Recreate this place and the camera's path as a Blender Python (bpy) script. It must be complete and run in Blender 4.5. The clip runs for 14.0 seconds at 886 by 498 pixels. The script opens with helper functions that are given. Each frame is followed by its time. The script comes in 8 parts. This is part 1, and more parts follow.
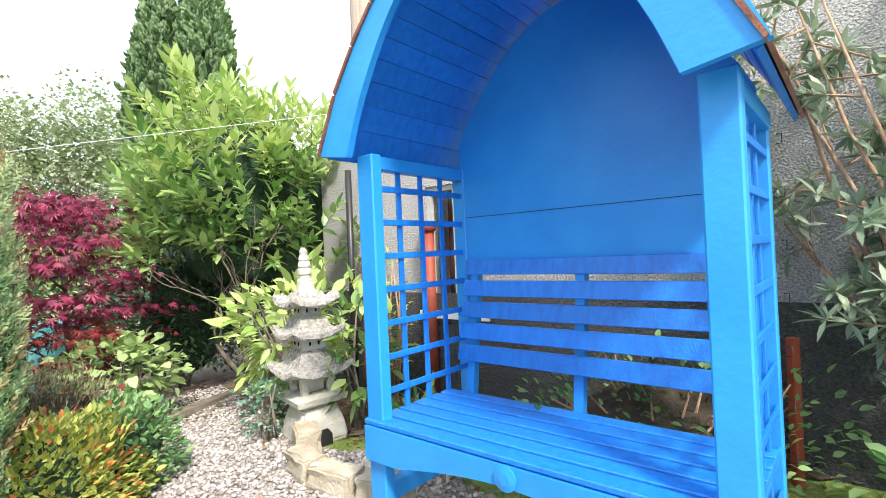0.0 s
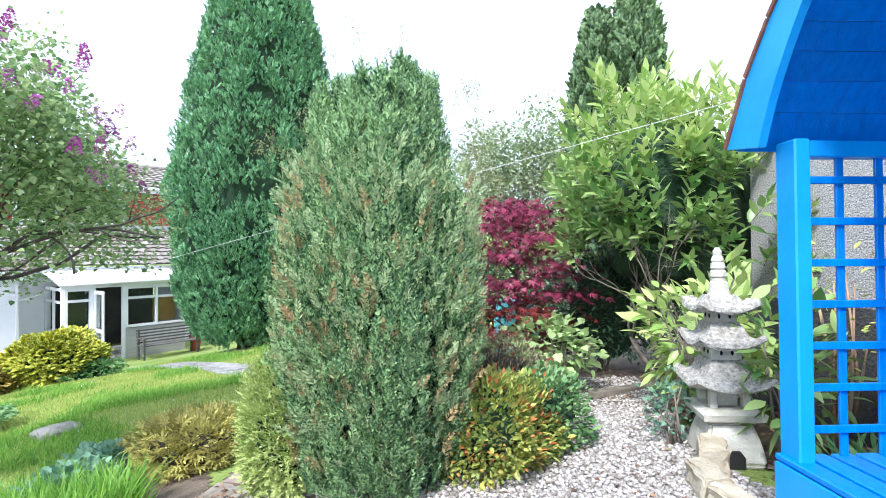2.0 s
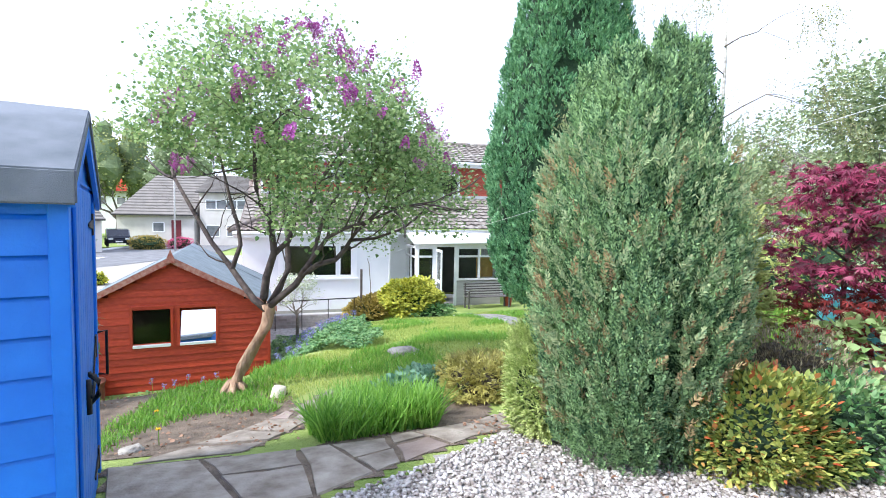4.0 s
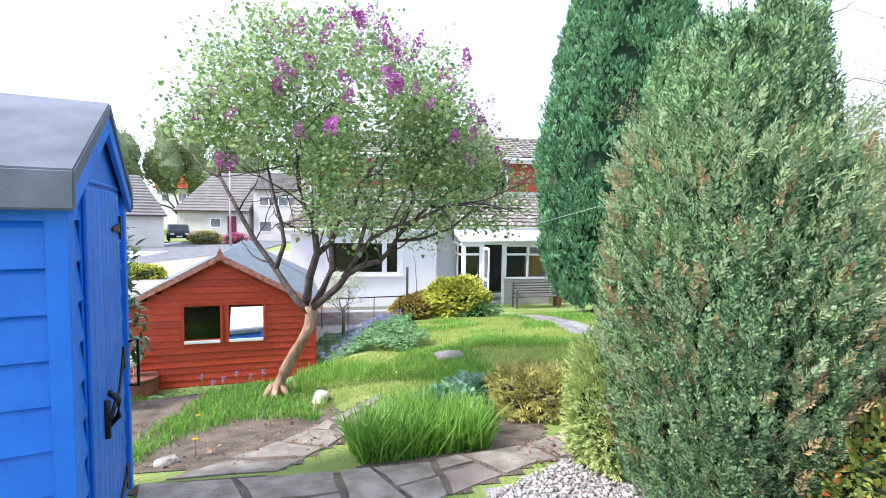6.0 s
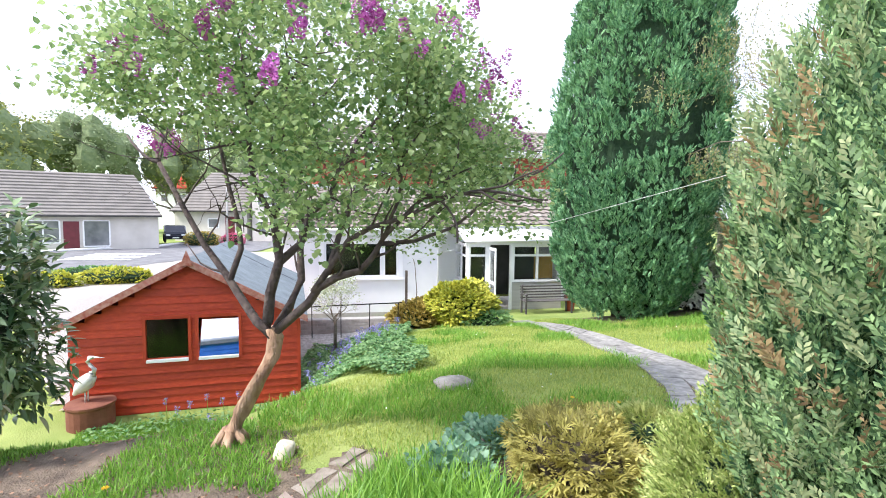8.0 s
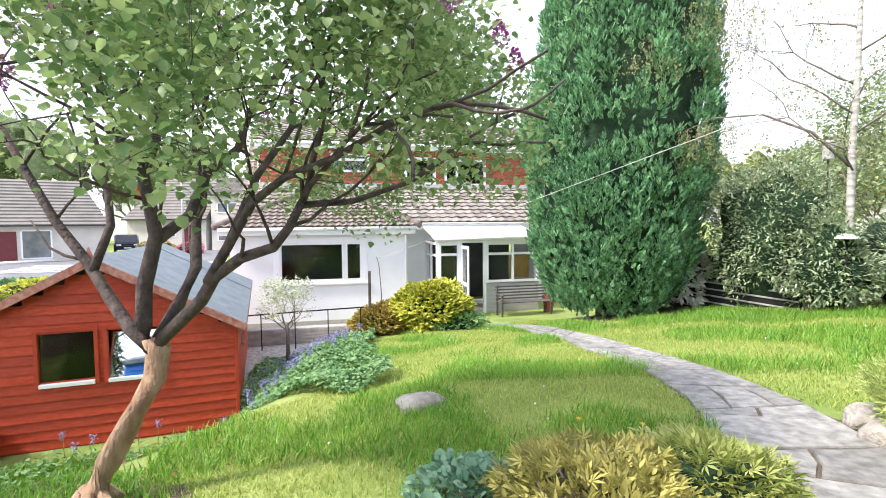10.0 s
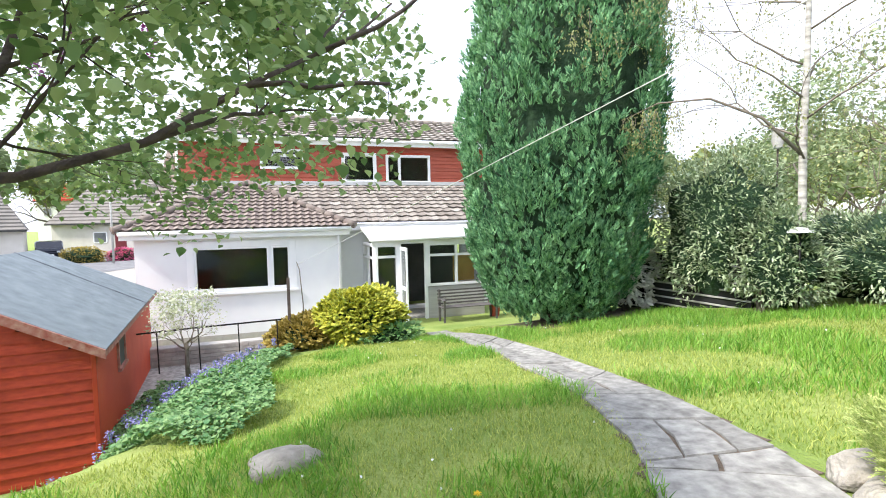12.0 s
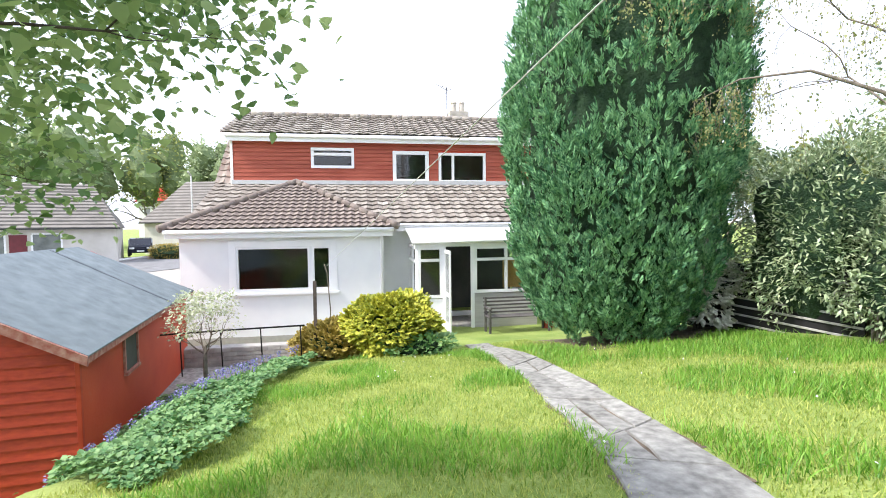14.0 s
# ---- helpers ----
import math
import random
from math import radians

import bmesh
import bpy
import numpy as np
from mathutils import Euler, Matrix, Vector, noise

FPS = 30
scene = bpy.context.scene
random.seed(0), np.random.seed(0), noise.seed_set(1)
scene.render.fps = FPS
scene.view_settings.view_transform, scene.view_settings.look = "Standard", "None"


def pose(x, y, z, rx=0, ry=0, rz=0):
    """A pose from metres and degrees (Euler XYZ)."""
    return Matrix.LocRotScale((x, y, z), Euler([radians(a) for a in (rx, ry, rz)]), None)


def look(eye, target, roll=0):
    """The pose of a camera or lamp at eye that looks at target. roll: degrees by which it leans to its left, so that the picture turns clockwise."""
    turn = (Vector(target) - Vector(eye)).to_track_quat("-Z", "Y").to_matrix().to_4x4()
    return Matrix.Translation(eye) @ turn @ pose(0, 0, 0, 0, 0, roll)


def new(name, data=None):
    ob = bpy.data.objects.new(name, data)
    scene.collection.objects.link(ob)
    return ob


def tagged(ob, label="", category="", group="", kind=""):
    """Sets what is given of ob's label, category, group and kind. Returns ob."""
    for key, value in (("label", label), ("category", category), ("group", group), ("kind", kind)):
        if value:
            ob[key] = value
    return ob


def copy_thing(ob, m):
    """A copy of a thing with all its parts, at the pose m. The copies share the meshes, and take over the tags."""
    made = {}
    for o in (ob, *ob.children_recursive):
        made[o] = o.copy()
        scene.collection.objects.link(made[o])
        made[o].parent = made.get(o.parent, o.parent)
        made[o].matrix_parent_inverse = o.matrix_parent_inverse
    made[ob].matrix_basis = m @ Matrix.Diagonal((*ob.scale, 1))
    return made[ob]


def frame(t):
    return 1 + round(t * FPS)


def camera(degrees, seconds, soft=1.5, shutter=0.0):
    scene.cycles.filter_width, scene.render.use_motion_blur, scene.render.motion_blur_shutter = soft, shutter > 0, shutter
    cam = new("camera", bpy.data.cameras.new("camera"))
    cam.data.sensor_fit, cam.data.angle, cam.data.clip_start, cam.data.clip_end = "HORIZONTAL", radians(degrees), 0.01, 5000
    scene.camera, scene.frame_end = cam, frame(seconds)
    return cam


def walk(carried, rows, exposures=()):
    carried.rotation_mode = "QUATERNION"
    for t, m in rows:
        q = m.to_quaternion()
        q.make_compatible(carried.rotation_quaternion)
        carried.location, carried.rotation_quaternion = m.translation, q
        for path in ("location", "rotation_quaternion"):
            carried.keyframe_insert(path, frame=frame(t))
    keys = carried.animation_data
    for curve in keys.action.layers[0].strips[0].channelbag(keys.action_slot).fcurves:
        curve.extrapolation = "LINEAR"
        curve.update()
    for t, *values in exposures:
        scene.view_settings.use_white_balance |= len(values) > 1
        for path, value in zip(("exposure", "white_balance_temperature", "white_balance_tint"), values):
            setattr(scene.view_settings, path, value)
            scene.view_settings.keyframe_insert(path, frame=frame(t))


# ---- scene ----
cam = camera(84.3, 14.0, soft=0.95)
PATH = [
    (0, (0.078, 0.313, 1.58), (0.386, 2.289, 1.585), -2.3),
    (0.5, (0.091, 0.357, 1.617), (0.046, 2.356, 1.625), -1.8),
    (1, (0.065, 0.355, 1.583), (-0.398, 2.3, 1.606), -1.4),
    (1.5, (0.124, 0.327, 1.58), (-0.768, 2.117, 1.61), -0.9),
    (2, (0.222, 0.292, 1.604), (-1.028, 1.853, 1.624), -0.3),
    (2.5, (0.33, 0.273, 1.627), (-1.196, 1.567, 1.62), 0.1),
    (3, (0.445, 0.335, 1.629), (-1.281, 1.345, 1.584), 0.6),
    (3.5, (0.536, 0.389, 1.636), (-1.321, 1.128, 1.547), 0.8),
    (4, (0.634, 0.432, 1.656), (-1.286, 0.976, 1.537), 0.9),
    (6.5, (0.039, 0.516, 1.694), (-1.924, 0.872, 1.552), 0.9),
    (7, (-0.277, 0.573, 1.695), (-2.241, 0.924, 1.549), 0.8),
    (9.5, (-1.89, 0.973, 1.422), (-3.853, 1.339, 1.3), 0.0),
    (10, (-2.134, 1.032, 1.331), (-4.076, 1.496, 1.219), -0.4),
    (10.5, (-2.323, 1.131, 1.317), (-4.239, 1.695, 1.204), -0.8),
    (11, (-2.546, 1.384, 1.332), (-4.448, 1.989, 1.217), -1.1),
    (11.5, (-2.799, 1.643, 1.301), (-4.698, 2.259, 1.187), -1.2),
    (12, (-3.021, 1.885, 1.289), (-4.919, 2.505, 1.176), -1.2),
    (12.5, (-3.224, 2.129, 1.299), (-5.122, 2.75, 1.186), -1.2),
    (13, (-3.409, 2.356, 1.287), (-5.316, 2.947, 1.18), -1.2),
    (13.5, (-3.597, 2.546, 1.285), (-5.537, 3.022, 1.184), -0.9),
    (14, (-3.796, 2.78, 1.261), (-5.765, 3.115, 1.161), -0.6),
]
walk(cam, [(t, look(eye, target, roll)) for t, eye, target, roll in PATH], [(0, 1.11, 6700, 10), (1, 1.06, 6500, 10), (2, 1.04, 5800, 10), (4, 0.93, 5850, 13), (7, 0.97, 6050, 15), (9.5, 1.03, 6500, 15), (12, 0.98, 6450, 12), (14, 0.98, 6450, 12)])

# ---- world and light ----
SUN_AZ, SUN_EL = radians(-76), radians(48)     # azimuth of the sun from +x, towards -y
sun_dir = Vector((math.cos(SUN_EL) * math.cos(SUN_AZ), math.cos(SUN_EL) * math.sin(SUN_AZ), math.sin(SUN_EL)))
w = bpy.data.worlds.new("sky")
scene.world = w
w.use_nodes = True
wn, wl = w.node_tree.nodes, w.node_tree.links
wn.clear()
sky = wn.new("ShaderNodeTexSky")
sky.sky_type, sky.sun_disc = "NISHITA", False
sky.sun_elevation, sky.sun_rotation = SUN_EL, math.atan2(sun_dir.x, sun_dir.y)
sky.air_density, sky.dust_density, sky.ozone_density = 1.0, 2.5, 1.0
wtc = wn.new("ShaderNodeTexCoord")
wnoise = wn.new("ShaderNodeTexNoise")
wnoise.inputs["Scale"].default_value, wnoise.inputs["Detail"].default_value = 2.2, 5
wl.new(wtc.outputs["Generated"], wnoise.inputs["Vector"])
wramp = wn.new("ShaderNodeValToRGB")
wramp.color_ramp.elements[0].position, wramp.color_ramp.elements[0].color = 0.35, (0.45, 0.45, 0.45, 1)
wramp.color_ramp.elements[1].position, wramp.color_ramp.elements[1].color = 0.6, (0.95, 0.95, 0.95, 1)
wl.new(wnoise.outputs["Fac"], wramp.inputs["Fac"])
wmix = wn.new("ShaderNodeMix")
wmix.data_type = "RGBA"
wl.new(wramp.outputs["Color"], wmix.inputs[0])
wl.new(sky.outputs["Color"], wmix.inputs[6])
wmix.inputs[7].default_value = (7.7, 8.3, 9.7, 1)
wbg = wn.new("ShaderNodeBackground")
wbg.inputs["Strength"].default_value = 0.13
wo = wn.new("ShaderNodeOutputWorld")
wl.new(wmix.outputs[2], wbg.inputs["Color"])
wl.new(wbg.outputs[0], wo.inputs["Surface"])
sun = new("sun", bpy.data.lights.new("sun", "SUN"))
sun.data.energy, sun.data.angle, sun.data.color = 2.8, radians(8), (1.0, 0.95, 0.86)
sun.matrix_world = sun_dir.to_track_quat("Z", "Y").to_matrix().to_4x4()

# ---- materials ----
def pmat(name, a, b, scale=6.0, rough=0.8, bump=0.3, bscale=60.0, metal=0.0, island=False, leafy=0.0, c=None, big=0.0, stretch=None, rnd=0.0, dist=0.01):
    """Colour between a and b by noise (or by the piece), fine bump, large-scale wear."""
    m = bpy.data.materials.new(name)
    m.use_nodes = True
    n, l = m.node_tree.nodes, m.node_tree.links
    p = n["Principled BSDF"]
    p.inputs["Roughness"].default_value, p.inputs["Metallic"].default_value = rough, metal
    tc = n.new("ShaderNodeTexCoord")
    mp = n.new("ShaderNodeMapping")
    if stretch:
        mp.inputs["Scale"].default_value = stretch
    l.new(tc.outputs["Object"], mp.inputs["Vector"])
    no = n.new("ShaderNodeTexNoise")
    no.inputs["Scale"].default_value, no.inputs["Detail"].default_value = scale, 6
    l.new(mp.outputs[0], no.inputs["Vector"])
    ramp = n.new("ShaderNodeValToRGB")
    e = ramp.color_ramp.elements
    e[0].position, e[1].position = 0.3, 0.7
    e[0].color, e[1].color = (*a, 1), (*b, 1)
    if c:
        x = e.new(0.9)
        x.color = (*c, 1)
    fac = no.outputs["Fac"]
    if island:
        g = n.new("ShaderNodeNewGeometry")
        mx = n.new("ShaderNodeMath")
        mx.operation = "MULTIPLY_ADD"
        mx.inputs[1].default_value = 0.5
        sc = n.new("ShaderNodeMath")
        sc.operation = "MULTIPLY"
        sc.inputs[1].default_value = 0.55
        l.new(no.outputs["Fac"], sc.inputs[0])
        l.new(g.outputs["Random Per Island"], mx.inputs[0])
        l.new(sc.outputs[0], mx.inputs[2])
        fac = mx.outputs[0]
    l.new(fac, ramp.inputs["Fac"])
    col = ramp.outputs["Color"]
    if big or rnd:
        hs = n.new("ShaderNodeHueSaturation")
        v = n.new("ShaderNodeMath")
        v.operation = "MULTIPLY_ADD"
        if rnd:
            oi = n.new("ShaderNodeObjectInfo")
            l.new(oi.outputs["Random"], v.inputs[0])
            v.inputs[1].default_value, v.inputs[2].default_value = 2 * rnd, 1 - rnd
        else:
            bn = n.new("ShaderNodeTexNoise")
            bn.inputs["Scale"].default_value, bn.inputs["Detail"].default_value = 0.7, 4
            l.new(tc.outputs["Object"], bn.inputs["Vector"])
            l.new(bn.outputs["Fac"], v.inputs[0])
            v.inputs[1].default_value, v.inputs[2].default_value = 2 * big, 1 - big
        l.new(v.outputs[0], hs.inputs["Value"])
        l.new(col, hs.inputs["Color"])
        col = hs.outputs["Color"]
    l.new(col, p.inputs["Base Color"])
    if bump:
        bn2 = n.new("ShaderNodeTexNoise")
        bn2.inputs["Scale"].default_value, bn2.inputs["Detail"].default_value = bscale, 4
        l.new(mp.outputs[0], bn2.inputs["Vector"])
        bp = n.new("ShaderNodeBump")
        bp.inputs["Strength"].default_value, bp.inputs["Distance"].default_value = bump, dist
        l.new(bn2.outputs["Fac"], bp.inputs["Height"])
        l.new(bp.outputs[0], p.inputs["Normal"])
    if leafy:
        tr = n.new("ShaderNodeBsdfTranslucent")
        l.new(col, tr.inputs["Color"])
        ms = n.new("ShaderNodeMixShader")
        ms.inputs[0].default_value = leafy
        l.new(p.outputs[0], ms.inputs[1])
        l.new(tr.outputs[0], ms.inputs[2])
        l.new(ms.outputs[0], n["Material Output"].inputs["Surface"])
    return m


def glass(name, tint=(0.9, 0.95, 0.95), rough=0.02):
    m = bpy.data.materials.new(name)
    m.use_nodes = True
    p = m.node_tree.nodes["Principled BSDF"]
    p.inputs["Base Color"].default_value = (*tint, 1)
    p.inputs["Roughness"].default_value, p.inputs["Transmission Weight"].default_value, p.inputs["IOR"].default_value = rough, 1.0, 1.45
    return m


M = {}
M["blue"] = pmat("blue_paint", (0.015, 0.26, 0.72), (0.025, 0.33, 0.80), 3, 0.42, 0.2, 35, big=0.1)
M["blue_slat"] = pmat("blue_paint_slat", (0.006, 0.16, 0.60), (0.012, 0.23, 0.74), 9, 0.4, 0.3, 40, rnd=0.10, big=0.0, stretch=(4, 4, 1))
M["blue_shed"] = pmat("blue_shed_paint", (0.01, 0.15, 0.64), (0.018, 0.20, 0.76), 5, 0.5, 0.4, 30, rnd=0.1)
M["red"] = pmat("red_shed_stain", (0.39, 0.032, 0.011), (0.53, 0.06, 0.018), 3, 0.6, 0.35, 30, rnd=0.16, stretch=(3, 1, 9))
M["red_plain"] = pmat("red_stain_plain", (0.39, 0.034, 0.012), (0.52, 0.06, 0.02), 2.5, 0.6, 0.3, 30, big=0.2)
M["red_dirty"] = pmat("red_stain_worn", (0.46, 0.045, 0.014), (0.54, 0.07, 0.02), 2, 0.65, 0.3, 30, big=0.2, c=(0.32, 0.16, 0.1))
M["barge"] = pmat("weathered_red_trim", (0.30, 0.07, 0.05), (0.45, 0.25, 0.2), 14, 0.8, 0.5, 40)
M["felt"] = pmat("grey_green_felt", (0.13, 0.16, 0.175), (0.20, 0.24, 0.26), 5, 0.7, 0.6, 300, big=0.15, dist=0.003)
M["felt_dark"] = pmat("dark_grey_felt", (0.10, 0.12, 0.14), (0.2, 0.22, 0.25), 4, 0.95, 0.7, 250, big=0.2, dist=0.003)
M["brown_felt"] = pmat("brown_felt_tiles", (0.16, 0.06, 0.045), (0.3, 0.14, 0.1), 9, 0.95, 0.6, 120)
M["stone"] = pmat("weathered_cast_stone", (0.42, 0.40, 0.34), (0.70, 0.68, 0.6), 9, 0.95, 0.8, 70, big=0.2)
M["stone_lichen"] = pmat("lichen_stone", (0.27, 0.25, 0.22), (0.66, 0.63, 0.57), 45, 0.95, 1.0, 90, dist=0.02)
M["edging"] = pmat("buff_kerb_stone", (0.35, 0.29, 0.2), (0.55, 0.5, 0.4), 8, 0.95, 0.9, 60, rnd=0.12)
M["slab"] = pmat("paving_stone", (0.17, 0.165, 0.155), (0.38, 0.37, 0.345), 11, 0.95, 1.0, 35, rnd=0.18, c=(0.2, 0.2, 0.15))
M["slab_old"] = pmat("old_earthy_paving", (0.19, 0.155, 0.12), (0.40, 0.35, 0.29), 7, 0.95, 1.0, 35, rnd=0.14, c=(0.13, 0.15, 0.07))
M["slab_red"] = pmat("pink_paving_stone", (0.24, 0.18, 0.15), (0.38, 0.31, 0.27), 5, 0.92, 0.7, 50, rnd=0.14)
M["rock"] = pmat("garden_rock", (0.25, 0.23, 0.2), (0.5, 0.46, 0.4), 7, 0.95, 1.0, 30, rnd=0.12, dist=0.03)
M["gravel"] = pmat("white_gravel", (0.24, 0.205, 0.18), (0.66, 0.62, 0.59), 30, 0.9, 0.4, 200, island=True)
M["gravel_base"] = pmat("gravel_ground", (0.25, 0.22, 0.19), (0.55, 0.52, 0.48), 40, 0.95, 1.0, 60, dist=0.02)
M["soil"] = pmat("garden_soil", (0.10, 0.075, 0.055), (0.24, 0.185, 0.135), 6, 1.0, 1.0, 50, dist=0.03)
M["wall_white"] = pmat("white_render", (0.74, 0.75, 0.77), (0.82, 0.83, 0.84), 1.3, 0.9, 0.5, 130, big=0.04, dist=0.004)
M["pvc"] = pmat("white_frame_paint", (0.80, 0.81, 0.83), (0.86, 0.86, 0.87), 3, 0.35, 0.05, 60)
M["door_glass"] = glass("window_glass")
# dark colours paint in unlit rooms and recesses; black also serves joint and fence
M["dark_room"] = pmat("painted_dim_room", (0.05, 0.055, 0.05), (0.10, 0.10, 0.09), 1.5, 0.9, 0)
M["dark_black"] = pmat("near_black_shade_and_backing", (0.012, 0.012, 0.014), (0.02, 0.02, 0.02), 2, 0.9, 0)
M["curtain"] = pmat("ochre_blind", (0.5, 0.3, 0.08), (0.6, 0.38, 0.12), 4, 0.8, 0.1)
M["tile"] = pmat("brown_roof_tile", (0.17, 0.13, 0.115), (0.28, 0.235, 0.205), 5, 0.9, 0.6, 60, rnd=0.12, c=(0.34, 0.32, 0.28))
M["tile_joined"] = pmat("brown_roof_tile_rows", (0.22, 0.19, 0.165), (0.33, 0.295, 0.26), 4, 0.9, 0.6, 60, island=True, c=(0.42, 0.40, 0.36))
M["tile_grey"] = pmat("grey_roof_tile", (0.13, 0.12, 0.11), (0.24, 0.22, 0.20), 1.2, 0.9, 0.5, 20, island=True)
M["cladding"] = pmat("red_brown_cladding", (0.30, 0.055, 0.03), (0.42, 0.10, 0.06), 4, 0.7, 0.4, 40, rnd=0.12, stretch=(1, 0.3, 3))
M["brick"] = pmat("grey_brick", (0.30, 0.28, 0.26), (0.45, 0.43, 0.4), 6, 0.95, 0.6, 50, rnd=0.15)
M["mortar"] = pmat("mortar", (0.35, 0.34, 0.32), (0.42, 0.4, 0.38), 10, 0.95, 0.5, 80)
M["pebble"] = pmat("pebbledash", (0.24, 0.24, 0.24), (0.72, 0.70, 0.68), 85, 0.95, 1.0, 85, dist=0.03)
M["pebble_dark"] = pmat("dark_wall_and_fence", (0.04, 0.045, 0.05), (0.10, 0.10, 0.10), 60, 0.9, 1.0, 80, dist=0.02)
M["bark"] = pmat("tan_bark", (0.26, 0.15, 0.09), (0.52, 0.36, 0.24), 12, 0.95, 1.0, 30, stretch=(1, 1, 0.4), dist=0.03)
M["bark_dark"] = pmat("dark_bark", (0.06, 0.045, 0.045), (0.15, 0.115, 0.10), 14, 0.95, 1.0, 30, dist=0.02)
M["bark_grey"] = pmat("grey_stem", (0.13, 0.11, 0.09), (0.26, 0.22, 0.18), 14, 0.95, 0.8, 30)
M["bark_birch"] = pmat("birch_bark", (0.25, 0.23, 0.21), (0.72, 0.69, 0.64), 5, 0.85, 0.6, 20, stretch=(1, 1, 3))
M["pole"] = pmat("weathered_pole", (0.36, 0.27, 0.22), (0.55, 0.45, 0.39), 6, 0.9, 0.7, 30, stretch=(6, 6, 0.4))
M["lilac_leaf"] = pmat("lilac_leaves", (0.14, 0.26, 0.09), (0.44, 0.56, 0.24), 2, 0.45, 0, island=True, leafy=0.45)
M["lilac_flower"] = pmat("lilac_flowers", (0.34, 0.05, 0.27), (0.62, 0.2, 0.55), 30, 0.7, 0, island=True, leafy=0.2)
M["laurel_leaf"] = pmat("laurel_leaves", (0.13, 0.28, 0.07), (0.40, 0.54, 0.19), 2, 0.32, 0, island=True, leafy=0.3)
M["laurel_young"] = pmat("young_laurel_leaves", (0.28, 0.44, 0.10), (0.62, 0.72, 0.28), 2, 0.35, 0, island=True, leafy=0.35)
M["laurel_dark"] = pmat("shade_dark_leaves", (0.015, 0.04, 0.02), (0.05, 0.11, 0.05), 2, 0.35, 0, island=True, leafy=0.1)
M["lime_leaf"] = pmat("lime_green_leaves", (0.3, 0.46, 0.16), (0.56, 0.70, 0.34), 2, 0.5, 0, island=True, leafy=0.35)
M["maple_leaf"] = pmat("purple_maple_leaves", (0.08, 0.01, 0.025), (0.40, 0.05, 0.13), 2, 0.5, 0, island=True, leafy=0.3)
M["maple_low"] = pmat("red_maple_leaves", (0.12, 0.015, 0.018), (0.34, 0.05, 0.045), 2, 0.5, 0, island=True, leafy=0.3)
M["azalea_leaf"] = pmat("yellow_green_azalea_leaves", (0.19, 0.29, 0.07), (0.54, 0.57, 0.14), 2, 0.5, 0, island=True, leafy=0.25, c=(0.62, 0.24, 0.08))
M["azalea_tip"] = pmat("orange_azalea_tips", (0.5, 0.1, 0.04), (0.75, 0.3, 0.1), 3, 0.5, 0, island=True, leafy=0.25)
M["spirea_leaf"] = pmat("golden_brown_spirea_leaves", (0.26, 0.24, 0.06), (0.60, 0.55, 0.16), 2, 0.6, 0, island=True, leafy=0.3)
M["spirea_green"] = pmat("yellow_green_spirea_leaves", (0.28, 0.36, 0.08), (0.55, 0.58, 0.2), 2, 0.6, 0, island=True, leafy=0.3)
M["heather"] = pmat("brown_heather", (0.2, 0.17, 0.1), (0.45, 0.38, 0.24), 2, 0.8, 0, island=True)
M["juniper"] = pmat("blue_green_juniper", (0.03, 0.10, 0.04), (0.36, 0.54, 0.24), 4.5, 0.7, 0, island=True, leafy=0.12)
M["juniper_tip"] = pmat("pale_juniper_tips", (0.22, 0.33, 0.16), (0.42, 0.48, 0.24), 2.5, 0.7, 0, island=True, leafy=0.15)
M["juniper_brown"] = pmat("brown_juniper_sprays", (0.26, 0.17, 0.08), (0.42, 0.32, 0.15), 2.5, 0.8, 0, island=True)
M["golden_conifer"] = pmat("golden_conifer", (0.28, 0.40, 0.09), (0.68, 0.74, 0.30), 3, 0.6, 0, island=True, leafy=0.2)
M["cypress"] = pmat("cypress_foliage", (0.045, 0.17, 0.075), (0.24, 0.47, 0.22), 1.2, 0.75, 0, island=True, leafy=0.08)
M["thuja"] = pmat("thuja_foliage", (0.09, 0.17, 0.08), (0.26, 0.37, 0.18), 1.5, 0.8, 0, island=True, leafy=0.1)
# hull colours with the shade deep inside foliage put into them
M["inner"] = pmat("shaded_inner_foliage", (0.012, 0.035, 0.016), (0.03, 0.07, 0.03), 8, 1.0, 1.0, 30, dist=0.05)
M["inner_brown"] = pmat("brown_inner_shade", (0.03, 0.025, 0.018), (0.07, 0.055, 0.035), 12, 1.0, 1.0, 30, dist=0.03)
M["cream_leaf"] = pmat("cream_green_leaves", (0.36, 0.42, 0.24), (0.66, 0.68, 0.5), 2, 0.6, 0, island=True, leafy=0.3)
M["rhodo"] = pmat("rhododendron_leaves", (0.13, 0.21, 0.10), (0.52, 0.60, 0.38), 2, 0.35, 0, island=True, leafy=0.15)
M["dark_leaf"] = pmat("dark_glossy_leaves", (0.05, 0.11, 0.045), (0.26, 0.36, 0.16), 2, 0.3, 0, island=True, leafy=0.15, c=(0.4, 0.26, 0.14))
M["pieris"] = pmat("white_pieris_flowers", (0.6, 0.62, 0.52), (0.8, 0.8, 0.72), 2, 0.6, 0, island=True, leafy=0.2)
M["yellow_bush"] = pmat("yellow_spirea_leaves", (0.24, 0.31, 0.03), (0.72, 0.68, 0.09), 2, 0.5, 0, island=True, leafy=0.25)
M["hedge_brown"] = pmat("ochre_hedge_leaves", (0.28, 0.22, 0.04), (0.55, 0.42, 0.1), 2, 0.6, 0, island=True, leafy=0.2)
M["birch_leaf"] = pmat("birch_leaves", (0.22, 0.25, 0.09), (0.45, 0.45, 0.2), 2, 0.6, 0, island=True, leafy=0.35)
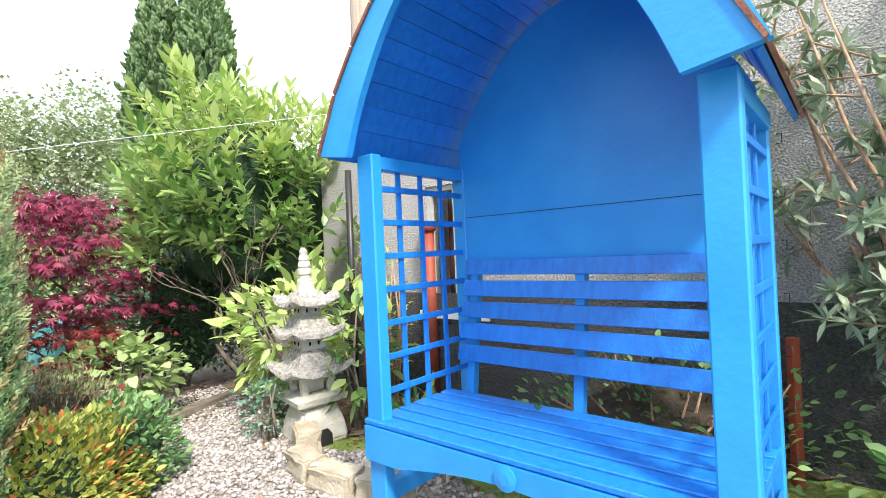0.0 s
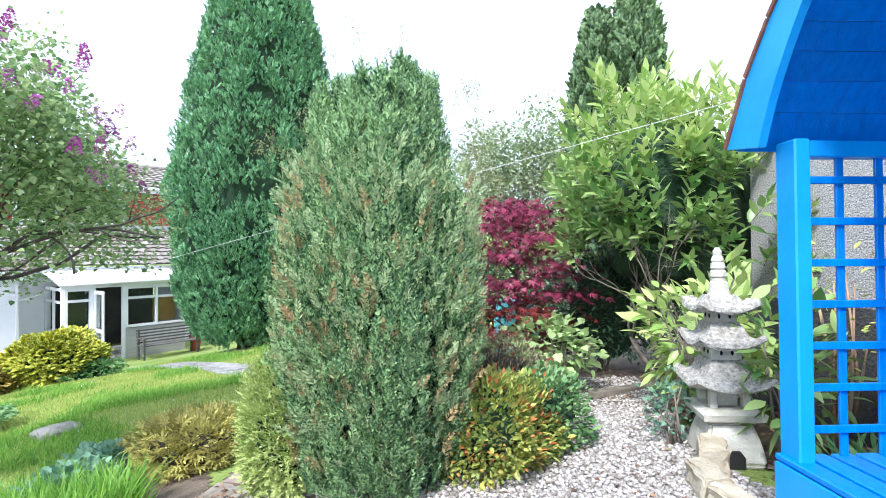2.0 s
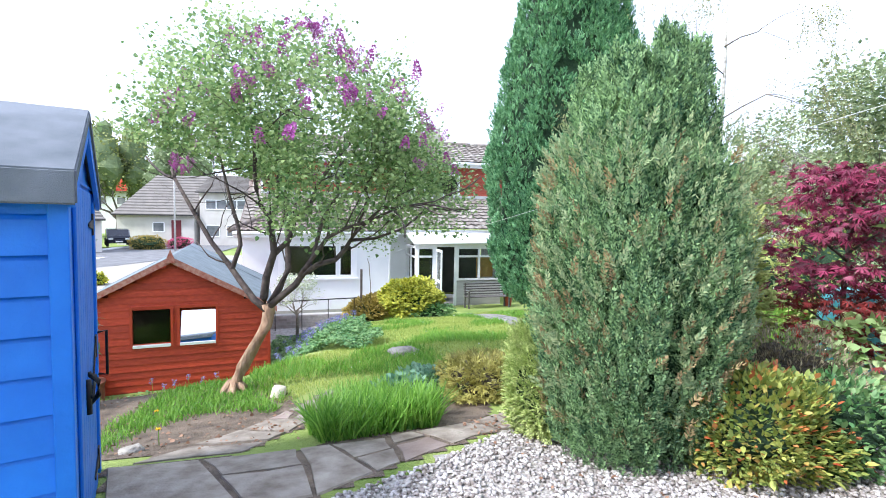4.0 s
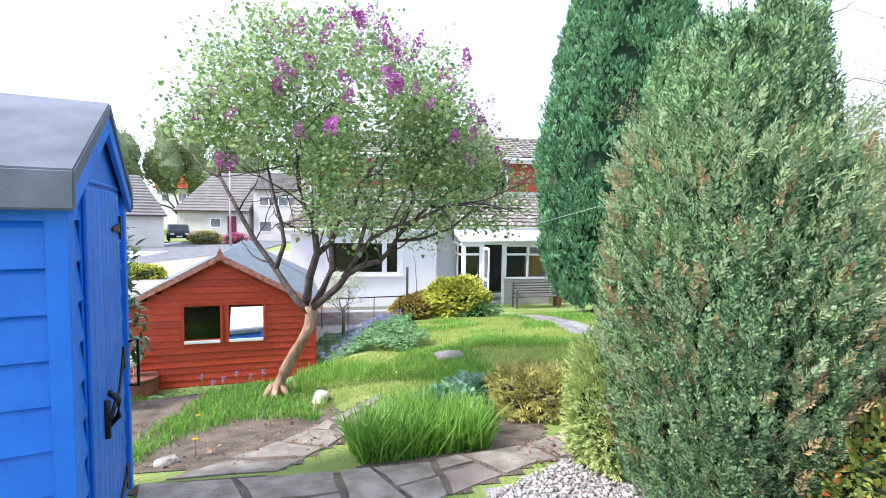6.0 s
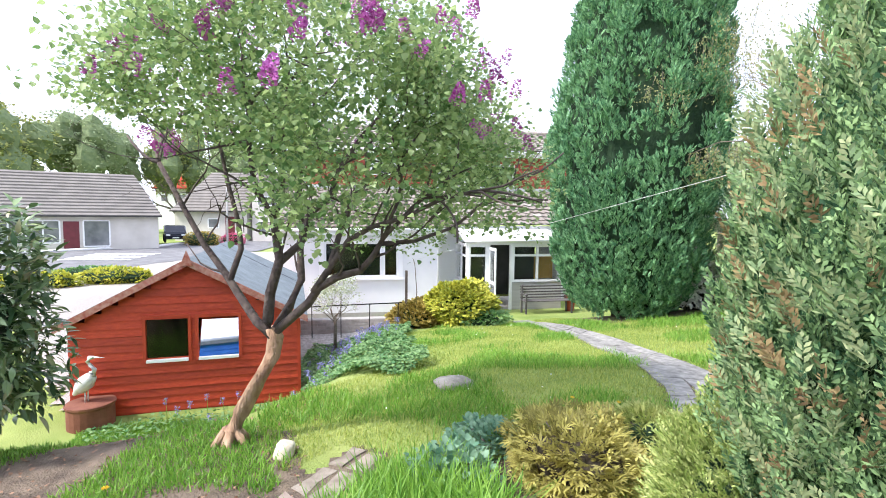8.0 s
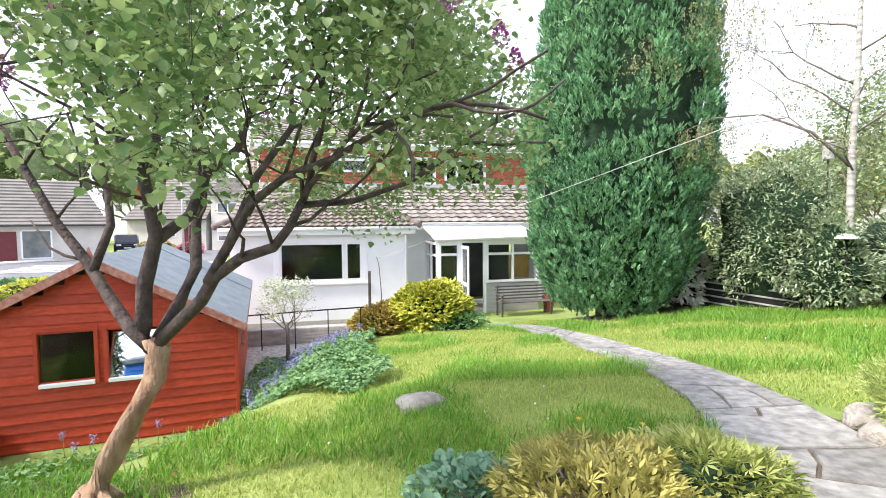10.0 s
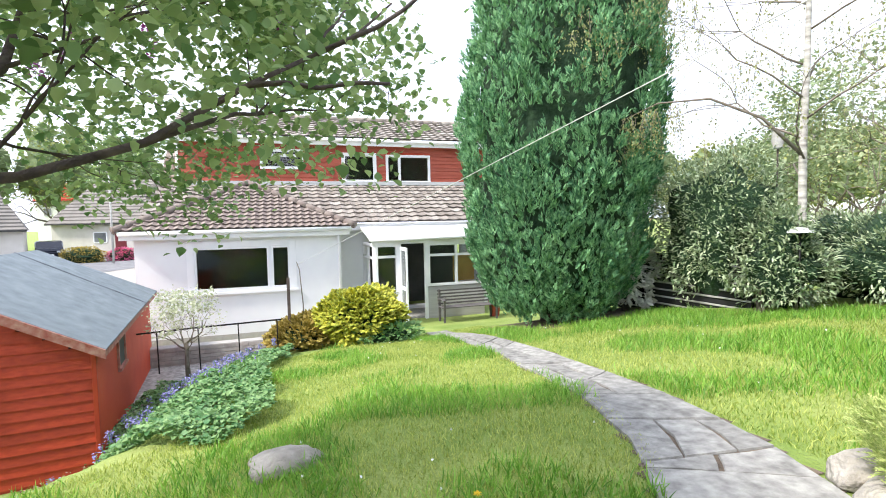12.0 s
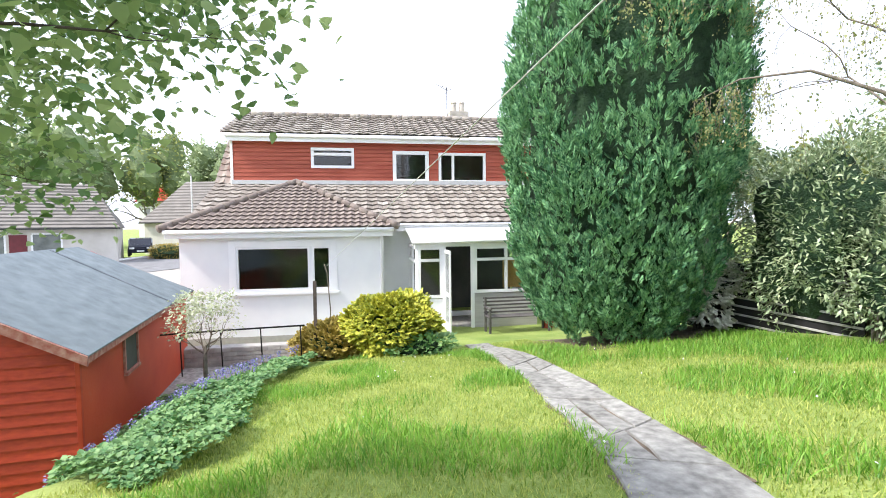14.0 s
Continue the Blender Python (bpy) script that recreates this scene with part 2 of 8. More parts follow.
M["far_leaf"] = pmat("pale_tree_leaves", (0.20, 0.28, 0.14), (0.44, 0.50, 0.30), 0.6, 0.7, 0, island=True, leafy=0.25)
M["far_leaf2"] = pmat("far_tree_leaves", (0.16, 0.2, 0.05), (0.38, 0.40, 0.13), 0.3, 0.7, 0, island=True, leafy=0.2)
# darker green for tree cores, the shade inside the crown as colour
M["far_inner"] = pmat("shaded_far_foliage", (0.12, 0.17, 0.08), (0.2, 0.25, 0.12), 3, 1.0, 0)
M["grass_blade"] = pmat("lawn_grass", (0.20, 0.31, 0.04), (0.53, 0.57, 0.16), 1.1, 0.6, 0, island=True, leafy=0.35)
M["grass_long"] = pmat("long_grass", (0.10, 0.27, 0.025), (0.28, 0.50, 0.07), 2, 0.5, 0, island=True, leafy=0.35)
M["lawn"] = pmat("lawn_ground", (0.17, 0.26, 0.045), (0.33, 0.39, 0.11), 1.2, 1.0, 1.0, 40, big=0.2, dist=0.03)
M["cover_leaf"] = pmat("ground_cover_leaves", (0.08, 0.22, 0.07), (0.26, 0.42, 0.16), 2, 0.55, 0, island=True, leafy=0.25)
M["columbine"] = pmat("blue_green_columbine_leaves", (0.12, 0.27, 0.17), (0.26, 0.42, 0.28), 2, 0.6, 0, island=True, leafy=0.25)
M["bluebell"] = pmat("bluebell_flowers", (0.16, 0.15, 0.38), (0.32, 0.31, 0.58), 3, 0.6, 0, island=True, leafy=0.2)
M["grey_leaf"] = pmat("grey_green_leaves", (0.16, 0.24, 0.15), (0.38, 0.46, 0.32), 2, 0.6, 0, island=True, leafy=0.25)
M["litter"] = pmat("dry_leaf_litter", (0.14, 0.07, 0.04), (0.36, 0.22, 0.14), 3, 0.9, 0, island=True)
M["iron"] = pmat("black_ironwork", (0.012, 0.012, 0.014), (0.03, 0.03, 0.03), 20, 0.5, 0.3, 60, metal=0.6)
M["wire"] = pmat("pale_line", (0.6, 0.6, 0.58), (0.7, 0.7, 0.68), 3, 0.5, 0)
M["rust"] = pmat("rusty_drum", (0.16, 0.05, 0.03), (0.26, 0.10, 0.06), 5, 0.85, 0.6, 40)
M["bird"] = pmat("grey_white_bird_paint", (0.5, 0.5, 0.5), (0.72, 0.72, 0.72), 8, 0.6, 0.3, 40)
M["red_post"] = pmat("red_brown_post", (0.26, 0.04, 0.02), (0.36, 0.075, 0.04), 5, 0.6, 0.3, 30)
M["drain"] = pmat("black_pipe", (0.02, 0.02, 0.022), (0.035, 0.035, 0.035), 5, 0.4, 0.1)
M["asphalt"] = pmat("asphalt", (0.14, 0.14, 0.145), (0.22, 0.22, 0.225), 1.5, 0.95, 0.6, 90)
M["paint_road"] = pmat("road_paint", (0.7, 0.7, 0.7), (0.8, 0.8, 0.8), 5, 0.8, 0.1)
M["harl"] = pmat("cream_harling", (0.52, 0.49, 0.45), (0.64, 0.61, 0.57), 1, 0.95, 0.5, 60)
M["car"] = pmat("dark_car_paint", (0.015, 0.018, 0.03), (0.02, 0.025, 0.04), 2, 0.2, 0, metal=0.3)
M["tyre"] = pmat("black_rubber", (0.015, 0.015, 0.015), (0.03, 0.03, 0.03), 9, 0.9, 0.2)
M["bench"] = pmat("weathered_grey_wood", (0.06, 0.055, 0.055), (0.13, 0.12, 0.115), 4, 0.85, 0.5, 30, stretch=(1, 0.3, 4))
M["silver_wood"] = pmat("grey_board", (0.38, 0.37, 0.36), (0.52, 0.51, 0.5), 3, 0.8, 0.4, 30, stretch=(1, 0.3, 4))
M["turquoise"] = pmat("turquoise_plastic", (0.1, 0.45, 0.48), (0.14, 0.52, 0.55), 3, 0.5, 0.1)
M["blue_plastic"] = pmat("blue_plastic", (0.02, 0.3, 0.7), (0.03, 0.35, 0.75), 3, 0.5, 0.1)
M["red_flower"] = pmat("red_flowers", (0.6, 0.02, 0.02), (0.75, 0.05, 0.04), 9, 0.5, 0, island=True, leafy=0.2)
M["yellow_flower"] = pmat("yellow_flowers", (0.75, 0.5, 0.02), (0.9, 0.65, 0.03), 9, 0.5, 0, island=True, leafy=0.2)
M["pink_flower"] = pmat("pink_flowers", (0.6, 0.08, 0.2), (0.75, 0.2, 0.35), 9, 0.5, 0, island=True)
M["quartz"] = pmat("cream_quartz", (0.6, 0.52, 0.38), (0.8, 0.75, 0.62), 20, 0.8, 0.7, 40)
M["chimney"] = pmat("chimney_render", (0.42, 0.38, 0.34), (0.55, 0.5, 0.45), 5, 0.95, 0.5, 60)
M["red_door"] = pmat("dark_red_door", (0.12, 0.015, 0.02), (0.16, 0.02, 0.03), 3, 0.5, 0)
M["lead"] = pmat("lead_flashing", (0.42, 0.43, 0.44), (0.52, 0.53, 0.54), 5, 0.7, 0.3, 30)

# ---- mesh tools ----
rng = np.random.default_rng(7)


def mesh_object(name, verts, faces, material, parent=None, label=""):
    me = bpy.data.meshes.new(name)
    me.from_pydata([tuple(map(float, v)) for v in verts], [], faces)
    me.update()
    me.materials.append(material)
    ob = new(name, me)
    ob.parent = parent
    if label:
        tagged(ob, label)
    return ob


def thing(name, label, category, at=(0, 0, 0), rz=0.0, group="", kind=""):
    ob = new(name)
    ob.matrix_world = pose(*at, 0, 0, rz)
    return tagged(ob, label, category, group, kind)


def part(name, bm, material, parent, label=""):
    me = bpy.data.meshes.new(name)
    bm.to_mesh(me)
    bm.free()
    me.materials.append(material)
    ob = new(name, me)
    ob.parent = parent
    if label:
        tagged(ob, label)
    return ob


def bx(bm, x0, x1, y0, y1, z0, z1, bevel=0.0):
    """One box into bm, with bevelled edges."""
    vs = [bm.verts.new((x, y, z)) for z in (z0, z1) for y in (y0, y1) for x in (x0, x1)]
    fs = [bm.faces.new([vs[i] for i in f]) for f in ((0, 2, 3, 1), (4, 5, 7, 6), (0, 1, 5, 4), (2, 6, 7, 3), (0, 4, 6, 2), (1, 3, 7, 5))]
    if bevel:
        es = list({e for f in fs for e in f.edges})
        bmesh.ops.bevel(bm, geom=es, offset=bevel, segments=1, affect="EDGES")
    return bm


def box_part(name, dims, material, parent, label="", bevel=0.004):
    return part(name, bx(bmesh.new(), *dims, bevel), material, parent, label)


def prism(bm, poly, axis_fn, a, b):
    """Extrudes the closed outline poly [(p, q)] from a to b; axis_fn(p, q, r) gives the place."""
    lo = [bm.verts.new(axis_fn(p, q, a)) for p, q in poly]
    hi = [bm.verts.new(axis_fn(p, q, b)) for p, q in poly]
    n = len(poly)
    bm.faces.new(lo)
    bm.faces.new(hi[::-1])
    for i in range(n):
        bm.faces.new((lo[i], hi[i], hi[(i + 1) % n], lo[(i + 1) % n]))
    bmesh.ops.recalc_face_normals(bm, faces=bm.faces)
    return bm


def frustum(bm, rings, sides=12, square=False, caps=True):
    """Rings of (z, radius) joined into one turned or square body."""
    prev = None
    off = math.pi / 4 if square else 0
    n = 4 if square else sides
    loops = []
    for z, r in rings:
        rr = r * (math.sqrt(2) if square else 1)
        loops.append([bm.verts.new((rr * math.cos(off + 2 * math.pi * k / n), rr * math.sin(off + 2 * math.pi * k / n), z)) for k in range(n)])
    for lo, hi in zip(loops, loops[1:]):
        for k in range(n):
            bm.faces.new((lo[k], lo[(k + 1) % n], hi[(k + 1) % n], hi[k]))
    if caps:
        bm.faces.new(loops[0][::-1])
        bm.faces.new(loops[-1])
    return bm


class Tubes:
    """Tapered tubes gathered into one mesh."""
    def __init__(self):
        self.v, self.f = [], []

    def add(self, pts, radii, sides=6):
        pts = [Vector(p) for p in pts]
        base = len(self.v)
        for i, p in enumerate(pts):
            d = (pts[min(i + 1, len(pts) - 1)] - pts[max(i - 1, 0)]).normalized()
            ref = Vector((0, 0, 1)) if abs(d.z) < 0.9 else Vector((1, 0, 0))
            u = d.cross(ref).normalized()
            v = d.cross(u)
            for k in range(sides):
                a = 2 * math.pi * k / sides
                self.v.append(p + (u * math.cos(a) + v * math.sin(a)) * radii[i])
        for i in range(len(pts) - 1):
            for k in range(sides):
                a, b = base + i * sides + k, base + i * sides + (k + 1) % sides
                self.f.append((a, a + sides, b + sides, b))
        self.f.append(tuple(base + k for k in range(sides)))
        self.f.append(tuple(base + (len(pts) - 1) * sides + k for k in reversed(range(sides))))

    def make(self, name, material, parent=None, label=""):
        ob = mesh_object(name, self.v, self.f, material, parent, label)
        for p in ob.data.polygons:
            p.use_smooth = True
        if name in ("stem", "branch_network"):
            ob["kind"] = "stuff"
        return ob


def leaf_shape(length, width, fold=0.25, seg=3, droop=0.15):
    """A folded leaf along +x: verts and faces."""
    v, f = [(0, 0, 0)], []
    for i in range(1, seg + 1):
        t = i / (seg + 1)
        wdt = width / 2 * math.sin(math.pi * t ** 0.8)
        z = -droop * length * t * t
        v += [(t * length, -wdt, z + fold * wdt), (t * length, 0, z), (t * length, wdt, z + fold * wdt)]
    v.append((length, 0, -droop * length))
    f += [(0, 1, 2), (0, 2, 3)]
    for i in range(seg - 1):
        a = 1 + 3 * i
        f += [(a, a + 3, a + 4, a + 1), (a + 1, a + 4, a + 5, a + 2)]
    a = 1 + 3 * (seg - 1)
    f += [(a, a + 4 - 1, a + 1), (a + 1, a + 3, a + 2)]
    return np.array(v, float), f


def heart_leaf(size):
    v = [(0, 0, 0), (0.25, -0.42, 0.08), (0.25, 0.42, 0.08), (0.6, -0.36, 0.05), (0.6, 0.36, 0.05), (0.5, 0, -0.05), (1, 0, -0.15)]
    return np.array(v, float) * size, [(0, 1, 5), (0, 5, 2), (1, 3, 5), (2, 5, 4), (3, 6, 5), (4, 5, 6)]


def small_leaf(size, w=0.45):
    v = [(0, 0, 0), (0.5, -w / 2, 0.06), (0.5, w / 2, 0.06), (1, 0, -0.1)]
    return np.array(v, float) * size, [(0, 1, 3), (0, 3, 2)]


def hand_leaf(size, fingers=5):
    """A palmate leaf of narrow pointed lobes."""
    v, f = [(0, 0, 0)], []
    for k in range(fingers):
        a = radians(-75 + 150 * k / (fingers - 1))
        r = size * (1 - 0.35 * abs(k - (fingers - 1) / 2) / ((fingers - 1) / 2))
        n = len(v)
        v += [(0.5 * r * math.cos(a - 0.2), 0.5 * r * math.sin(a - 0.2), 0), (r * math.cos(a), r * math.sin(a), -0.15 * r), (0.5 * r * math.cos(a + 0.2), 0.5 * r * math.sin(a + 0.2), 0)]
        f.append((0, n, n + 1, n + 2))
    return np.array(v, float), f


def spray(size, n=7, seed=1, lean=0.5, w=0.16):
    """A feathery sprig along +x: overlapping scale-leaved twiglets."""
    r = np.random.default_rng(seed)
    v, f = [], []
    for k in range(n):
        t = k / n * 0.75
        a = lean * (1 if k % 2 else -1) * (1 - 0.5 * t) * r.uniform(0.7, 1.2) if k < n - 1 else 0
        b = r.uniform(-0.5, 0.5)
        L = size * (0.55 - 0.2 * t) if k < n - 1 else size * 0.4
        o = np.array((t * size, 0, 0))
        d = np.array((math.cos(a), math.sin(a) * math.cos(b), math.sin(a) * math.sin(b)))
        s = np.cross(d, (0, 0, 1.0))
        s /= np.linalg.norm(s)
        q = np.cross(s, d)
        i = len(v)
        ww = w * size / 2
        v += [o, o + d * L * 0.5 + s * ww, o + d * L * 0.5 + q * ww, o + d * L * 0.5 - s * ww, o + d * L]
        f += [(i, i + 1, i + 2), (i, i + 2, i + 3), (i + 1, i + 4, i + 2), (i + 2, i + 4, i + 3)]
    return np.array(v, float), f


def plume(size, n=15, seed=1):
    """A feathery conifer plume along +x: short flat twiglets on both sides of a stem."""
    r = np.random.default_rng(seed)
    v, f = [], []
    for k in range(n):
        t = (k + 0.5) / n
        side = 1 if k % 2 else -1
        a = side * r.uniform(0.45, 0.95) if k < n - 1 else 0
        b = r.uniform(-0.7, 0.7)
        L = size * (0.34 - 0.2 * t) * r.uniform(0.8, 1.2)
        o = np.array((t * size * 0.85, 0, size * 0.03 * math.sin(k)))
        d = np.array((math.cos(a), math.sin(a) * math.cos(b), math.sin(a) * math.sin(b)))
        q = np.array((-d[1], d[0], 0.3 * r.normal())) * size * 0.045
        i = len(v)
        v += [o, o + d * L * 0.55 + q, o + d * L, o + d * L * 0.55 - q]
        f += [(i, i + 1, i + 2), (i, i + 2, i + 3)]
    return np.array(v, float), f


def frames(direction, roll):
    """Rotation matrices that turn +x to direction, rolled about it."""
    d = direction / np.linalg.norm(direction, axis=1, keepdims=True)
    ref = np.where(np.abs(d[:, 2:3]) > 0.95, np.array([[1.0, 0, 0]]), np.array([[0, 0, 1.0]]))
    y = np.cross(ref, d)
    y /= np.linalg.norm(y, axis=1, keepdims=True)
    z = np.cross(d, y)
    c, s = np.cos(roll)[:, None], np.sin(roll)[:, None]
    return np.stack([d, y * c + z * s, -y * s + z * c], axis=2)


def scatter(name, shapes, pts, dirs, scales, material, parent=None, label="", rolls=None):
    """Copies of the small shapes at pts, joined into one mesh."""
    pts, dirs = np.asarray(pts, float), np.asarray(dirs, float)
    n = len(pts)
    rolls = rng.uniform(-0.7, 0.7, n) if rolls is None else rolls
    R = frames(dirs, rolls)
    which = rng.integers(0, len(shapes), n)
    V, F, base = [], [], 0
    for k, (sv, sf) in enumerate(shapes):
        idx = np.nonzero(which == k)[0]
        if not len(idx):
            continue
        vv = np.einsum("nij,vj->nvi", R[idx], sv) * np.asarray(scales)[idx][:, None, None] + pts[idx][:, None, :]
        V.append(vv.reshape(-1, 3))
        m = len(sv)
        for i in range(len(idx)):
            o = base + i * m
            F.extend([tuple(o + j for j in face) for face in sf])
        base += m * len(idx)
    V = np.concatenate(V)
    me = bpy.data.meshes.new(name)
    me.vertices.add(len(V))
    me.vertices.foreach_set("co", V.ravel())
    tot = np.array([len(x) for x in F])
    me.loops.add(int(tot.sum()))
    me.loops.foreach_set("vertex_index", np.fromiter((j for x in F for j in x), int))
    me.polygons.add(len(F))
    me.polygons.foreach_set("loop_start", np.concatenate([[0], np.cumsum(tot)[:-1]]))
    me.update(calc_edges=True)
    me.materials.append(material)
    ob = new(name, me)
    ob.parent = parent
    if parent:
        ob["kind"] = "stuff"
    if label:
        tagged(ob, label)
    return ob


def hull(name, centre, radii, material, parent, bumps=0.12, freq=2.0, seg=16, squash=None, label=""):
    """A lumpy closed body under the leaves, coloured dark for the shade there."""
    bm = bmesh.new()
    bmesh.ops.create_uvsphere(bm, u_segments=seg, v_segments=seg, radius=1)
    for v in bm.verts:
        k = 1 + bumps * noise.noise(v.co * freq + Vector(centre))
        if squash:
            k *= squash(v.co.z)
            v.co = Vector((v.co.x * radii[0] * k, v.co.y * radii[1] * k, v.co.z * radii[2]))
        else:
            v.co = Vector((v.co.x * radii[0], v.co.y * radii[1], v.co.z * radii[2])) * k
        v.co += Vector(centre)
    return part(name, bm, material, parent, label)


def ball_points(n, centre, radii, inner=0.6, lump=0.18, freq=1.6, low=-1.0, seed=3):
    """Points in the outer shell of a lumpy ellipsoid, with outward directions."""
    r = np.random.default_rng(seed)
    d = r.normal(size=(n * 2, 3))
    d /= np.linalg.norm(d, axis=1, keepdims=True)
    d = d[d[:, 2] > low][:n]
    k = np.array([1 + lump * 2 * noise.noise(Vector(x) * freq + Vector((seed, 0, 0))) for x in d])
    rad = r.uniform(inner, 1.0, len(d)) ** 0.6 * k
    p = d * rad[:, None] * np.array(radii) + np.array(centre)
    return p, d


def smooth(a, b, x):
    t = min(max((x - a) / (b - a), 0), 1)
    return t * t * (3 - 2 * t)


def interp(x, xs, zs):
    for (a, p), (b, q) in zip(zip(xs, zs), zip(xs[1:], zs[1:])):
        if x <= b:
            return p + (q - p) * smooth(a, b, x) * 0.35 + (q - p) * min(max((x - a) / (b - a), 0), 1) * 0.65
    return zs[-1]


def ground_z(x, y):
    """The height of the garden: gravel terrace, lawn falling to the house, bank down to the red shed, street below."""
    z = interp(x, (-17, -15.2, -13.4, -11.2, -9, -6.2, -4, -2, -0.8, 4), (-1.42, -1.38, -1.22, -0.86, -0.56, -0.26, -0.1, 0.2, 0.36, 0.42))
    z += 0.075 * max(min(y, 11) - 5, 0) * smooth(-3, -6, x) * (1 - smooth(-12, -14.5, x))
    z -= 0.05 * max(3.2 - y, 0) * smooth(-2.5, -5, x) * (1 if y > -1 else 1)
    edge = interp(-x, (3, 5, 7, 8.5, 10.5, 12.2, 16), (-0.9, -0.75, 0.35, 1.25, 1.35, 1.9, 2.6))
    low = -1.6 - 0.03 * max(-x - 12, 0)
    k = smooth(0, 1, (edge - y) / 2.0) * smooth(-5.6, -7.6, x)
    z = z * (1 - k) + min(z, low) * k
    far = smooth(-18.5, -24, x) + smooth(-5.2, -9, y) * smooth(-2, -8, x)
    z = z * (1 - min(far, 1)) - 1.3 * min(far, 1)
    if y > 14:
        z += 0.0
    return z + 0.02 * noise.noise(Vector((x * 0.9, y * 0.9, 0)))


def gz(x, y, up=0.0):
    return (x, y, ground_z(x, y) + up)

# ---- ground ----
def inside(px_, py_, poly):
    r = False
    for (x0, y0), (x1, y1) in zip(poly, poly[1:] + poly[:1]):
        if (y0 > py_) != (y1 > py_) and px_ < (x1 - x0) * (py_ - y0) / (y1 - y0) + x0:
            r = not r
    return r


def build_ground():
    xs = [-900, -300, -120, -70, -45, -32] + list(np.arange(-26, 5.01, 0.25)) + [8, 14, 30, 90, 300, 900]
    ys = [-900, -300, -120, -60, -30, -16] + list(np.arange(-10, 14.01, 0.25)) + [18, 26, 45, 120, 300, 900]
    v = [(x, y, ground_z(x, y)) for y in ys for x in xs]
    n = len(xs)
    f = [(j * n + i, j * n + i + 1, (j + 1) * n + i + 1, (j + 1) * n + i) for j in range(len(ys) - 1) for i in range(n - 1)]
    ob = mesh_object("ground", v, f, M["lawn"])
    for p in ob.data.polygons:
        p.use_smooth = True
    return tagged(ob, "sloping garden ground of grass and moss falling towards the house", "ground", kind="structure")


def sheet(name, poly, up, material, label, category, step=0.12):
    """A thin sheet draped on the ground within an outline."""
    x0, x1 = min(p[0] for p in poly), max(p[0] for p in poly)
    y0, y1 = min(p[1] for p in poly), max(p[1] for p in poly)
    xs, ys = np.arange(x0, x1 + step, step), np.arange(y0, y1 + step, step)
    ids, v, f = {}, [], []
    for i in range(len(xs) - 1):
        for j in range(len(ys) - 1):
            cx, cy = xs[i] + step / 2, ys[j] + step / 2
            if inside(cx, cy, poly):
                q = []
                for a, b in ((i, j), (i + 1, j), (i + 1, j + 1), (i, j + 1)):
                    if (a, b) not in ids:
                        ids[(a, b)] = len(v)
                        jx, jy = 0.04 * noise.noise(Vector((a, b, 1))), 0.04 * noise.noise(Vector((a, b, 5)))
                        v.append((xs[a] + jx, ys[b] + jy, ground_z(xs[a] + jx, ys[b] + jy) + up))
                    q.append(ids[(a, b)])
                f.append(q)
    ob = mesh_object(name, v, f, material)
    return tagged(ob, label, category, kind="structure")


ground = build_ground()
GRAVEL = [(-1.75, 0.4), (-1.0, -0.1), (0.5, -1.2), (3.2, -1.2), (2.2, 1.2), (0.7, 2.4), (0.35, 3.1), (-0.35, 3.5), (-0.9, 4.6), (-1.45, 5.6), (-2.0, 5.5), (-1.6, 4.5), (-1.5, 3.5), (-1.8, 2.75), (-2.3, 2.2), (-2.6, 1.9), (-2.15, 1.2)]
gravel_bed = sheet("gravel_bed", GRAVEL, 0.012, M["gravel_base"], "white gravel terrace round the arbour", "gravel")
soil_beds = [
    sheet("soil_bed", [(-2.4, 5.0), (-1.5, 4.5), (-0.9, 4.4), (0.2, 3.4), (2.5, 2.2), (4.0, 3.0), (3.0, 8.0), (-4, 9), (-4.5, 5.5)], 0.02, M["soil"], "dark soil bed littered with dead leaves under the shrubs", "soil", 0.07),
    sheet("soil_bed", [(-3.0, -0.2), (-3.8, 0.5), (-5.5, 0.15), (-6.3, -1.2), (-6.5, -3.2), (-3.0, -3.2)], 0.006, M["soil"], "bare soil strip under the lilac tree", "soil", 0.05),
    sheet("soil_bed", [(-1.6, 3.0), (-2.2, 2.6), (-3.2, 2.4), (-3.6, 3.6), (-2.6, 5.2), (-1.7, 4.6)], 0.008, M["soil"], "soil bed under the conifer and the azalea", "soil", 0.05),
    sheet("soil_bed", [(-10.8, 5.9), (-13.2, 6.0), (-13.4, 8.6), (-10.6, 8.9)], 0.012, M["soil"], "bare soil under the big cypress", "soil", 0.07),
    sheet("soil_bed", [(-4.4, 0.9), (-2.6, 0.5), (-2.35, 1.0), (-3.1, 1.9), (-4.4, 2.5)], 0.006, M["soil"], "soil bed between the paths", "soil", 0.05),
    sheet("terrace", [(-9.8, -0.9), (-16.3, -1.4), (-16.3, 3.3), (-14.4, 4.4), (-13.2, 1.9), (-12.4, 0.9), (-11.4, 0.2), (-9.8, -0.2)], 0.012, M["slab"], "sunken grey paved terrace between shed and house", "paving", 0.08),
]


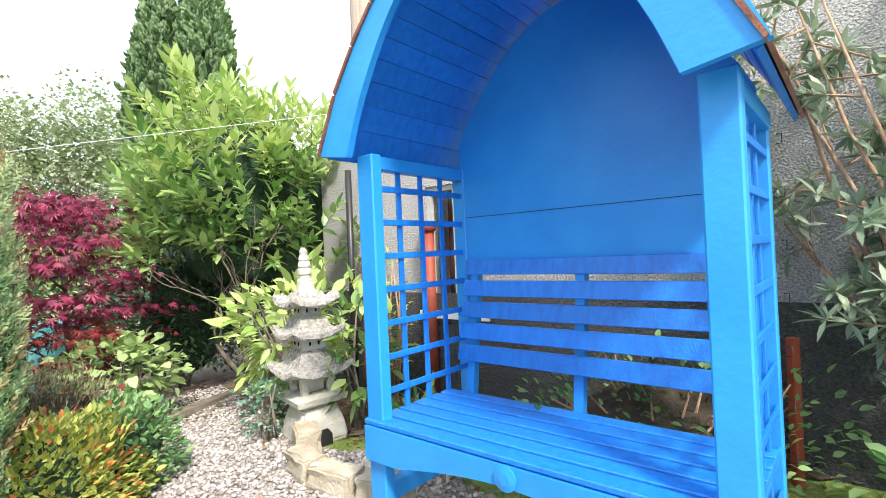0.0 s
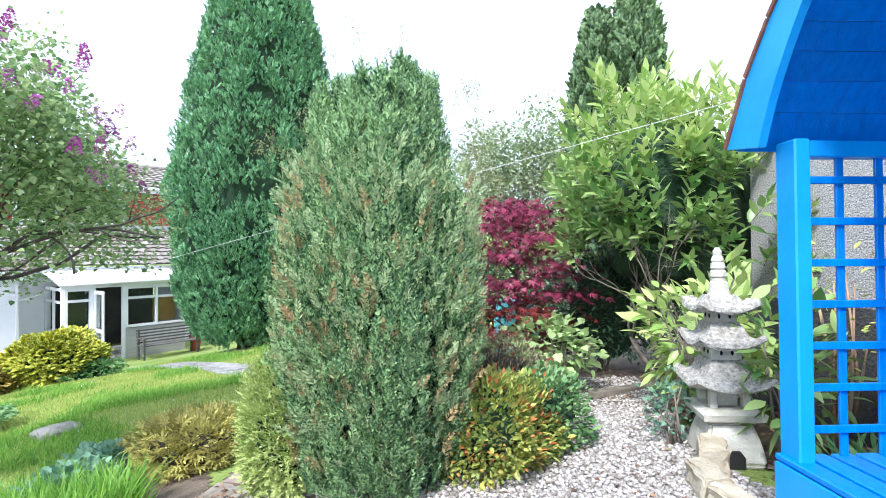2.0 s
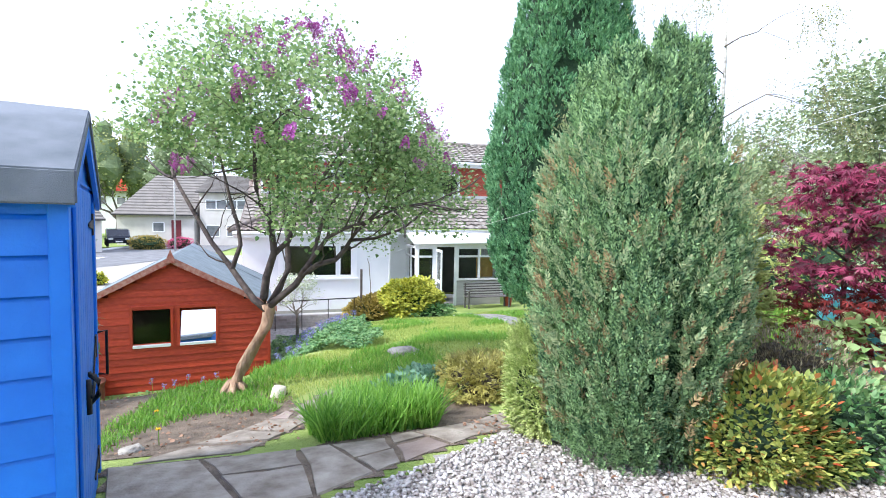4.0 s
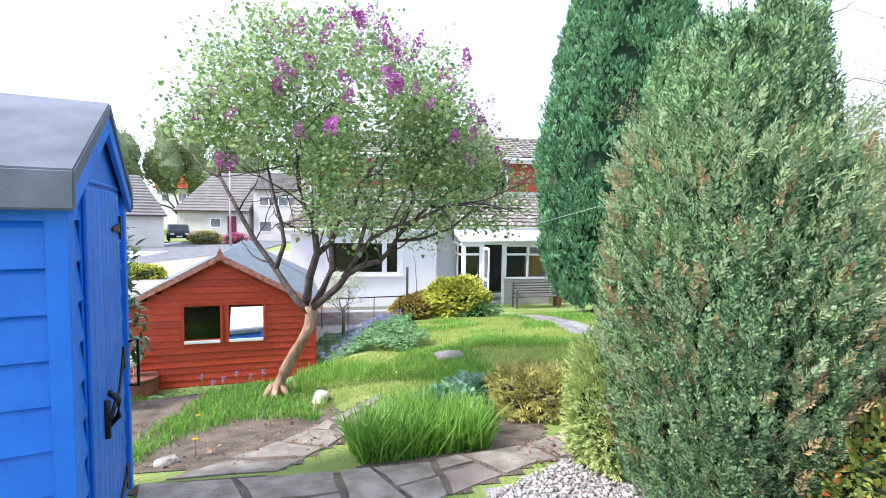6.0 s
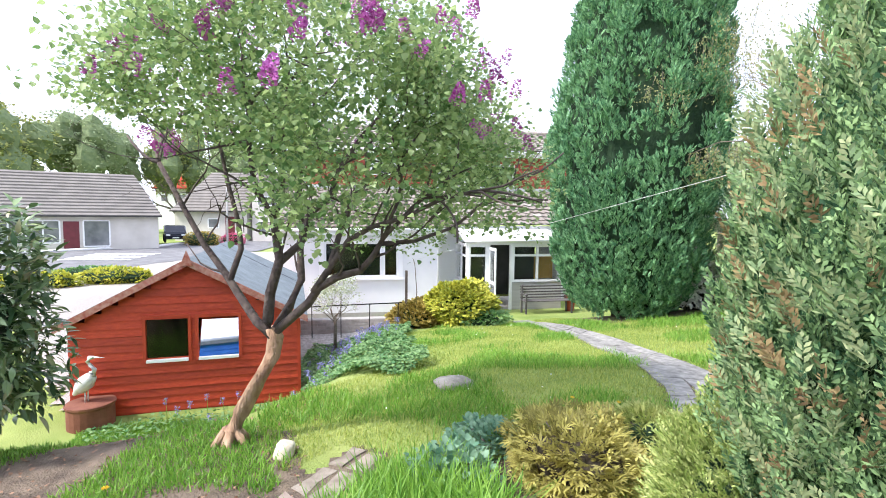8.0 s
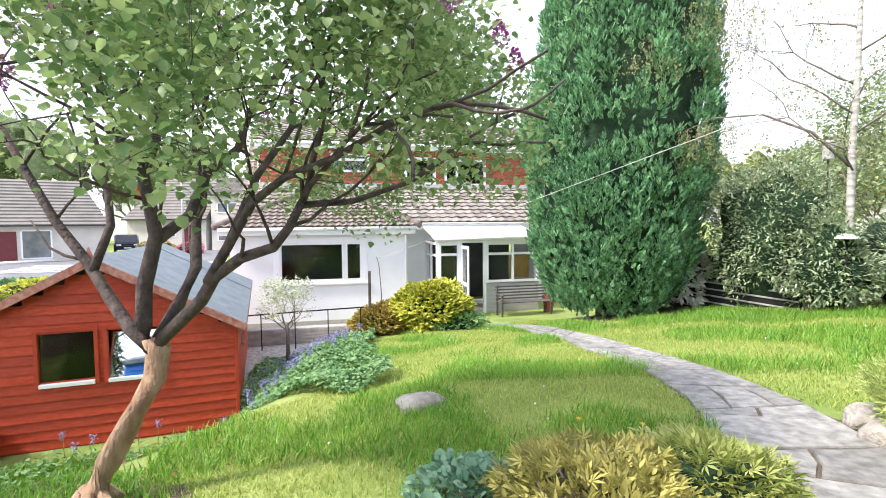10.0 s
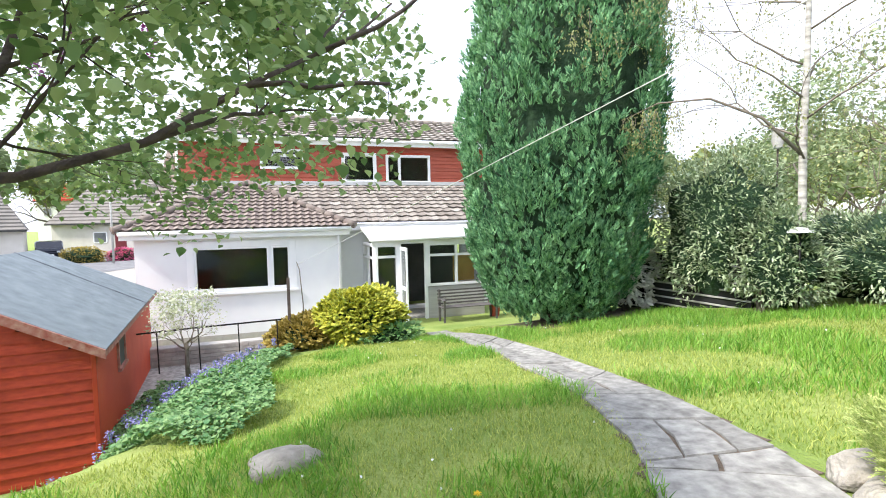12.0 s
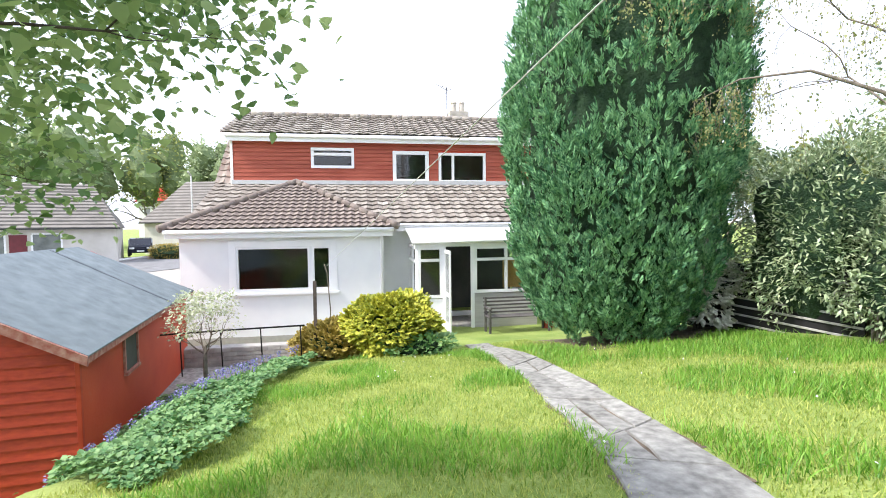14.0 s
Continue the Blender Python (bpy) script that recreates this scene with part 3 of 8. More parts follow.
# ---- big cypress and shed and house as solid things ----
def cone_tree(name, label, category, base, height, radius, peak, material, n, size, seed, tiers=1.0, dark=M["inner"], zlow=0.0, droop=0.0, wid=0.3, lean=(0, 0), point=False):
    """A dense columnar conifer: trunk, inner body coloured dark for shade, and upward foliage clumps."""
    t = thing(name, label, category, base)
    tb = Tubes()
    tb.add([(0, 0, -0.15), (0.02, 0, height * 0.3), (0, 0, height * 0.8)], [radius * 0.13, radius * 0.09, 0.02], 8)
    tb.make("trunk", M["bark_dark"], t)
    r = np.random.default_rng(seed)

    def prof(z):
        u = (z - zlow) / (height - zlow)
        if point and u > peak:
            return radius * max(0.03, 1 - (u - peak) / (1 - peak)) ** 1.3
        if u <= 0 or u >= 1:
            return 0.02
        return radius * (min(u / peak, 1) ** 0.36 if u < peak else (max(0, 1 - ((u - peak) / (1 - peak)) ** 1.9)) ** 0.62)
    bm = bmesh.new()
    rings = [(zlow + (height - zlow) * k / 24, prof(zlow + (height - zlow) * k / 24) * 0.8) for k in range(25)]
    frustum(bm, rings, 20)
    for v in bm.verts:
        s = 1 + 0.14 * noise.noise(Vector((v.co.x * 1.4, v.co.y * 1.4, v.co.z * 0.7)))
        v.co.x *= s
        v.co.y *= s
    part("crown_shade_hull", bm, dark, t)
    z = zlow + (height - zlow) * r.uniform(0.0, 0.985, n) ** 0.9
    a = r.uniform(0, 2 * math.pi, n)
    pr = np.array([prof(q) for q in z])
    lump = np.array([1 + 0.16 * noise.noise(Vector((math.cos(aa) * 2.2, math.sin(aa) * 2.2, zz * 1.1 / radius + seed))) + 0.22 * noise.noise(Vector((math.cos(aa) * 5 + seed, math.sin(aa) * 5, zz * 0.9 / radius))) + 0.08 * noise.noise(Vector((math.cos(aa) * 9, math.sin(aa) * 9, zz * 5 / radius))) for aa, zz in zip(a, z)])
    rad = pr * lump * r.uniform(0.86, 1.02, n)
    p = np.stack([rad * np.cos(a), rad * np.sin(a), z], 1)
    d = np.stack([0.55 * np.cos(a), 0.55 * np.sin(a), np.full(n, 1.0 - droop)], 1) + r.normal(scale=0.22, size=(n, 3))
    shapes = [(plume(size, 15, k) if wid < 0.1 else spray(size, 12, k, 0.6, wid)) for k in range(4)]
    scatter("crown", shapes, p, d, r.uniform(0.7, 1.3, n), material, t, rolls=r.uniform(0, 6.28, n))
    return t


def tufts(parent, lobes, per, shapes, material, seed, rise=0.8, label=""):
    """Foliage gathered in rounded upright tufts: lobes are (centre, half width, half height, way out)."""
    r = np.random.default_rng(seed)
    P, D = [], []
    for c, w_, h_, out in lobes:
        d = r.normal(size=(per * 2, 3))
        d /= np.linalg.norm(d, axis=1, keepdims=True)
        d = d[(d @ np.array((out[0], out[1], 0.35))) > -0.15][:per]
        P.append(np.array(c) + d * np.array((w_, w_, h_)) * r.uniform(0.72, 1.05, (len(d), 1)))
        D.append(d * np.array((0.75, 0.75, 0.3)) + np.array((0, 0, rise)) + r.normal(scale=0.16, size=d.shape))
    P, D = np.concatenate(P), np.concatenate(D)
    return scatter("crown", shapes, P, D, r.uniform(0.7, 1.25, len(P)), material, parent, label, rolls=r.uniform(0, 6.28, len(P)))


def build_cypress():
    t = thing("cypress", "tall dense dark green columnar cypress on the lawn beside the house", "tree", gz(-11.9, 7.15))
    r = np.random.default_rng(11)
    zs, rs = (0.1, 0.4, 0.8, 1.6, 2.7, 4.0, 5.0, 6.2, 8.0, 10.0, 12.0, 12.6), (0.6, 1.15, 1.45, 1.75, 1.93, 2.02, 2.0, 1.88, 1.55, 1.0, 0.25, 0.03)

    def axis(z):
        return 0.055 * z
    tb = Tubes()
    tb.add([(0, 0, -0.15), (0, 0.05, 3.0), (0, axis(10), 10)], [0.26, 0.18, 0.03], 10)
    tb.make("trunk", M["bark_dark"], t)
    # dark hull paints the shade seen in the gaps between tufts
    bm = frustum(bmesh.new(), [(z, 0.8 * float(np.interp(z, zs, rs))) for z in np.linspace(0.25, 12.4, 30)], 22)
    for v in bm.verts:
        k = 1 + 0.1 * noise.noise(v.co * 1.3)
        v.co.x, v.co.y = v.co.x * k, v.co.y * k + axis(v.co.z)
    part("crown_shade_hull", bm, M["inner"], t)
    lobes = []
    for _ in range(2100):
        z, a = 0.2 + 12.2 * r.random() ** 1.15, r.uniform(0, 6.28)
        rr = float(np.interp(z, zs, rs)) * (0.95 + 0.07 * noise.noise(Vector((math.cos(a) * 2, math.sin(a) * 2, z * 0.6)))) * r.uniform(0.88, 1.02)
        k = r.uniform(0.75, 1.3)
        lobes.append(((rr * math.cos(a), rr * math.sin(a) + axis(z), z), 0.13 * k, 0.27 * k, (math.cos(a), math.sin(a))))
    tufts(t, lobes, 22, [spray(0.15, 6, k, 0.6, 0.17) for k in range(4)], M["cypress"], 12, 0.9)
    return t


cypress = build_cypress()


def roof_rows(name, corners, rows, cols, material, parent, label="", lift=0.035, clip=None, as_parts=False):
    """Rows of overlapping wave tiles on the plane through corners (eave left, eave right, ridge left)."""
    o, e, r = (Vector(c) for c in corners)
    U, W = (e - o), (r - o)
    N = U.cross(W).normalized()
    if N.z < 0:
        N = -N
    du, dw = U / cols, W / rows
    seg = 4
    v, f, made = [], [], []
    base_me = None
    for j in range(rows):
        for i in range(cols):
            cu, cw = (i + 0.5) / cols, (j + 0.5) / rows
            if clip and not clip(cu, cw):
                continue
            if as_parts:
                if base_me is None:
                    vv, ff = [], []
                    for b in (0, 1):
                        for k in range(seg + 1):
                            h = lift * 0.5 * math.cos(2 * math.pi * k / seg)
                            q = du * (k / seg) + dw * (1.18 * b) + N * (h + (0.045 if b == 0 else 0.0))
                            vv += [q, q - N * 0.02]
                    m_ = 2 * (seg + 1)
                    for k in range(seg):
                        a = 2 * k
                        ff += [(a, a + 2, a + 2 + m_, a + m_), (a, a + 1, a + 3, a + 2)]
                    base_me = bpy.data.meshes.new(name)
                    base_me.from_pydata([tuple(q) for q in vv], [], ff)
                    base_me.materials.append(material)
                ob = new(name, base_me)
                ob.parent = parent
                ob.location = o + du * i + dw * j
                made.append(ob)
                continue
            b0 = len(v)
            jit = 0.006 * rng.normal()
            for b in (0, 1):
                for k in range(seg + 1):
                    h = lift * 0.5 * math.cos(2 * math.pi * k / seg)
                    q = o + du * (i + k / seg) + dw * (j + 1.1 * b) + N * (h + (0.045 + jit if b == 0 else 0.0))
                    v += [q, q - N * 0.025]
            m_ = 2 * (seg + 1)
            for k in range(seg):
                a = b0 + 2 * k
                f += [(a, a + 2, a + 2 + m_, a + m_), (a, a + 1, a + 3, a + 2)]
    if not as_parts:
        ob = mesh_object(name, v, f, material, parent, label)
        ob["kind"] = "stuff"
        return ob
    return made


def wall_with_holes(name, x, y0, y1, z0, z1, holes, material, parent, thick=0.25, back=-1):
    """A wall in the plane x = const with rectangular openings (ya, yb, za, zb)."""
    ys = sorted({y0, y1, *[h[0] for h in holes], *[h[1] for h in holes]})
    zs = sorted({z0, z1, *[h[2] for h in holes], *[h[3] for h in holes]})
    bm = bmesh.new()
    for ya, yb in zip(ys, ys[1:]):
        run = None
        for za, zb in zip(zs, zs[1:]):
            cy, cz = (ya + yb) / 2, (za + zb) / 2
            hole = any(h[0] < cy < h[1] and h[2] < cz < h[3] for h in holes)
            if hole:
                if run:
                    bx(bm, *sorted((x, x + back * thick)), ya, yb, run[0], run[1])
                run = None
            else:
                run = (run[0], zb) if run else (za, zb)
        if run:
            bx(bm, *sorted((x, x + back * thick)), ya, yb, run[0], run[1])
    bmesh.ops.remove_doubles(bm, verts=bm.verts, dist=0.0005)
    return part(name, bm, material, parent)


def window_unit(parent, x, y0, y1, z0, z1, panes, top_rows=(), fr=0.055, name="window", depth=0.07, gap=0.03):
    """A framed window in the plane x: uprights at the shares in panes, a pane each."""
    w_ = new(name)
    w_.parent = parent
    fm = bmesh.new()
    bx(fm, x - depth, x + gap, y0, y1, z1 - fr, z1)
    bx(fm, x - depth, x + gap, y0, y1, z0, z0 + fr)
    edges = [y0] + [y0 + (y1 - y0) * p for p in panes] + [y1]
    for k, e in enumerate(edges):
        a, b = (e, e + fr) if k == 0 else ((e - fr, e) if k == len(edges) - 1 else (e - fr / 2, e + fr / 2))
        bx(fm, x - depth, x + gap - 0.004, a, b, z0 + fr, z1 - fr)
    for k, zt in top_rows:
        bx(fm, x - depth, x + gap - 0.008, edges[k] + fr / 2, edges[k + 1] - fr / 2, zt - fr / 2, zt + fr / 2)
    part("window_frame", fm, M["pvc"], w_, "white window frame")
    for a, b in zip(edges, edges[1:]):
        box_part("pane", (x - 0.02, x - 0.008, a + fr / 2, b - fr / 2, z0 + fr * 0.6, z1 - fr * 0.6), M["door_glass"], w_, "clear glass pane", 0)
    return w_


def hip_tile_run(name, a, b, material, parent, r=0.09, step=0.33):
    a, b = Vector(a), Vector(b)
    d = b - a
    n = max(int(d.length / step), 1)
    t = Tubes()
    for k in range(n):
        p, q = a + d * (k / n), a + d * ((k + 1.12) / n)
        t.add([p, q], [r * 1.08, r * 0.95], 8)
    ob = t.make(name, material, parent)
    ob["kind"] = "stuff"
    return ob


def build_house():
    h = thing("house", "white rendered chalet bungalow with red-clad dormer and brown tiled roof", "house", (0, 0, 0))
    X, Y0, Y1 = -16.59, -1.55, 3.39
    WB = -1.5
    # extension
    wall_with_holes("front_wall", X, Y0, Y1, WB, 0.98, [(-0.25, 1.52, -0.36, 0.74), (1.58, 2.04, -0.36, 0.74)], M["wall_white"], h)
    box_part("side_wall", (-20.2, X - 0.25, Y0, Y0 + 0.25, WB, 0.98), M["wall_white"], h, "", 0)
    box_part("side_wall", (-17.6, X - 0.25, Y1 - 0.25, Y1, WB, 0.98), M["wall_white"], h, "", 0)
    box_part("wall_base", (-20.2, X + 0.01, Y0 + 0.02, Y1 - 0.02, -2.3, WB), M["mortar"], h, "grey brick base wall", 0)
    window_unit(h, X - 0.03, -0.25, 1.52, -0.36, 0.74, [], fr=0.05)
    window_unit(h, X - 0.03, 1.58, 2.04, -0.36, 0.74, [], fr=0.05)
    box_part("window_surround", (X, X + 0.02, -0.42, -0.25, -0.40, 0.90), M["pvc"], h, "white painted surround")
    box_part("window_surround", (X, X + 0.02, 2.04, 2.2, -0.40, 0.90), M["pvc"], h, "white painted surround")
    box_part("window_surround", (X, X + 0.02, -0.25, 2.04, 0.744, 0.90), M["pvc"], h, "white painted surround")
    box_part("window_sill", (X - 0.02, X + 0.09, -0.45, 2.24, -0.46, -0.40), M["pvc"], h, "white window sill")
    # dark-coloured sheets stand in for the dim room behind the big window
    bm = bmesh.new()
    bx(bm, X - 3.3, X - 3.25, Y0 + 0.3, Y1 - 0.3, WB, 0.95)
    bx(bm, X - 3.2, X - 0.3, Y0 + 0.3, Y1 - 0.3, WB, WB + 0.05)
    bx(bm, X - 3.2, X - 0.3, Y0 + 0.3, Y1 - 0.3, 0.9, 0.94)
    part("painted_dark_lining", bm, M["dark_room"], h)
    # eaves
    box_part("fascia", (X + 0.2, X + 0.235, Y0 - 0.25, Y1 + 0.22, 0.98, 1.17), M["pvc"], h, "white fascia board")
    box_part("soffit", (X, X + 0.2, Y0 - 0.25, Y1 + 0.22, 0.98, 1.0), M["pvc"], h, "white soffit", 0)
    t = Tubes()
    t.add([(X + 0.29, Y0 - 0.25, 1.14), (X + 0.29, Y1 + 0.25, 1.16)], [0.055, 0.055], 8)
    t.add([(X + 0.1, Y1 - 0.06, 1.0), (X + 0.05, Y1 - 0.06, 0.8), (X + 0.05, Y1 - 0.06, -1.5)], [0.035] * 3, 8)
    t.make("gutter", M["pvc"], h, "white gutter and downpipe")
    # hipped roof of the extension
    e0, e1, pk = (X + 0.3, Y0 - 0.35, 1.17), (X + 0.3, Y1 + 0.35, 1.19), (-19.0, 0.95, 2.52)
    bm = bmesh.new()
    a, b, c = (bm.verts.new(v) for v in (e0, e1, pk))
    r2 = bm.verts.new((-21.0, 0.95, 2.52))
    l2, r3 = bm.verts.new((-21.0, Y0 - 0.35, 1.17)), bm.verts.new((-21.0, Y1 + 0.35, 1.19))
    bm.faces.new((a, b, c))
    bm.faces.new((a, c, r2, l2))
    bm.faces.new((b, r3, r2, c))
    part("roof", bm, M["tile"], h, "brown tiled hipped roof")
    global TILE_JOBS
    TILE_JOBS = [("roof_tile", (e0, e1, (e0[0] + (pk[0] - e0[0]), e0[1], pk[2] - 0.0)), 13, 29, h, lambda u, w_, uu=(pk[1] - e0[1]) / (e1[1] - e0[1]): (u > w_ * uu + 0.015 and u < 1 - w_ * (1 - uu) - 0.015))]
    hip_tile_run("hip_tiles", Vector(e0) + Vector((0, 0, 0.05)), Vector(pk) + Vector((0, 0, 0.06)), M["tile"], h)
    hip_tile_run("hip_tiles", Vector(e1) + Vector((0, 0, 0.05)), Vector(pk) + Vector((0, 0, 0.06)), M["tile"], h)
    # main house
    MX = -17.7
    wall_with_holes("back_wall", MX, Y1, 13.2, -2.2, 1.2, [(4.3, 7.3, -1.3, 0.7)], M["wall_white"], h)
    box_part("gable_wall", (-26, MX - 0.25, -2.9 + 1.35, -1.3, -2.3, 1.2), M["wall_white"], h, "", 0)
    box_part("fascia", (MX + 0.18, MX + 0.22, Y1 + 0.4, 13.4, 1.08, 1.27), M["pvc"], h, "white fascia board")
    EV = (-17.4, 1.3)
    DX, DZ = -20.54, 2.62
    sl = (DZ - 0.05 - EV[1]) / (EV[0] - DX)
    RX = -23.9
    RZ = EV[1] + sl * (EV[0] - RX)
    RIDX, RIDZ = -23.2, 5.52
    # lower slope
    bm = bmesh.new()
    vs = [bm.verts.new(p) for p in ((EV[0], -1.75, EV[1]), (EV[0], 13.4, EV[1]), (DX, 13.4, DZ), (DX, -1.75, DZ))]
    bm.faces.new(vs)
    gz_ = [bm.verts.new(p) for p in ((DX, -1.75, DZ), (DX, -1.25, DZ), (RIDX, -1.25, 5.0), (RIDX, -1.75, 5.0))]
    bm.faces.new(gz_)
    part("roof", bm, M["tile"], h, "brown tiled main roof")
    roof_rows("roof_tiles", ((EV[0], -1.7, EV[1] + 0.02), (EV[0], 13.4, EV[1] + 0.02), (DX, -1.7, DZ + 0.02)), 10, 48, M["tile_joined"], h, "weathered brown roof tiles", clip=lambda u, w_: not (u * 15.1 - 1.7 < 3.3 - 2.6 * w_ and u * 15.1 - 1.7 > -1.3 + 2.2 * w_ and w_ < 0.9))
    roof_rows("roof_tiles", ((DX, -1.75, DZ + 0.02), (DX, -1.22, DZ + 0.02), (RIDX, -1.75, 5.0)), 10, 2, M["tile_joined"], h, "weathered brown roof tiles")
    # dormer
    DY0, DY1 = -1.2, 13.3
    wins = [(1.25, 2.65, 3.16, 3.83), (3.93, 5.16, 2.7, 3.76), (5.5, 7.16, 2.7, 3.72)]
    wall_with_holes("dormer_wall", DX, DY0, DY1, DZ - 0.1, 4.06, wins, M["red_plain"], h, thick=0.2)
    box_part("dormer_cheek", (RIDX, DX - 0.2, DY0, DY0 + 0.1, DZ - 0.1, 4.1), M["red_plain"], h)
    box_part("corner_trim", (DX, DX + 0.04, DY0 - 0.06, DY0 + 0.02, DZ, 4.05), M["pvc"], h, "white corner trim")
    box_part("flashing", (DX, DX + 0.14, DY0, DY1, DZ + 0.0, DZ + 0.13), M["lead"], h, "grey lead flashing")
    box_part("dormer_fascia", (DX + 0.2, DX + 0.24, DY0 - 0.15, DY1, 3.98, 4.2), M["pvc"], h, "white fascia board")
    box_part("dormer_soffit", (DX, DX + 0.2, DY0 - 0.15, DY1, 4.04, 4.06), M["pvc"], h, "white soffit", 0)
    t = Tubes()
    t.add([(DX + 0.29, DY0 - 0.15, 4.16), (DX + 0.29, DY1, 4.12)], [0.05, 0.05], 8)
    t.make("gutter", M["pvc"], h, "white gutter")
    bm = bmesh.new()
    vs = [bm.verts.new(p) for p in ((DX + 0.3, DY0 - 0.3, 4.22), (DX + 0.3, DY1, 4.22), (RIDX, DY1, 5.4), (RIDX, DY0 - 0.3, 5.4))]
    bm.faces.new(vs)
    part("dormer_roof", bm, M["tile"], h, "weathered tiled dormer roof")
    roof_rows("roof_tiles", ((DX + 0.3, DY0 - 0.3, 4.24), (DX + 0.3, DY1, 4.24), (RIDX, DY0 - 0.3, 5.42)), 9, 48, M["tile_joined"], h, "weathered grey brown roof tiles")
    hip_tile_run("ridge_tiles", (RIDX, DY0 - 0.3, 5.46), (RIDX, DY1, 5.46), M["tile_joined"], h, 0.1, 0.4)
    window_unit(h, DX + 0.03, *wins[0], [], [(0, 3.62)], fr=0.09)
    window_unit(h, DX + 0.03, *wins[1], [], fr=0.12)
    window_unit(h, DX + 0.03, *wins[2], [0.3], fr=0.09)
    # dark sheets and floor behind the dormer panes, dimness put into their colour
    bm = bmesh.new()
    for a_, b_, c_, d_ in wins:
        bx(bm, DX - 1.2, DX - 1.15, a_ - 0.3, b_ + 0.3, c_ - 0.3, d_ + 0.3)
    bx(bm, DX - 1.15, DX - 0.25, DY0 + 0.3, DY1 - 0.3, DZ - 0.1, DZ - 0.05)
    part("painted_dark_lining", bm, M["dark_room"], h)
    # cladding boards of the dormer
    z, k = DZ + 0.14, 0
    while z < 4.0:
        spans = [(DY0 + 0.02, DY1)]
        for a_, b_, c_, d_ in wins:
            if c_ - 0.02 < z + 0.06 < d_ + 0.02:
                spans = [q for s0, s1 in spans for q in ((s0, min(s1, a_ - 0.02)), (max(s0, b_ + 0.02), s1)) if q[1] - q[0] > 0.05]
        for s0, s1 in spans:
            part("cladding_board", prism(bmesh.new(), [(0.002, z), (0.03, z), (0.012, z + 0.125), (0.002, z + 0.125)], lambda p, q, r: (DX + p, r, q), s0, min(s1, 9.5)), M["cladding"], h)
        z += 0.13
        k += 1
    # chimney
    ch = new("chimney")
    ch.parent = h
    box_part("chimney_stack", (-24.6, -23.9, 6.55, 7.35, 4.6, 5.95), M["chimney"], ch, "rendered chimney stack", 0.01)
    for yy in (6.78, 7.12):
        bm = frustum(bmesh.new(), [(5.95, 0.13), (6.3, 0.11), (6.32, 0.13), (6.38, 0.12)], 12)
        bmesh.ops.translate(bm, verts=bm.verts, vec=(-24.25, yy, 0))
        part("chimney_pot", bm, M["chimney"], ch, "cream clay chimney pot")
    t = Tubes()
    t.add([(-24.3, 6.5, 5.7), (-24.3, 6.5, 7.0)], [0.02, 0.02])
    t.add([(-24.6, 6.1, 7.2), (-24.2, 6.6, 6.8)], [0.012, 0.012])
    for k in range(4):
        t.add([(-24.55 + 0.1 * k, 6.0 + 0.13 * k, 7.0 - 0.1 * k), (-24.65 + 0.1 * k, 6.3 + 0.13 * k, 7.25 - 0.1 * k)], [0.008, 0.008])
    t.make("aerial", M["iron"], ch, "thin metal television aerial")
    # conservatory lean-to
    CX, CY0, CY1, CF = -15.99, 4.15, 7.35, -1.4
    c = new("conservatory")
    c.parent = h
    wall_with_holes("base_wall", CX, 5.63, CY1, CF - 0.2, -0.52, [], M["silver_wood"], c, 0.12)
    wall_with_holes("base_wall", CX, CY0, 4.88, CF - 0.2, -0.62, [], M["pvc"], c, 0.12)
    box_part("side_base", (MX, CX - 0.12, CY0, CY0 + 0.1, CF - 0.2, -0.5), M["pvc"], c)
    box_part("end_wall", (MX, CX - 0.12, CY1 - 0.1, CY1, CF - 0.2, 0.7), M["pvc"], c)
    box_part("floor_slab", (MX, CX - 0.12, CY0 + 0.1, CY1 - 0.1, CF - 0.1, CF), M["slab"], c)
    window_unit(c, CX, 5.66, CY1, -0.5, 0.70, [0.5], [(0, 0.36), (1, 0.36)], fr=0.07)
    window_unit(c, CX, CY0 + 0.06, 4.84, -0.6, 0.70, [], [(0, 0.36)], fr=0.07)
    box_part("post", (CX - 0.08, CX + 0.03, 4.84, 4.92, CF, 0.70), M["pvc"], c, "white door post")
    box_part("post", (CX - 0.08, CX + 0.03, 5.58, 5.66, CF, 0.70), M["pvc"], c, "white door post")
    box_part("header", (CX - 0.1, CX + 0.04, CY0 - 0.02, CY1, 0.70, 0.80), M["pvc"], c, "white head beam")
    bm = bmesh.new()
    for k in range(3):
        xx = CX - 0.08 - k * 0.8
        bx(bm, xx - 0.035, xx + 0.035, CY0, CY0 + 0.06, -0.5, 0.72)
    bx(bm, MX, CX - 0.1, CY0, CY0 + 0.06, 0.64, 0.72)
    bx(bm, MX, CX - 0.1, CY0, CY0 + 0.06, 0.3, 0.36)
    part("side_frame", bm, M["pvc"], c, "white side window frame")
    bm = bmesh.new()
    prism(bm, [(CX + 0.12, 0.82), (CX + 0.12, 0.87), (MX + 0.04, 1.22), (MX + 0.04, 1.16)], lambda p, q, r: (p, r, q), CY0 - 0.1, CY1 + 0.05)
    part("lean_to_roof", bm, M["pvc"], c, "white translucent sheet roof")
    t = Tubes()
    t.add([(CX + 0.16, CY0 - 0.1, 0.83), (CX + 0.16, CY1, 0.85)], [0.045, 0.045], 8)
    t.make("gutter", M["pvc"], c, "white gutter")
    d = new("door")
    d.parent = c
    dm = bmesh.new()
    yh = 4.9
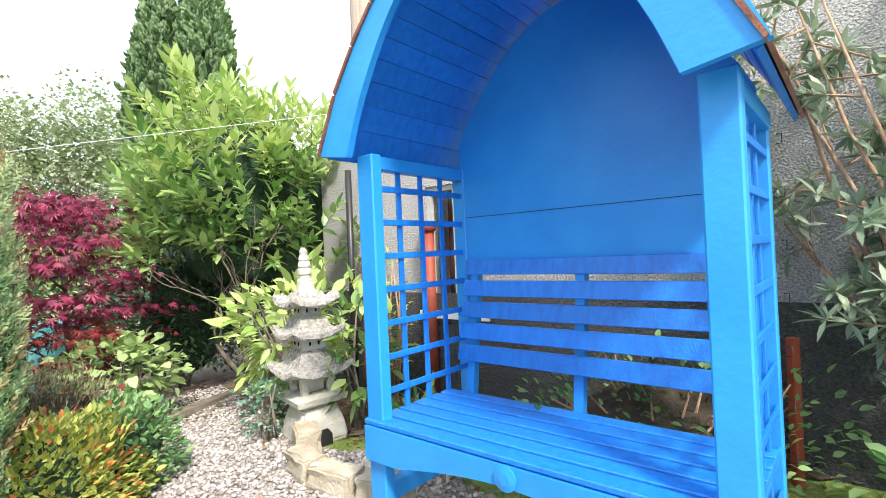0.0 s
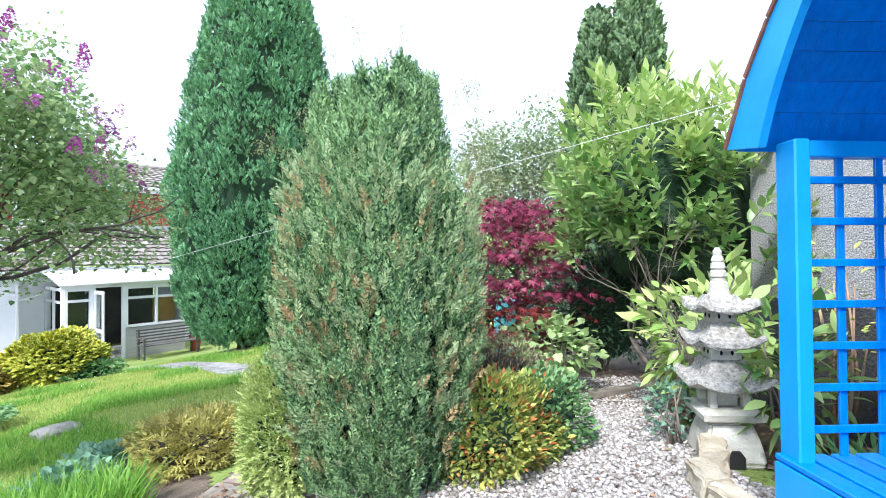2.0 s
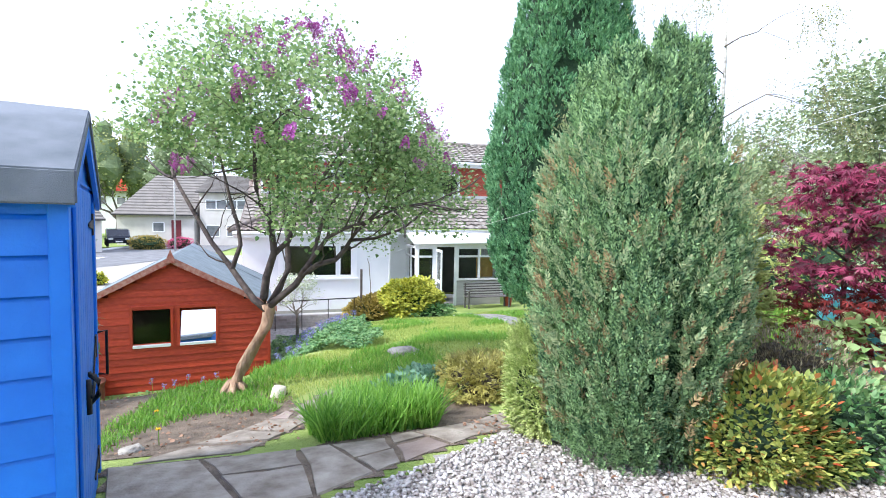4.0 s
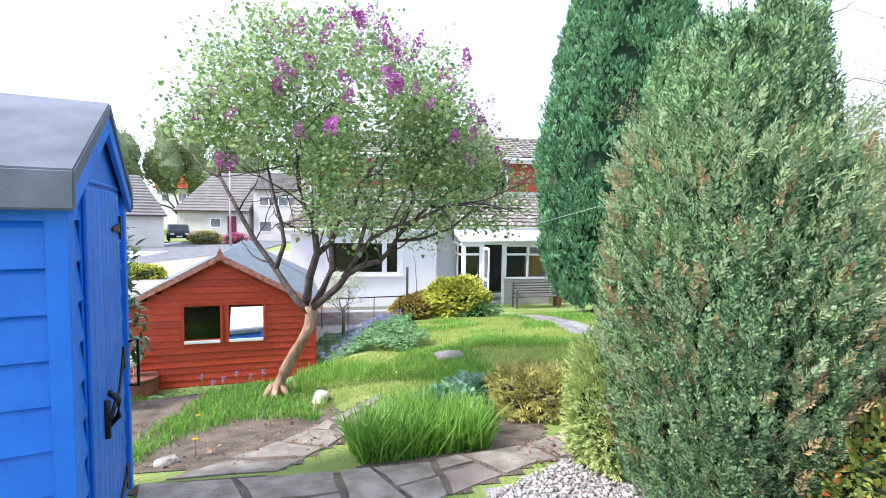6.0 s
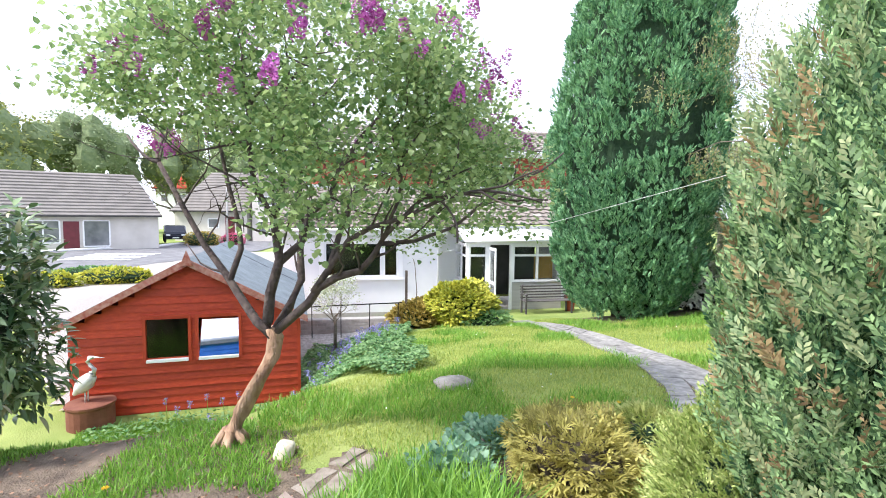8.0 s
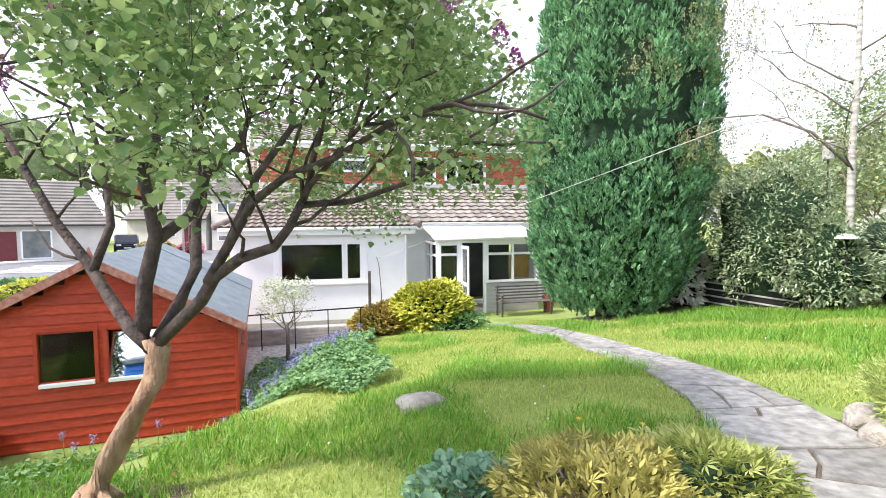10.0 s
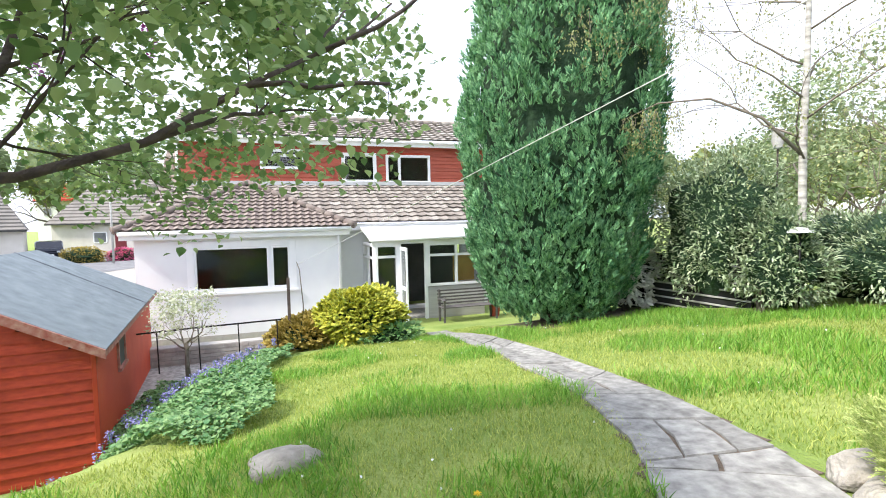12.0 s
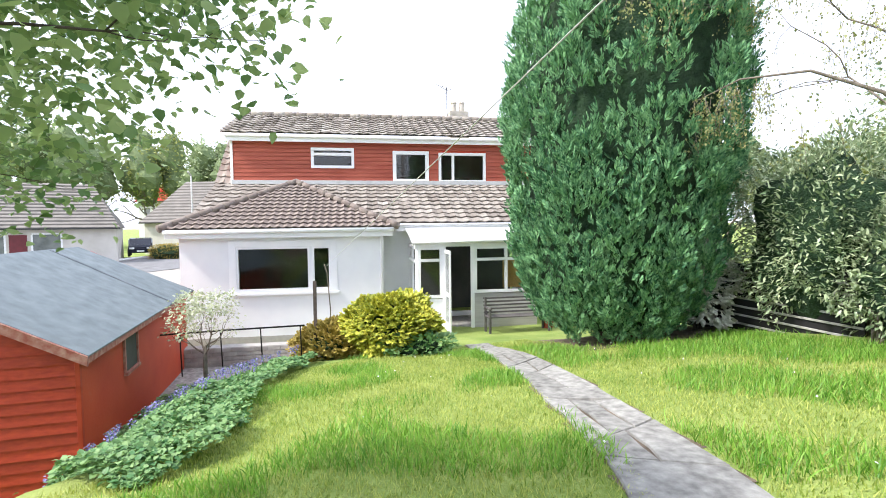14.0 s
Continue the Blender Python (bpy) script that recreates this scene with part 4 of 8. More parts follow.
    for a_, b_, c_, d_ in ((0, 0.09, 0, 2.0), (0.61, 0.7, 0, 2.0), (0.09, 0.61, 0, 0.2), (0.09, 0.61, 1.91, 2.0), (0.09, 0.61, 0.86, 0.95)):
        bx(dm, CX + 0.04 + a_, CX + 0.04 + b_, yh - 0.02, yh + 0.02, CF + 0.03 + c_, CF + 0.03 + d_)
    part("door_frame", dm, M["pvc"], d, "white open door leaf")
    box_part("pane", (CX + 0.13, CX + 0.65, yh - 0.005, yh + 0.005, CF + 0.23, CF + 0.89), M["door_glass"], d, "door glass", 0)
    box_part("pane", (CX + 0.13, CX + 0.65, yh - 0.005, yh + 0.005, CF + 0.98, CF + 1.94), M["door_glass"], d, "door glass", 0)
    # sheet and floor coloured dark as the unlit room behind the conservatory
    box_part("dark_back_sheet", (MX - 1.5, MX - 1.45, 3.9, 7.6, -1.5, 1.0), M["dark_room"], h)
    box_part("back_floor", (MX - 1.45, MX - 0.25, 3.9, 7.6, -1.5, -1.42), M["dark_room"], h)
    box_part("blind", (CX - 0.3, CX - 0.28, 6.5, 7.15, -0.42, 0.3), M["curtain"], c, "ochre blind")
    return h


house = build_house()


# ---- red shed ----
def build_red_shed():
    # local: x to the right along the front, y away into depth, z up
    s = thing("red_shed", "red-brown stained timber shed with grey felt roof and two front windows", "shed", (-9.62, -0.25, 0), 90 + 7)
    W, D, E, A, B = 3.40, 5.4, -0.08, 0.85, -1.95     # width, depth, eave, apex, base
    f = 0.0
    ws = [(-2.34, -1.73, -0.72, -0.05), (-1.58, -0.97, -0.72, -0.06)]
    apex_x = -W / 2

    def top(x):
        return A - (A - E) * abs(x - apex_x) / (W / 2)
    # back sheet of the front gable with openings, then boards
    z = B
    while z < A - 0.02:
        z1 = min(z + 0.125, A)
        half = W / 2 if z1 <= E else (W / 2) * (A - z1) / (A - E)
        x0, x1 = apex_x - half, apex_x + half
        spans = [(x0, x1)]
        for a_, b_, c_, d_ in ws:
            if c_ - 0.03 < (z + z1) / 2 < d_ + 0.03:
                spans = [q for s0, s1 in spans for q in ((s0, min(s1, a_ - 0.03)), (max(s0, b_ + 0.03), s1)) if q[1] - q[0] > 0.03]
        for s0, s1 in spans:
            if s1 - s0 > 0.02:
                part("board", prism(bmesh.new(), [(0.02, z), (-0.012, z), (0.008, z1), (0.02, z1)], lambda p, q, r: (r, p, q), s0, s1), M["red"], s)
        z = z1
    for a_, b_, c_, d_ in ws:
        wd = new("window")
        wd.parent = s
        bm = bmesh.new()
        bx(bm, a_ - 0.045, a_, -0.03, 0.05, c_ - 0.05, d_ + 0.045)
        bx(bm, b_, b_ + 0.045, -0.03, 0.05, c_ - 0.05, d_ + 0.045)
        bx(bm, a_, b_, -0.03, 0.05, d_, d_ + 0.045)
        part("window_frame", bm, M["red_plain"], wd)
        box_part("window_sill", (a_, b_, -0.05, 0.05, c_ - 0.05, c_), M["pvc"], wd, "white worn sill")
    mp = box_part("pane", (ws[1][0] + 0.002, ws[1][1] - 0.002, -0.004, 0.004, 0, ws[1][3] - ws[1][2] + 0.008), MIRROR, s, "glass pane that reflects the sky", 0)
    mp.location, mp.rotation_euler = (0, 0.0, ws[1][2]), (radians(-16), 0, 0)
    box_part("pane", (ws[0][0], ws[0][1], 0.015, 0.022, ws[0][2], ws[0][3]), M["door_glass"], s, "clear glass pane", 0)
    # inside and other walls
    box_part("side_wall", (-0.04, 0.0, 0.021, D, B, E), M["red_dirty"], s, "worn red side wall")
    box_part("side_wall", (-W, -W + 0.04, 0.021, D, B, E), M["red_plain"], s)
    box_part("corner_post", (-0.03, 0.02, -0.02, 0.03, B, E - 0.02), M["red_plain"], s)
    bm = bmesh.new()
    prism(bm, [(-W + 0.04, B), (-0.04, B), (-0.04, E), (apex_x, A - 0.05), (-W + 0.04, E)], lambda p, q, r: (p, r, q), D - 0.05, D)
    part("back_wall", bm, M["red_plain"], s)
    # black floor and backdrop paint the unlit inside of the shed
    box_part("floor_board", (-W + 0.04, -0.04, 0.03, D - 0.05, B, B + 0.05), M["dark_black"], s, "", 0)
    box_part("painted_dark_backdrop", (-W + 0.05, -0.05, 1.6, 1.62, B + 0.05, E), M["dark_black"], s, "", 0)
    sw = new("window")
    sw.parent = s
    bm = bmesh.new()
    bx(bm, 0.0, 0.03, 1.40, 1.44, -0.72, -0.12)
    bx(bm, 0.0, 0.03, 1.96, 2.0, -0.72, -0.12)
    bx(bm, 0.0, 0.03, 1.44, 1.96, -0.16, -0.12)
    bx(bm, 0.0, 0.05, 1.40, 2.0, -0.76, -0.72)
    part("window_frame", bm, M["barge"], sw, "worn side window frame")
    # opaque pane, the dark inside painted straight onto it
    box_part("pane", (0.001, 0.008, 1.44, 1.96, -0.72, -0.16), M["dark_room"], sw, "opaque pane coloured like the dim room behind it", 0)
    # roof
    ov, th = 0.14, 0.03
    sl = (A - E) / (W / 2)
    for sgn in (-1, 1):
        bm = bmesh.new()
        xe = apex_x + sgn * (W / 2 + ov)
        ze = A - sl * (W / 2 + ov)
        ins = sgn * 0.35
        # the far gable is hipped a little, as the felt falls there
        p = [(apex_x, -0.12, A + 0.06), (xe, -0.12, ze + 0.06), (xe, D + 0.1, ze + 0.06), (apex_x, D - 0.6, A + 0.06)]
        lo = [(a_, b_, c_ - th) for a_, b_, c_ in p]
        hi_, lo_ = [bm.verts.new(q) for q in p], [bm.verts.new(q) for q in lo]
        bm.faces.new(hi_)
        bm.faces.new(lo_[::-1])
        for k in range(4):
            bm.faces.new((hi_[k], lo_[k], lo_[(k + 1) % 4], hi_[(k + 1) % 4]))
        bmesh.ops.recalc_face_normals(bm, faces=bm.faces)
        part("roof_felt", bm, M["felt"], s, "grey green mineral felt")
        # felt laps
        bm = bmesh.new()
        for yy in (3.6,):
            q = [(apex_x, yy, A + 0.064), (xe, yy, ze + 0.064), (xe, yy + 0.07, ze + 0.064), (apex_x, yy + 0.07, A + 0.064)]
            a4 = [bm.verts.new(v_) for v_ in q]
            b4 = [bm.verts.new((v_[0], v_[1], v_[2] + 0.006)) for v_ in q]
            bm.faces.new(b4)
            for k in range(4):
                bm.faces.new((a4[k], a4[(k + 1) % 4], b4[(k + 1) % 4], b4[k]))
        part("felt_lap", bm, M["felt_dark"], s, "dark felt lap")
        bm = bmesh.new()
        q = [(apex_x, A + 0.055), (xe, ze + 0.055), (xe, ze - 0.05), (apex_x, A - 0.06)]
        prism(bm, q, lambda p_, q_, r: (p_, r, q_), -0.155, -0.122)
        part("bargeboard", bm, M["barge"], s, "weathered red bargeboard")
        box_part("eave_board", (*sorted((xe - sgn * 0.02, xe)), -0.12, D + 0.1, ze - 0.03, ze + 0.05), M["barge"], s, "weathered eave board")
    bm = bmesh.new()
    prism(bm, [(apex_x - 0.09, A - 0.05), (apex_x + 0.09, A - 0.05), (apex_x + 0.035, A + 0.10), (apex_x, A + 0.19), (apex_x - 0.035, A + 0.10)], lambda p, q, r: (p, r, q), -0.185, -0.157)
    part("finial", bm, M["barge"], s, "pointed red wooden finial")
    return s


MIRROR = pmat("reflecting_glass", (0.75, 0.78, 0.8), (0.78, 0.8, 0.82), 1, 0.03, 0, metal=1.0)
red_shed = build_red_shed()


# ---- blue shed ----
def build_blue_shed():
    # local: x along the door front away from the terrace, y towards the back, z up
    s = thing("blue_shed", "small bright blue timber shed with grey felt roof", "shed", (-1.40, -0.403, 0), 180 + 16.6)
    W, D, B, E, A = 1.40, 1.7, -0.15, 1.773, 2.08

    z = B + 0.1
    while z < E - 0.02:
        z1 = min(z + 0.142, E)
        part("board", prism(bmesh.new(), [(0.02, z), (-0.016, z), (-0.004, z1 - 0.02), (0.006, z1), (0.02, z1)], lambda p, q, r: (p, r, q), 0.03, D), M["blue_shed"], s)
        part("board", prism(bmesh.new(), [(W - 0.02, z), (W + 0.016, z), (W + 0.004, z1 - 0.02), (W - 0.006, z1), (W - 0.02, z1)], lambda p, q, r: (p, r, q), 0.03, D), M["blue_shed"], s)
        z = z1
    # front: frame boards, short boards at each side of the door
    z = B + 0.1
    while z < E:
        z1 = min(z + 0.142, E)
        for x0, x1 in ((0.06, 0.27), (1.14, W - 0.06)):
            part("board", prism(bmesh.new(), [(0.02, z), (-0.012, z), (0.004, z1), (0.02, z1)], lambda p, q, r: (r, p, q), x0, x1), M["blue_shed"], s)
        z = z1
    box_part("corner_post", (-0.025, 0.06, -0.03, 0.03, B, E), M["blue_shed"], s)
    box_part("corner_post", (W - 0.06, W + 0.025, -0.03, 0.03, B, E), M["blue_shed"], s)
    # thin strip added to give the shadow line across the gable
    box_part("gable_rail", (0.0, W, -0.022, -0.0125, E + 0.02, E + 0.035), M["blue_shed"], s)
    bm = bmesh.new()
    prism(bm, [(0.0, E - 0.02), (W, E - 0.02), (W, E), (W / 2, A), (0.0, E)], lambda p, q, r: (p, r, q), -0.012, 0.02)
    part("gable", bm, M["blue_shed"], s)
    box_part("back_wall", (0, W, D, D + 0.02, B, E), M["blue_shed"], s)
    d = new("door")
    d.parent = s
    for k in range(8):
        x0 = 0.28 + k * 0.107
        box_part("door_plank", (x0, x0 + 0.104, -0.028, -0.013, B + 0.06, E), M["blue_shed"], d, "", 0.004)
    box_part("door_ledge", (0.28, 1.13, -0.012, 0.0, B + 0.06, E), M["blue_shed"], d)
    for zz, sag in ((0.28, 0.0), (0.92, 0.16), (1.6, 0.0)):
        bm = bmesh.new()
        prism(bm, [(1.11, zz - 0.025), (1.11, zz + 0.025), (0.86, zz + 0.008 - sag), (0.86, zz - 0.008 - sag)], lambda p, q, r: (p, r, q), -0.036, -0.030)
        bx(bm, 1.112, 1.16, -0.038, -0.030, zz - 0.06, zz + 0.06)
        part("hinge", bm, M["iron"], d, "black strap hinge")
    t = Tubes()
    t.add([(0.52, -0.05, 0.82), (0.74, -0.05, 0.86)], [0.008, 0.008], 6)
    t.add([(0.6, -0.03, 0.76), (0.58, -0.07, 0.81), (0.6, -0.07, 0.87), (0.64, -0.03, 0.9)], [0.012] * 4, 6)
    t.add([(0.53, -0.035, 0.74), (0.53, -0.035, 0.9)], [0.014, 0.014], 6)
    t.make("latch", M["iron"], d, "black iron latch and padlock")
    t = Tubes()
    t.add([(1.36, -0.03, 0.70), (1.36, -0.075, 0.69), (1.36, -0.075, 0.96), (1.36, -0.03, 0.95)], [0.008] * 4, 6)
    t.make("pull_handle", M["iron"], d, "black iron pull handle")
    sl = (A - E) / (W / 2)
    for sgn in (-1, 1):
        ov = 0.08
        xe, ze = W / 2 + sgn * (W / 2 + ov), A - sl * (W / 2 + ov)
        bm = bmesh.new()
        prism(bm, [(W / 2, A + 0.07), (xe, ze + 0.07), (xe + sgn * 0.012, ze - 0.05), (xe - sgn * 0.01, ze - 0.05), (xe - sgn * 0.02, ze + 0.02), (W / 2, A + 0.02)], lambda p, q, r: (p, r, q), -0.06, D + 0.1)
        bmesh.ops.bevel(bm, geom=list(bm.edges), offset=0.006, segments=2, affect="EDGES")
        part("roof_felt", bm, M["felt_dark"], s, "dark grey mineral felt")
        bm = bmesh.new()
        prism(bm, [(W / 2, A + 0.02), (xe - sgn * 0.02, ze + 0.015), (xe - sgn * 0.02, ze - 0.06), (W / 2, A - 0.06)], lambda p, q, r: (p, r, q), -0.052, -0.032)
        part("bargeboard", bm, M["blue_shed"], s, "dark blue bargeboard")
    return s


blue_shed = build_blue_shed()


# ---- arbour ----
def build_arbour():
    s = thing("garden_arbour", "bright blue wooden arbour seat with curved roof and trellis sides", "arbour", (0.11, 2.52, 0.40), -50.3)
    s.matrix_world = pose(0.055, 2.515, 0.412, 0, -0.4, -49)
    W, D, H, w_ = 1.48, 0.72, 1.6, 0.10
    for u in (0, W - w_):
        box_part("front_post", (u, u + w_, 0, 0.06, -0.02, H), M["blue"], s, "", 0.006)
        box_part("back_post", (u, u + w_ * 0.8, D - 0.05, D, -0.02, H), M["blue"], s, "", 0.006)
        a = u + 0.01 if u == 0 else u + 0.03
        box_part("top_rail", (a, a + 0.06, 0.06, D - 0.05, H - 0.06, H), M["blue"], s, "", 0.004)
        box_part("bottom_rail", (a, a + 0.06, 0.06, D - 0.05, 0.06, 0.14), M["blue"], s, "", 0.004)
        x = u + 0.035 if u == 0 else u + 0.05
        for k in range(3):
            v = 0.06 + (D - 0.11) * (k + 1) / 4
            box_part("lattice_slat", (x, x + 0.012, v - 0.015, v + 0.015, 0.1, H - 0.03), M["blue_slat"], s, "", 0.002)
        for k in range(9):
            z = 0.24 + k * 0.152
            box_part("lattice_slat", (x + 0.0125, x + 0.0245, 0.05, D - 0.02, z - 0.014, z + 0.014), M["blue_slat"], s, "", 0.002)
    # seat
    for k in range(6):
        v0 = -0.02 + k * 0.098
        box_part("seat_slat", (0.02 if k else 0.0, W - 0.02, v0, v0 + 0.079, 0.42, 0.442), M["blue_slat"], s, "", 0.004)
    bm = bmesh.new()
    outline = [(0.01, 0.415), (0.01, 0.27)] + [(0.2 + (W - 0.4) * k / 12, 0.27 + 0.07 * math.sin(math.pi * k / 12)) for k in range(13)] + [(W - 0.01, 0.27), (W - 0.01, 0.415)]
    prism(bm, outline, lambda p, q, r: (p, r, q), -0.028, -0.004)
    part("seat_apron", bm, M["blue"], s)
    bm = frustum(bmesh.new(), [(0, 0.03), (0.006, 0.045), (0.014, 0.045), (0.02, 0.02)], 16)
    bmesh.ops.rotate(bm, verts=bm.verts, cent=(0, 0, 0), matrix=Matrix.Rotation(radians(90), 3, "X"))
    bmesh.ops.translate(bm, verts=bm.verts, vec=(W / 2 + 0.0, -0.024, 0.375))
    part("apron_rosette", bm, M["blue"], s, "carved round rosette")
    box_part("seat_bearer", (0.1, W - 0.1, 0.5, 0.56, 0.36, 0.415), M["blue"], s)
    # back
    tilt = 0.09
    for k in range(5):
        z0 = 0.60 + k * 0.108
        v0 = D - 0.14 + 0.0 - 0.09 * (1 - k / 4) + 0.05
        bm = bmesh.new()
        prism(bm, [(v0, z0), (v0 + 0.022, z0), (v0 + 0.022 + 0.02, z0 + 0.078), (v0 + 0.02, z0 + 0.078)], lambda p, q, r: (r, p, q), 0.09, W - 0.09)
        bmesh.ops.bevel(bm, geom=list(bm.edges), offset=0.003, segments=1, affect="EDGES")
        part("back_slat", bm, M["blue_slat"], s)
    for u in (0.12, W / 2 - 0.03, W - 0.17):
        bm = bmesh.new()
        prism(bm, [(D - 0.155, 0.42), (D - 0.115, 0.42), (D - 0.02, 1.08), (D - 0.065, 1.08)], lambda p, q, r: (r, p, q), u, u + 0.045)
        part("back_upright", bm, M["blue"], s)
    # back panel and curved roof
    CX, SP = W / 2, W / 2 + 0.05

    def arch(k, n, off=0.0):
        """The roof's ogee line from the left eave to the right."""
        t = -1 + 2 * k / n
        a = abs(t)
        rise = 0.72 * (math.cos(min(a, 1) * math.pi / 2) ** 0.84)
        flare = 0.0 if a < 0.86 else 0.9 * (a - 0.86) ** 2
        x = CX + t * SP
        return x + off * t * 1.0, H - 0.0 + rise - flare + off * (1 - a * 0.6)
    n = 26
    bm = bmesh.new()
    poly = [(0.05, 1.06), (W - 0.05, 1.06)] + [(min(max(x, 0.05), W - 0.05), z) for x, z in (arch(n - k, n, -0.03) for k in range(1, n))]
    prism(bm, poly, lambda p, q, r: (p, r, q), D - 0.045, D - 0.03)
    part("back_panel", bm, M["blue"], s)
    box_part("panel_seam", (0.06, W - 0.06, D - 0.048, D - 0.045, 1.335, 1.3375), M["dark_black"], s, "dark joint between two back sheets", 0)
    for v0, v1, deep in ((-0.14, -0.11, 0.12),):
        bm = bmesh.new()
        up = [arch(k, 40, 0.035) for k in range(41)]
        lo = [arch(k, 40, 0.035 - deep) for k in range(41)]
        lo = [(x + 0.07 * max(0, 1 - k / 12) - 0.07 * max(0, (k - 28) / 12), max(z, H - 0.035)) for k, (x, z) in enumerate(lo)]
        for k in range(40):
            q = [up[k], up[k + 1], lo[k + 1], lo[k]]
            prism(bm, q, lambda p, q_, r: (p, r, q_), v0, v1)
        bmesh.ops.remove_doubles(bm, verts=bm.verts, dist=0.0008)
        part("front_arch", bm, M["blue"], s, "light blue curved front arch board")
    for k in range(n):
        (x0, z0), (x1, z1) = arch(k, n), arch(k + 1, n)
        L = math.hypot(x1 - x0, z1 - z0)
        nx, nz = -(z1 - z0) / L, (x1 - x0) / L
        g = 0.004
        bm = bmesh.new()
        q = [(x0 + g * 0.5, z0), (x1 - g * 0.5, z1), (x1 + nx * 0.016, z1 + nz * 0.016), (x0 + nx * 0.016, z0 + nz * 0.016 + 0.004)]
        prism(bm, q, lambda p, q_, r: (p, r, q_), -0.11, D + 0.08)
        part("roof_board", bm, M["blue_slat"], s)
    for k in range(0, n, 2):
        (x0, z0), (x1, z1) = arch(k, n), arch(min(k + 2, n), n)
        L = math.hypot(x1 - x0, z1 - z0)
        nx, nz = -(z1 - z0) / L, (x1 - x0) / L
        q = [(x0 + nx * 0.022, z0 + nz * 0.022), (x1 + nx * 0.022, z1 + nz * 0.022), (x1 + nx * 0.034, z1 + nz * 0.034), (x0 + nx * 0.034, z0 + nz * 0.034 + 0.006)]
        part("felt_shingle", prism(bmesh.new(), q, lambda p, q_, r: (p, r, q_), -0.15, D + 0.12), M["brown_felt"], s, "brown felt shingle")
    for k in range(7):
        z = 0.35 + 0.19 * k
        t = Tubes()
        t.add([(W + 0.002, D - 0.035, z), (W + 0.018, D - 0.03, z), (W + 0.018, D - 0.03, z + 0.035), (W + 0.002, D - 0.03, z + 0.035)], [0.0022] * 4, 5)
        t.make("wire_hook", M["iron"], s, "small dark wire hook")
    return s


arbour = build_arbour()


# ---- pagoda lantern ----
def build_pagoda():
    s = thing("stone_pagoda", "weathered cast stone pagoda garden lantern with lichened tiers", "garden ornament", (-0.31, 3.68, 0.36), 30)
    s.matrix_world = pose(-0.31, 3.68, 0.36, 0, -1.5, 30)
    bm = frustum(bmesh.new(), [(0, 0.16), (0.02, 0.17), (0.14, 0.15), (0.25, 0.115)], square=True)
    bmesh.ops.bevel(bm, geom=list(bm.edges), offset=0.018, segments=2, affect="EDGES")
    part("base", bm, M["stone"], s)
    # arch is a black plate on the base, its colour gives the recess shade
    bm = bmesh.new()
    prism(bm, [(-0.045, 0.0), (0.045, 0.0), (0.045, 0.07), (0.02, 0.105), (-0.02, 0.105), (-0.045, 0.07)], lambda p, q, r: (p, r, q), -0.175, -0.16)
    part("base_arch", bm, M["dark_black"], s, "black plate painted as the shade in an arched recess")
    part("plinth_slab", frustum(bmesh.new(), [(0.25, 0.12), (0.27, 0.165), (0.31, 0.175), (0.33, 0.13)], square=True), M["stone"], s)
    for z0, z1, r0, r1, hw, wz in ((0.33, 0.47, 0.105, 0.095, 0.0, 0), (0.60, 0.70, 0.085, 0.08, 0.0, 0), (0.82, 0.91, 0.07, 0.065, 0, 0)):
        if z0 < 0.4:
            bm = bmesh.new()
            for a, b in ((-1, -1), (1, -1), (1, 1), (-1, 1)):
                bx(bm, a * 0.09 - 0.022, a * 0.09 + 0.022, b * 0.09 - 0.022, b * 0.09 + 0.022, z0, z1, 0.004)
            bx(bm, -0.065, 0.065, -0.065, 0.065, z0, z1, 0.01)
        else:
            bm = frustum(bmesh.new(), [(z0, r0), (z1, r1)], square=True)
            bmesh.ops.bevel(bm, geom=list(bm.edges), offset=0.008, segments=1, affect="EDGES")
        part("tier_body", bm, M["stone"], s)
        if z0 > 0.4:
            for sgn in (-1, 1):
                for q in (0, 90):
                    # black oval on solid stone stands for a shaded opening
                    t = bmesh.new()
                    bmesh.ops.create_uvsphere(t, u_segments=8, v_segments=6, radius=1)
                    for v in t.verts:
                        v.co = Vector((sgn * 0.03 + v.co.x * 0.008, -r0 - 0.0 + v.co.y * 0.005, (z0 + z1) / 2 + v.co.z * 0.015))
                    bmesh.ops.rotate(t, verts=t.verts, cent=(0, 0, 0), matrix=Matrix.Rotation(radians(-q), 3, "Z"))
                    part("peep_hole", t, M["dark_black"], s, "black oval painted as the shade in a small opening")
    for z0, r, h in ((0.44, 0.215, 0.17), (0.68, 0.185, 0.15), (0.885, 0.17, 0.10)):
        bm = frustum(bmesh.new(), [(z0, r * 0.93), (z0 + 0.015, r), (z0 + 0.04, r * 0.96), (z0 + h * 0.5, r * 0.62), (z0 + h, r * 0.42)], square=True)
        bmesh.ops.subdivide_edges(bm, edges=list(bm.edges), cuts=5, use_grid_fill=True)
        for v in bm.verts:
            a = abs(abs(math.atan2(v.co.y, v.co.x)) % (math.pi / 2) - math.pi / 4)
            if v.co.z < z0 + 0.05:
                v.co.z += 0.045 * max(0, 1 - a * 3)
            v.co += Vector((0.006, 0.006, 0.009)) * noise.noise(v.co * 30)
        part("tier_roof", bm, M["stone_lichen"], s, "lichen-crusted upturned stone roof")
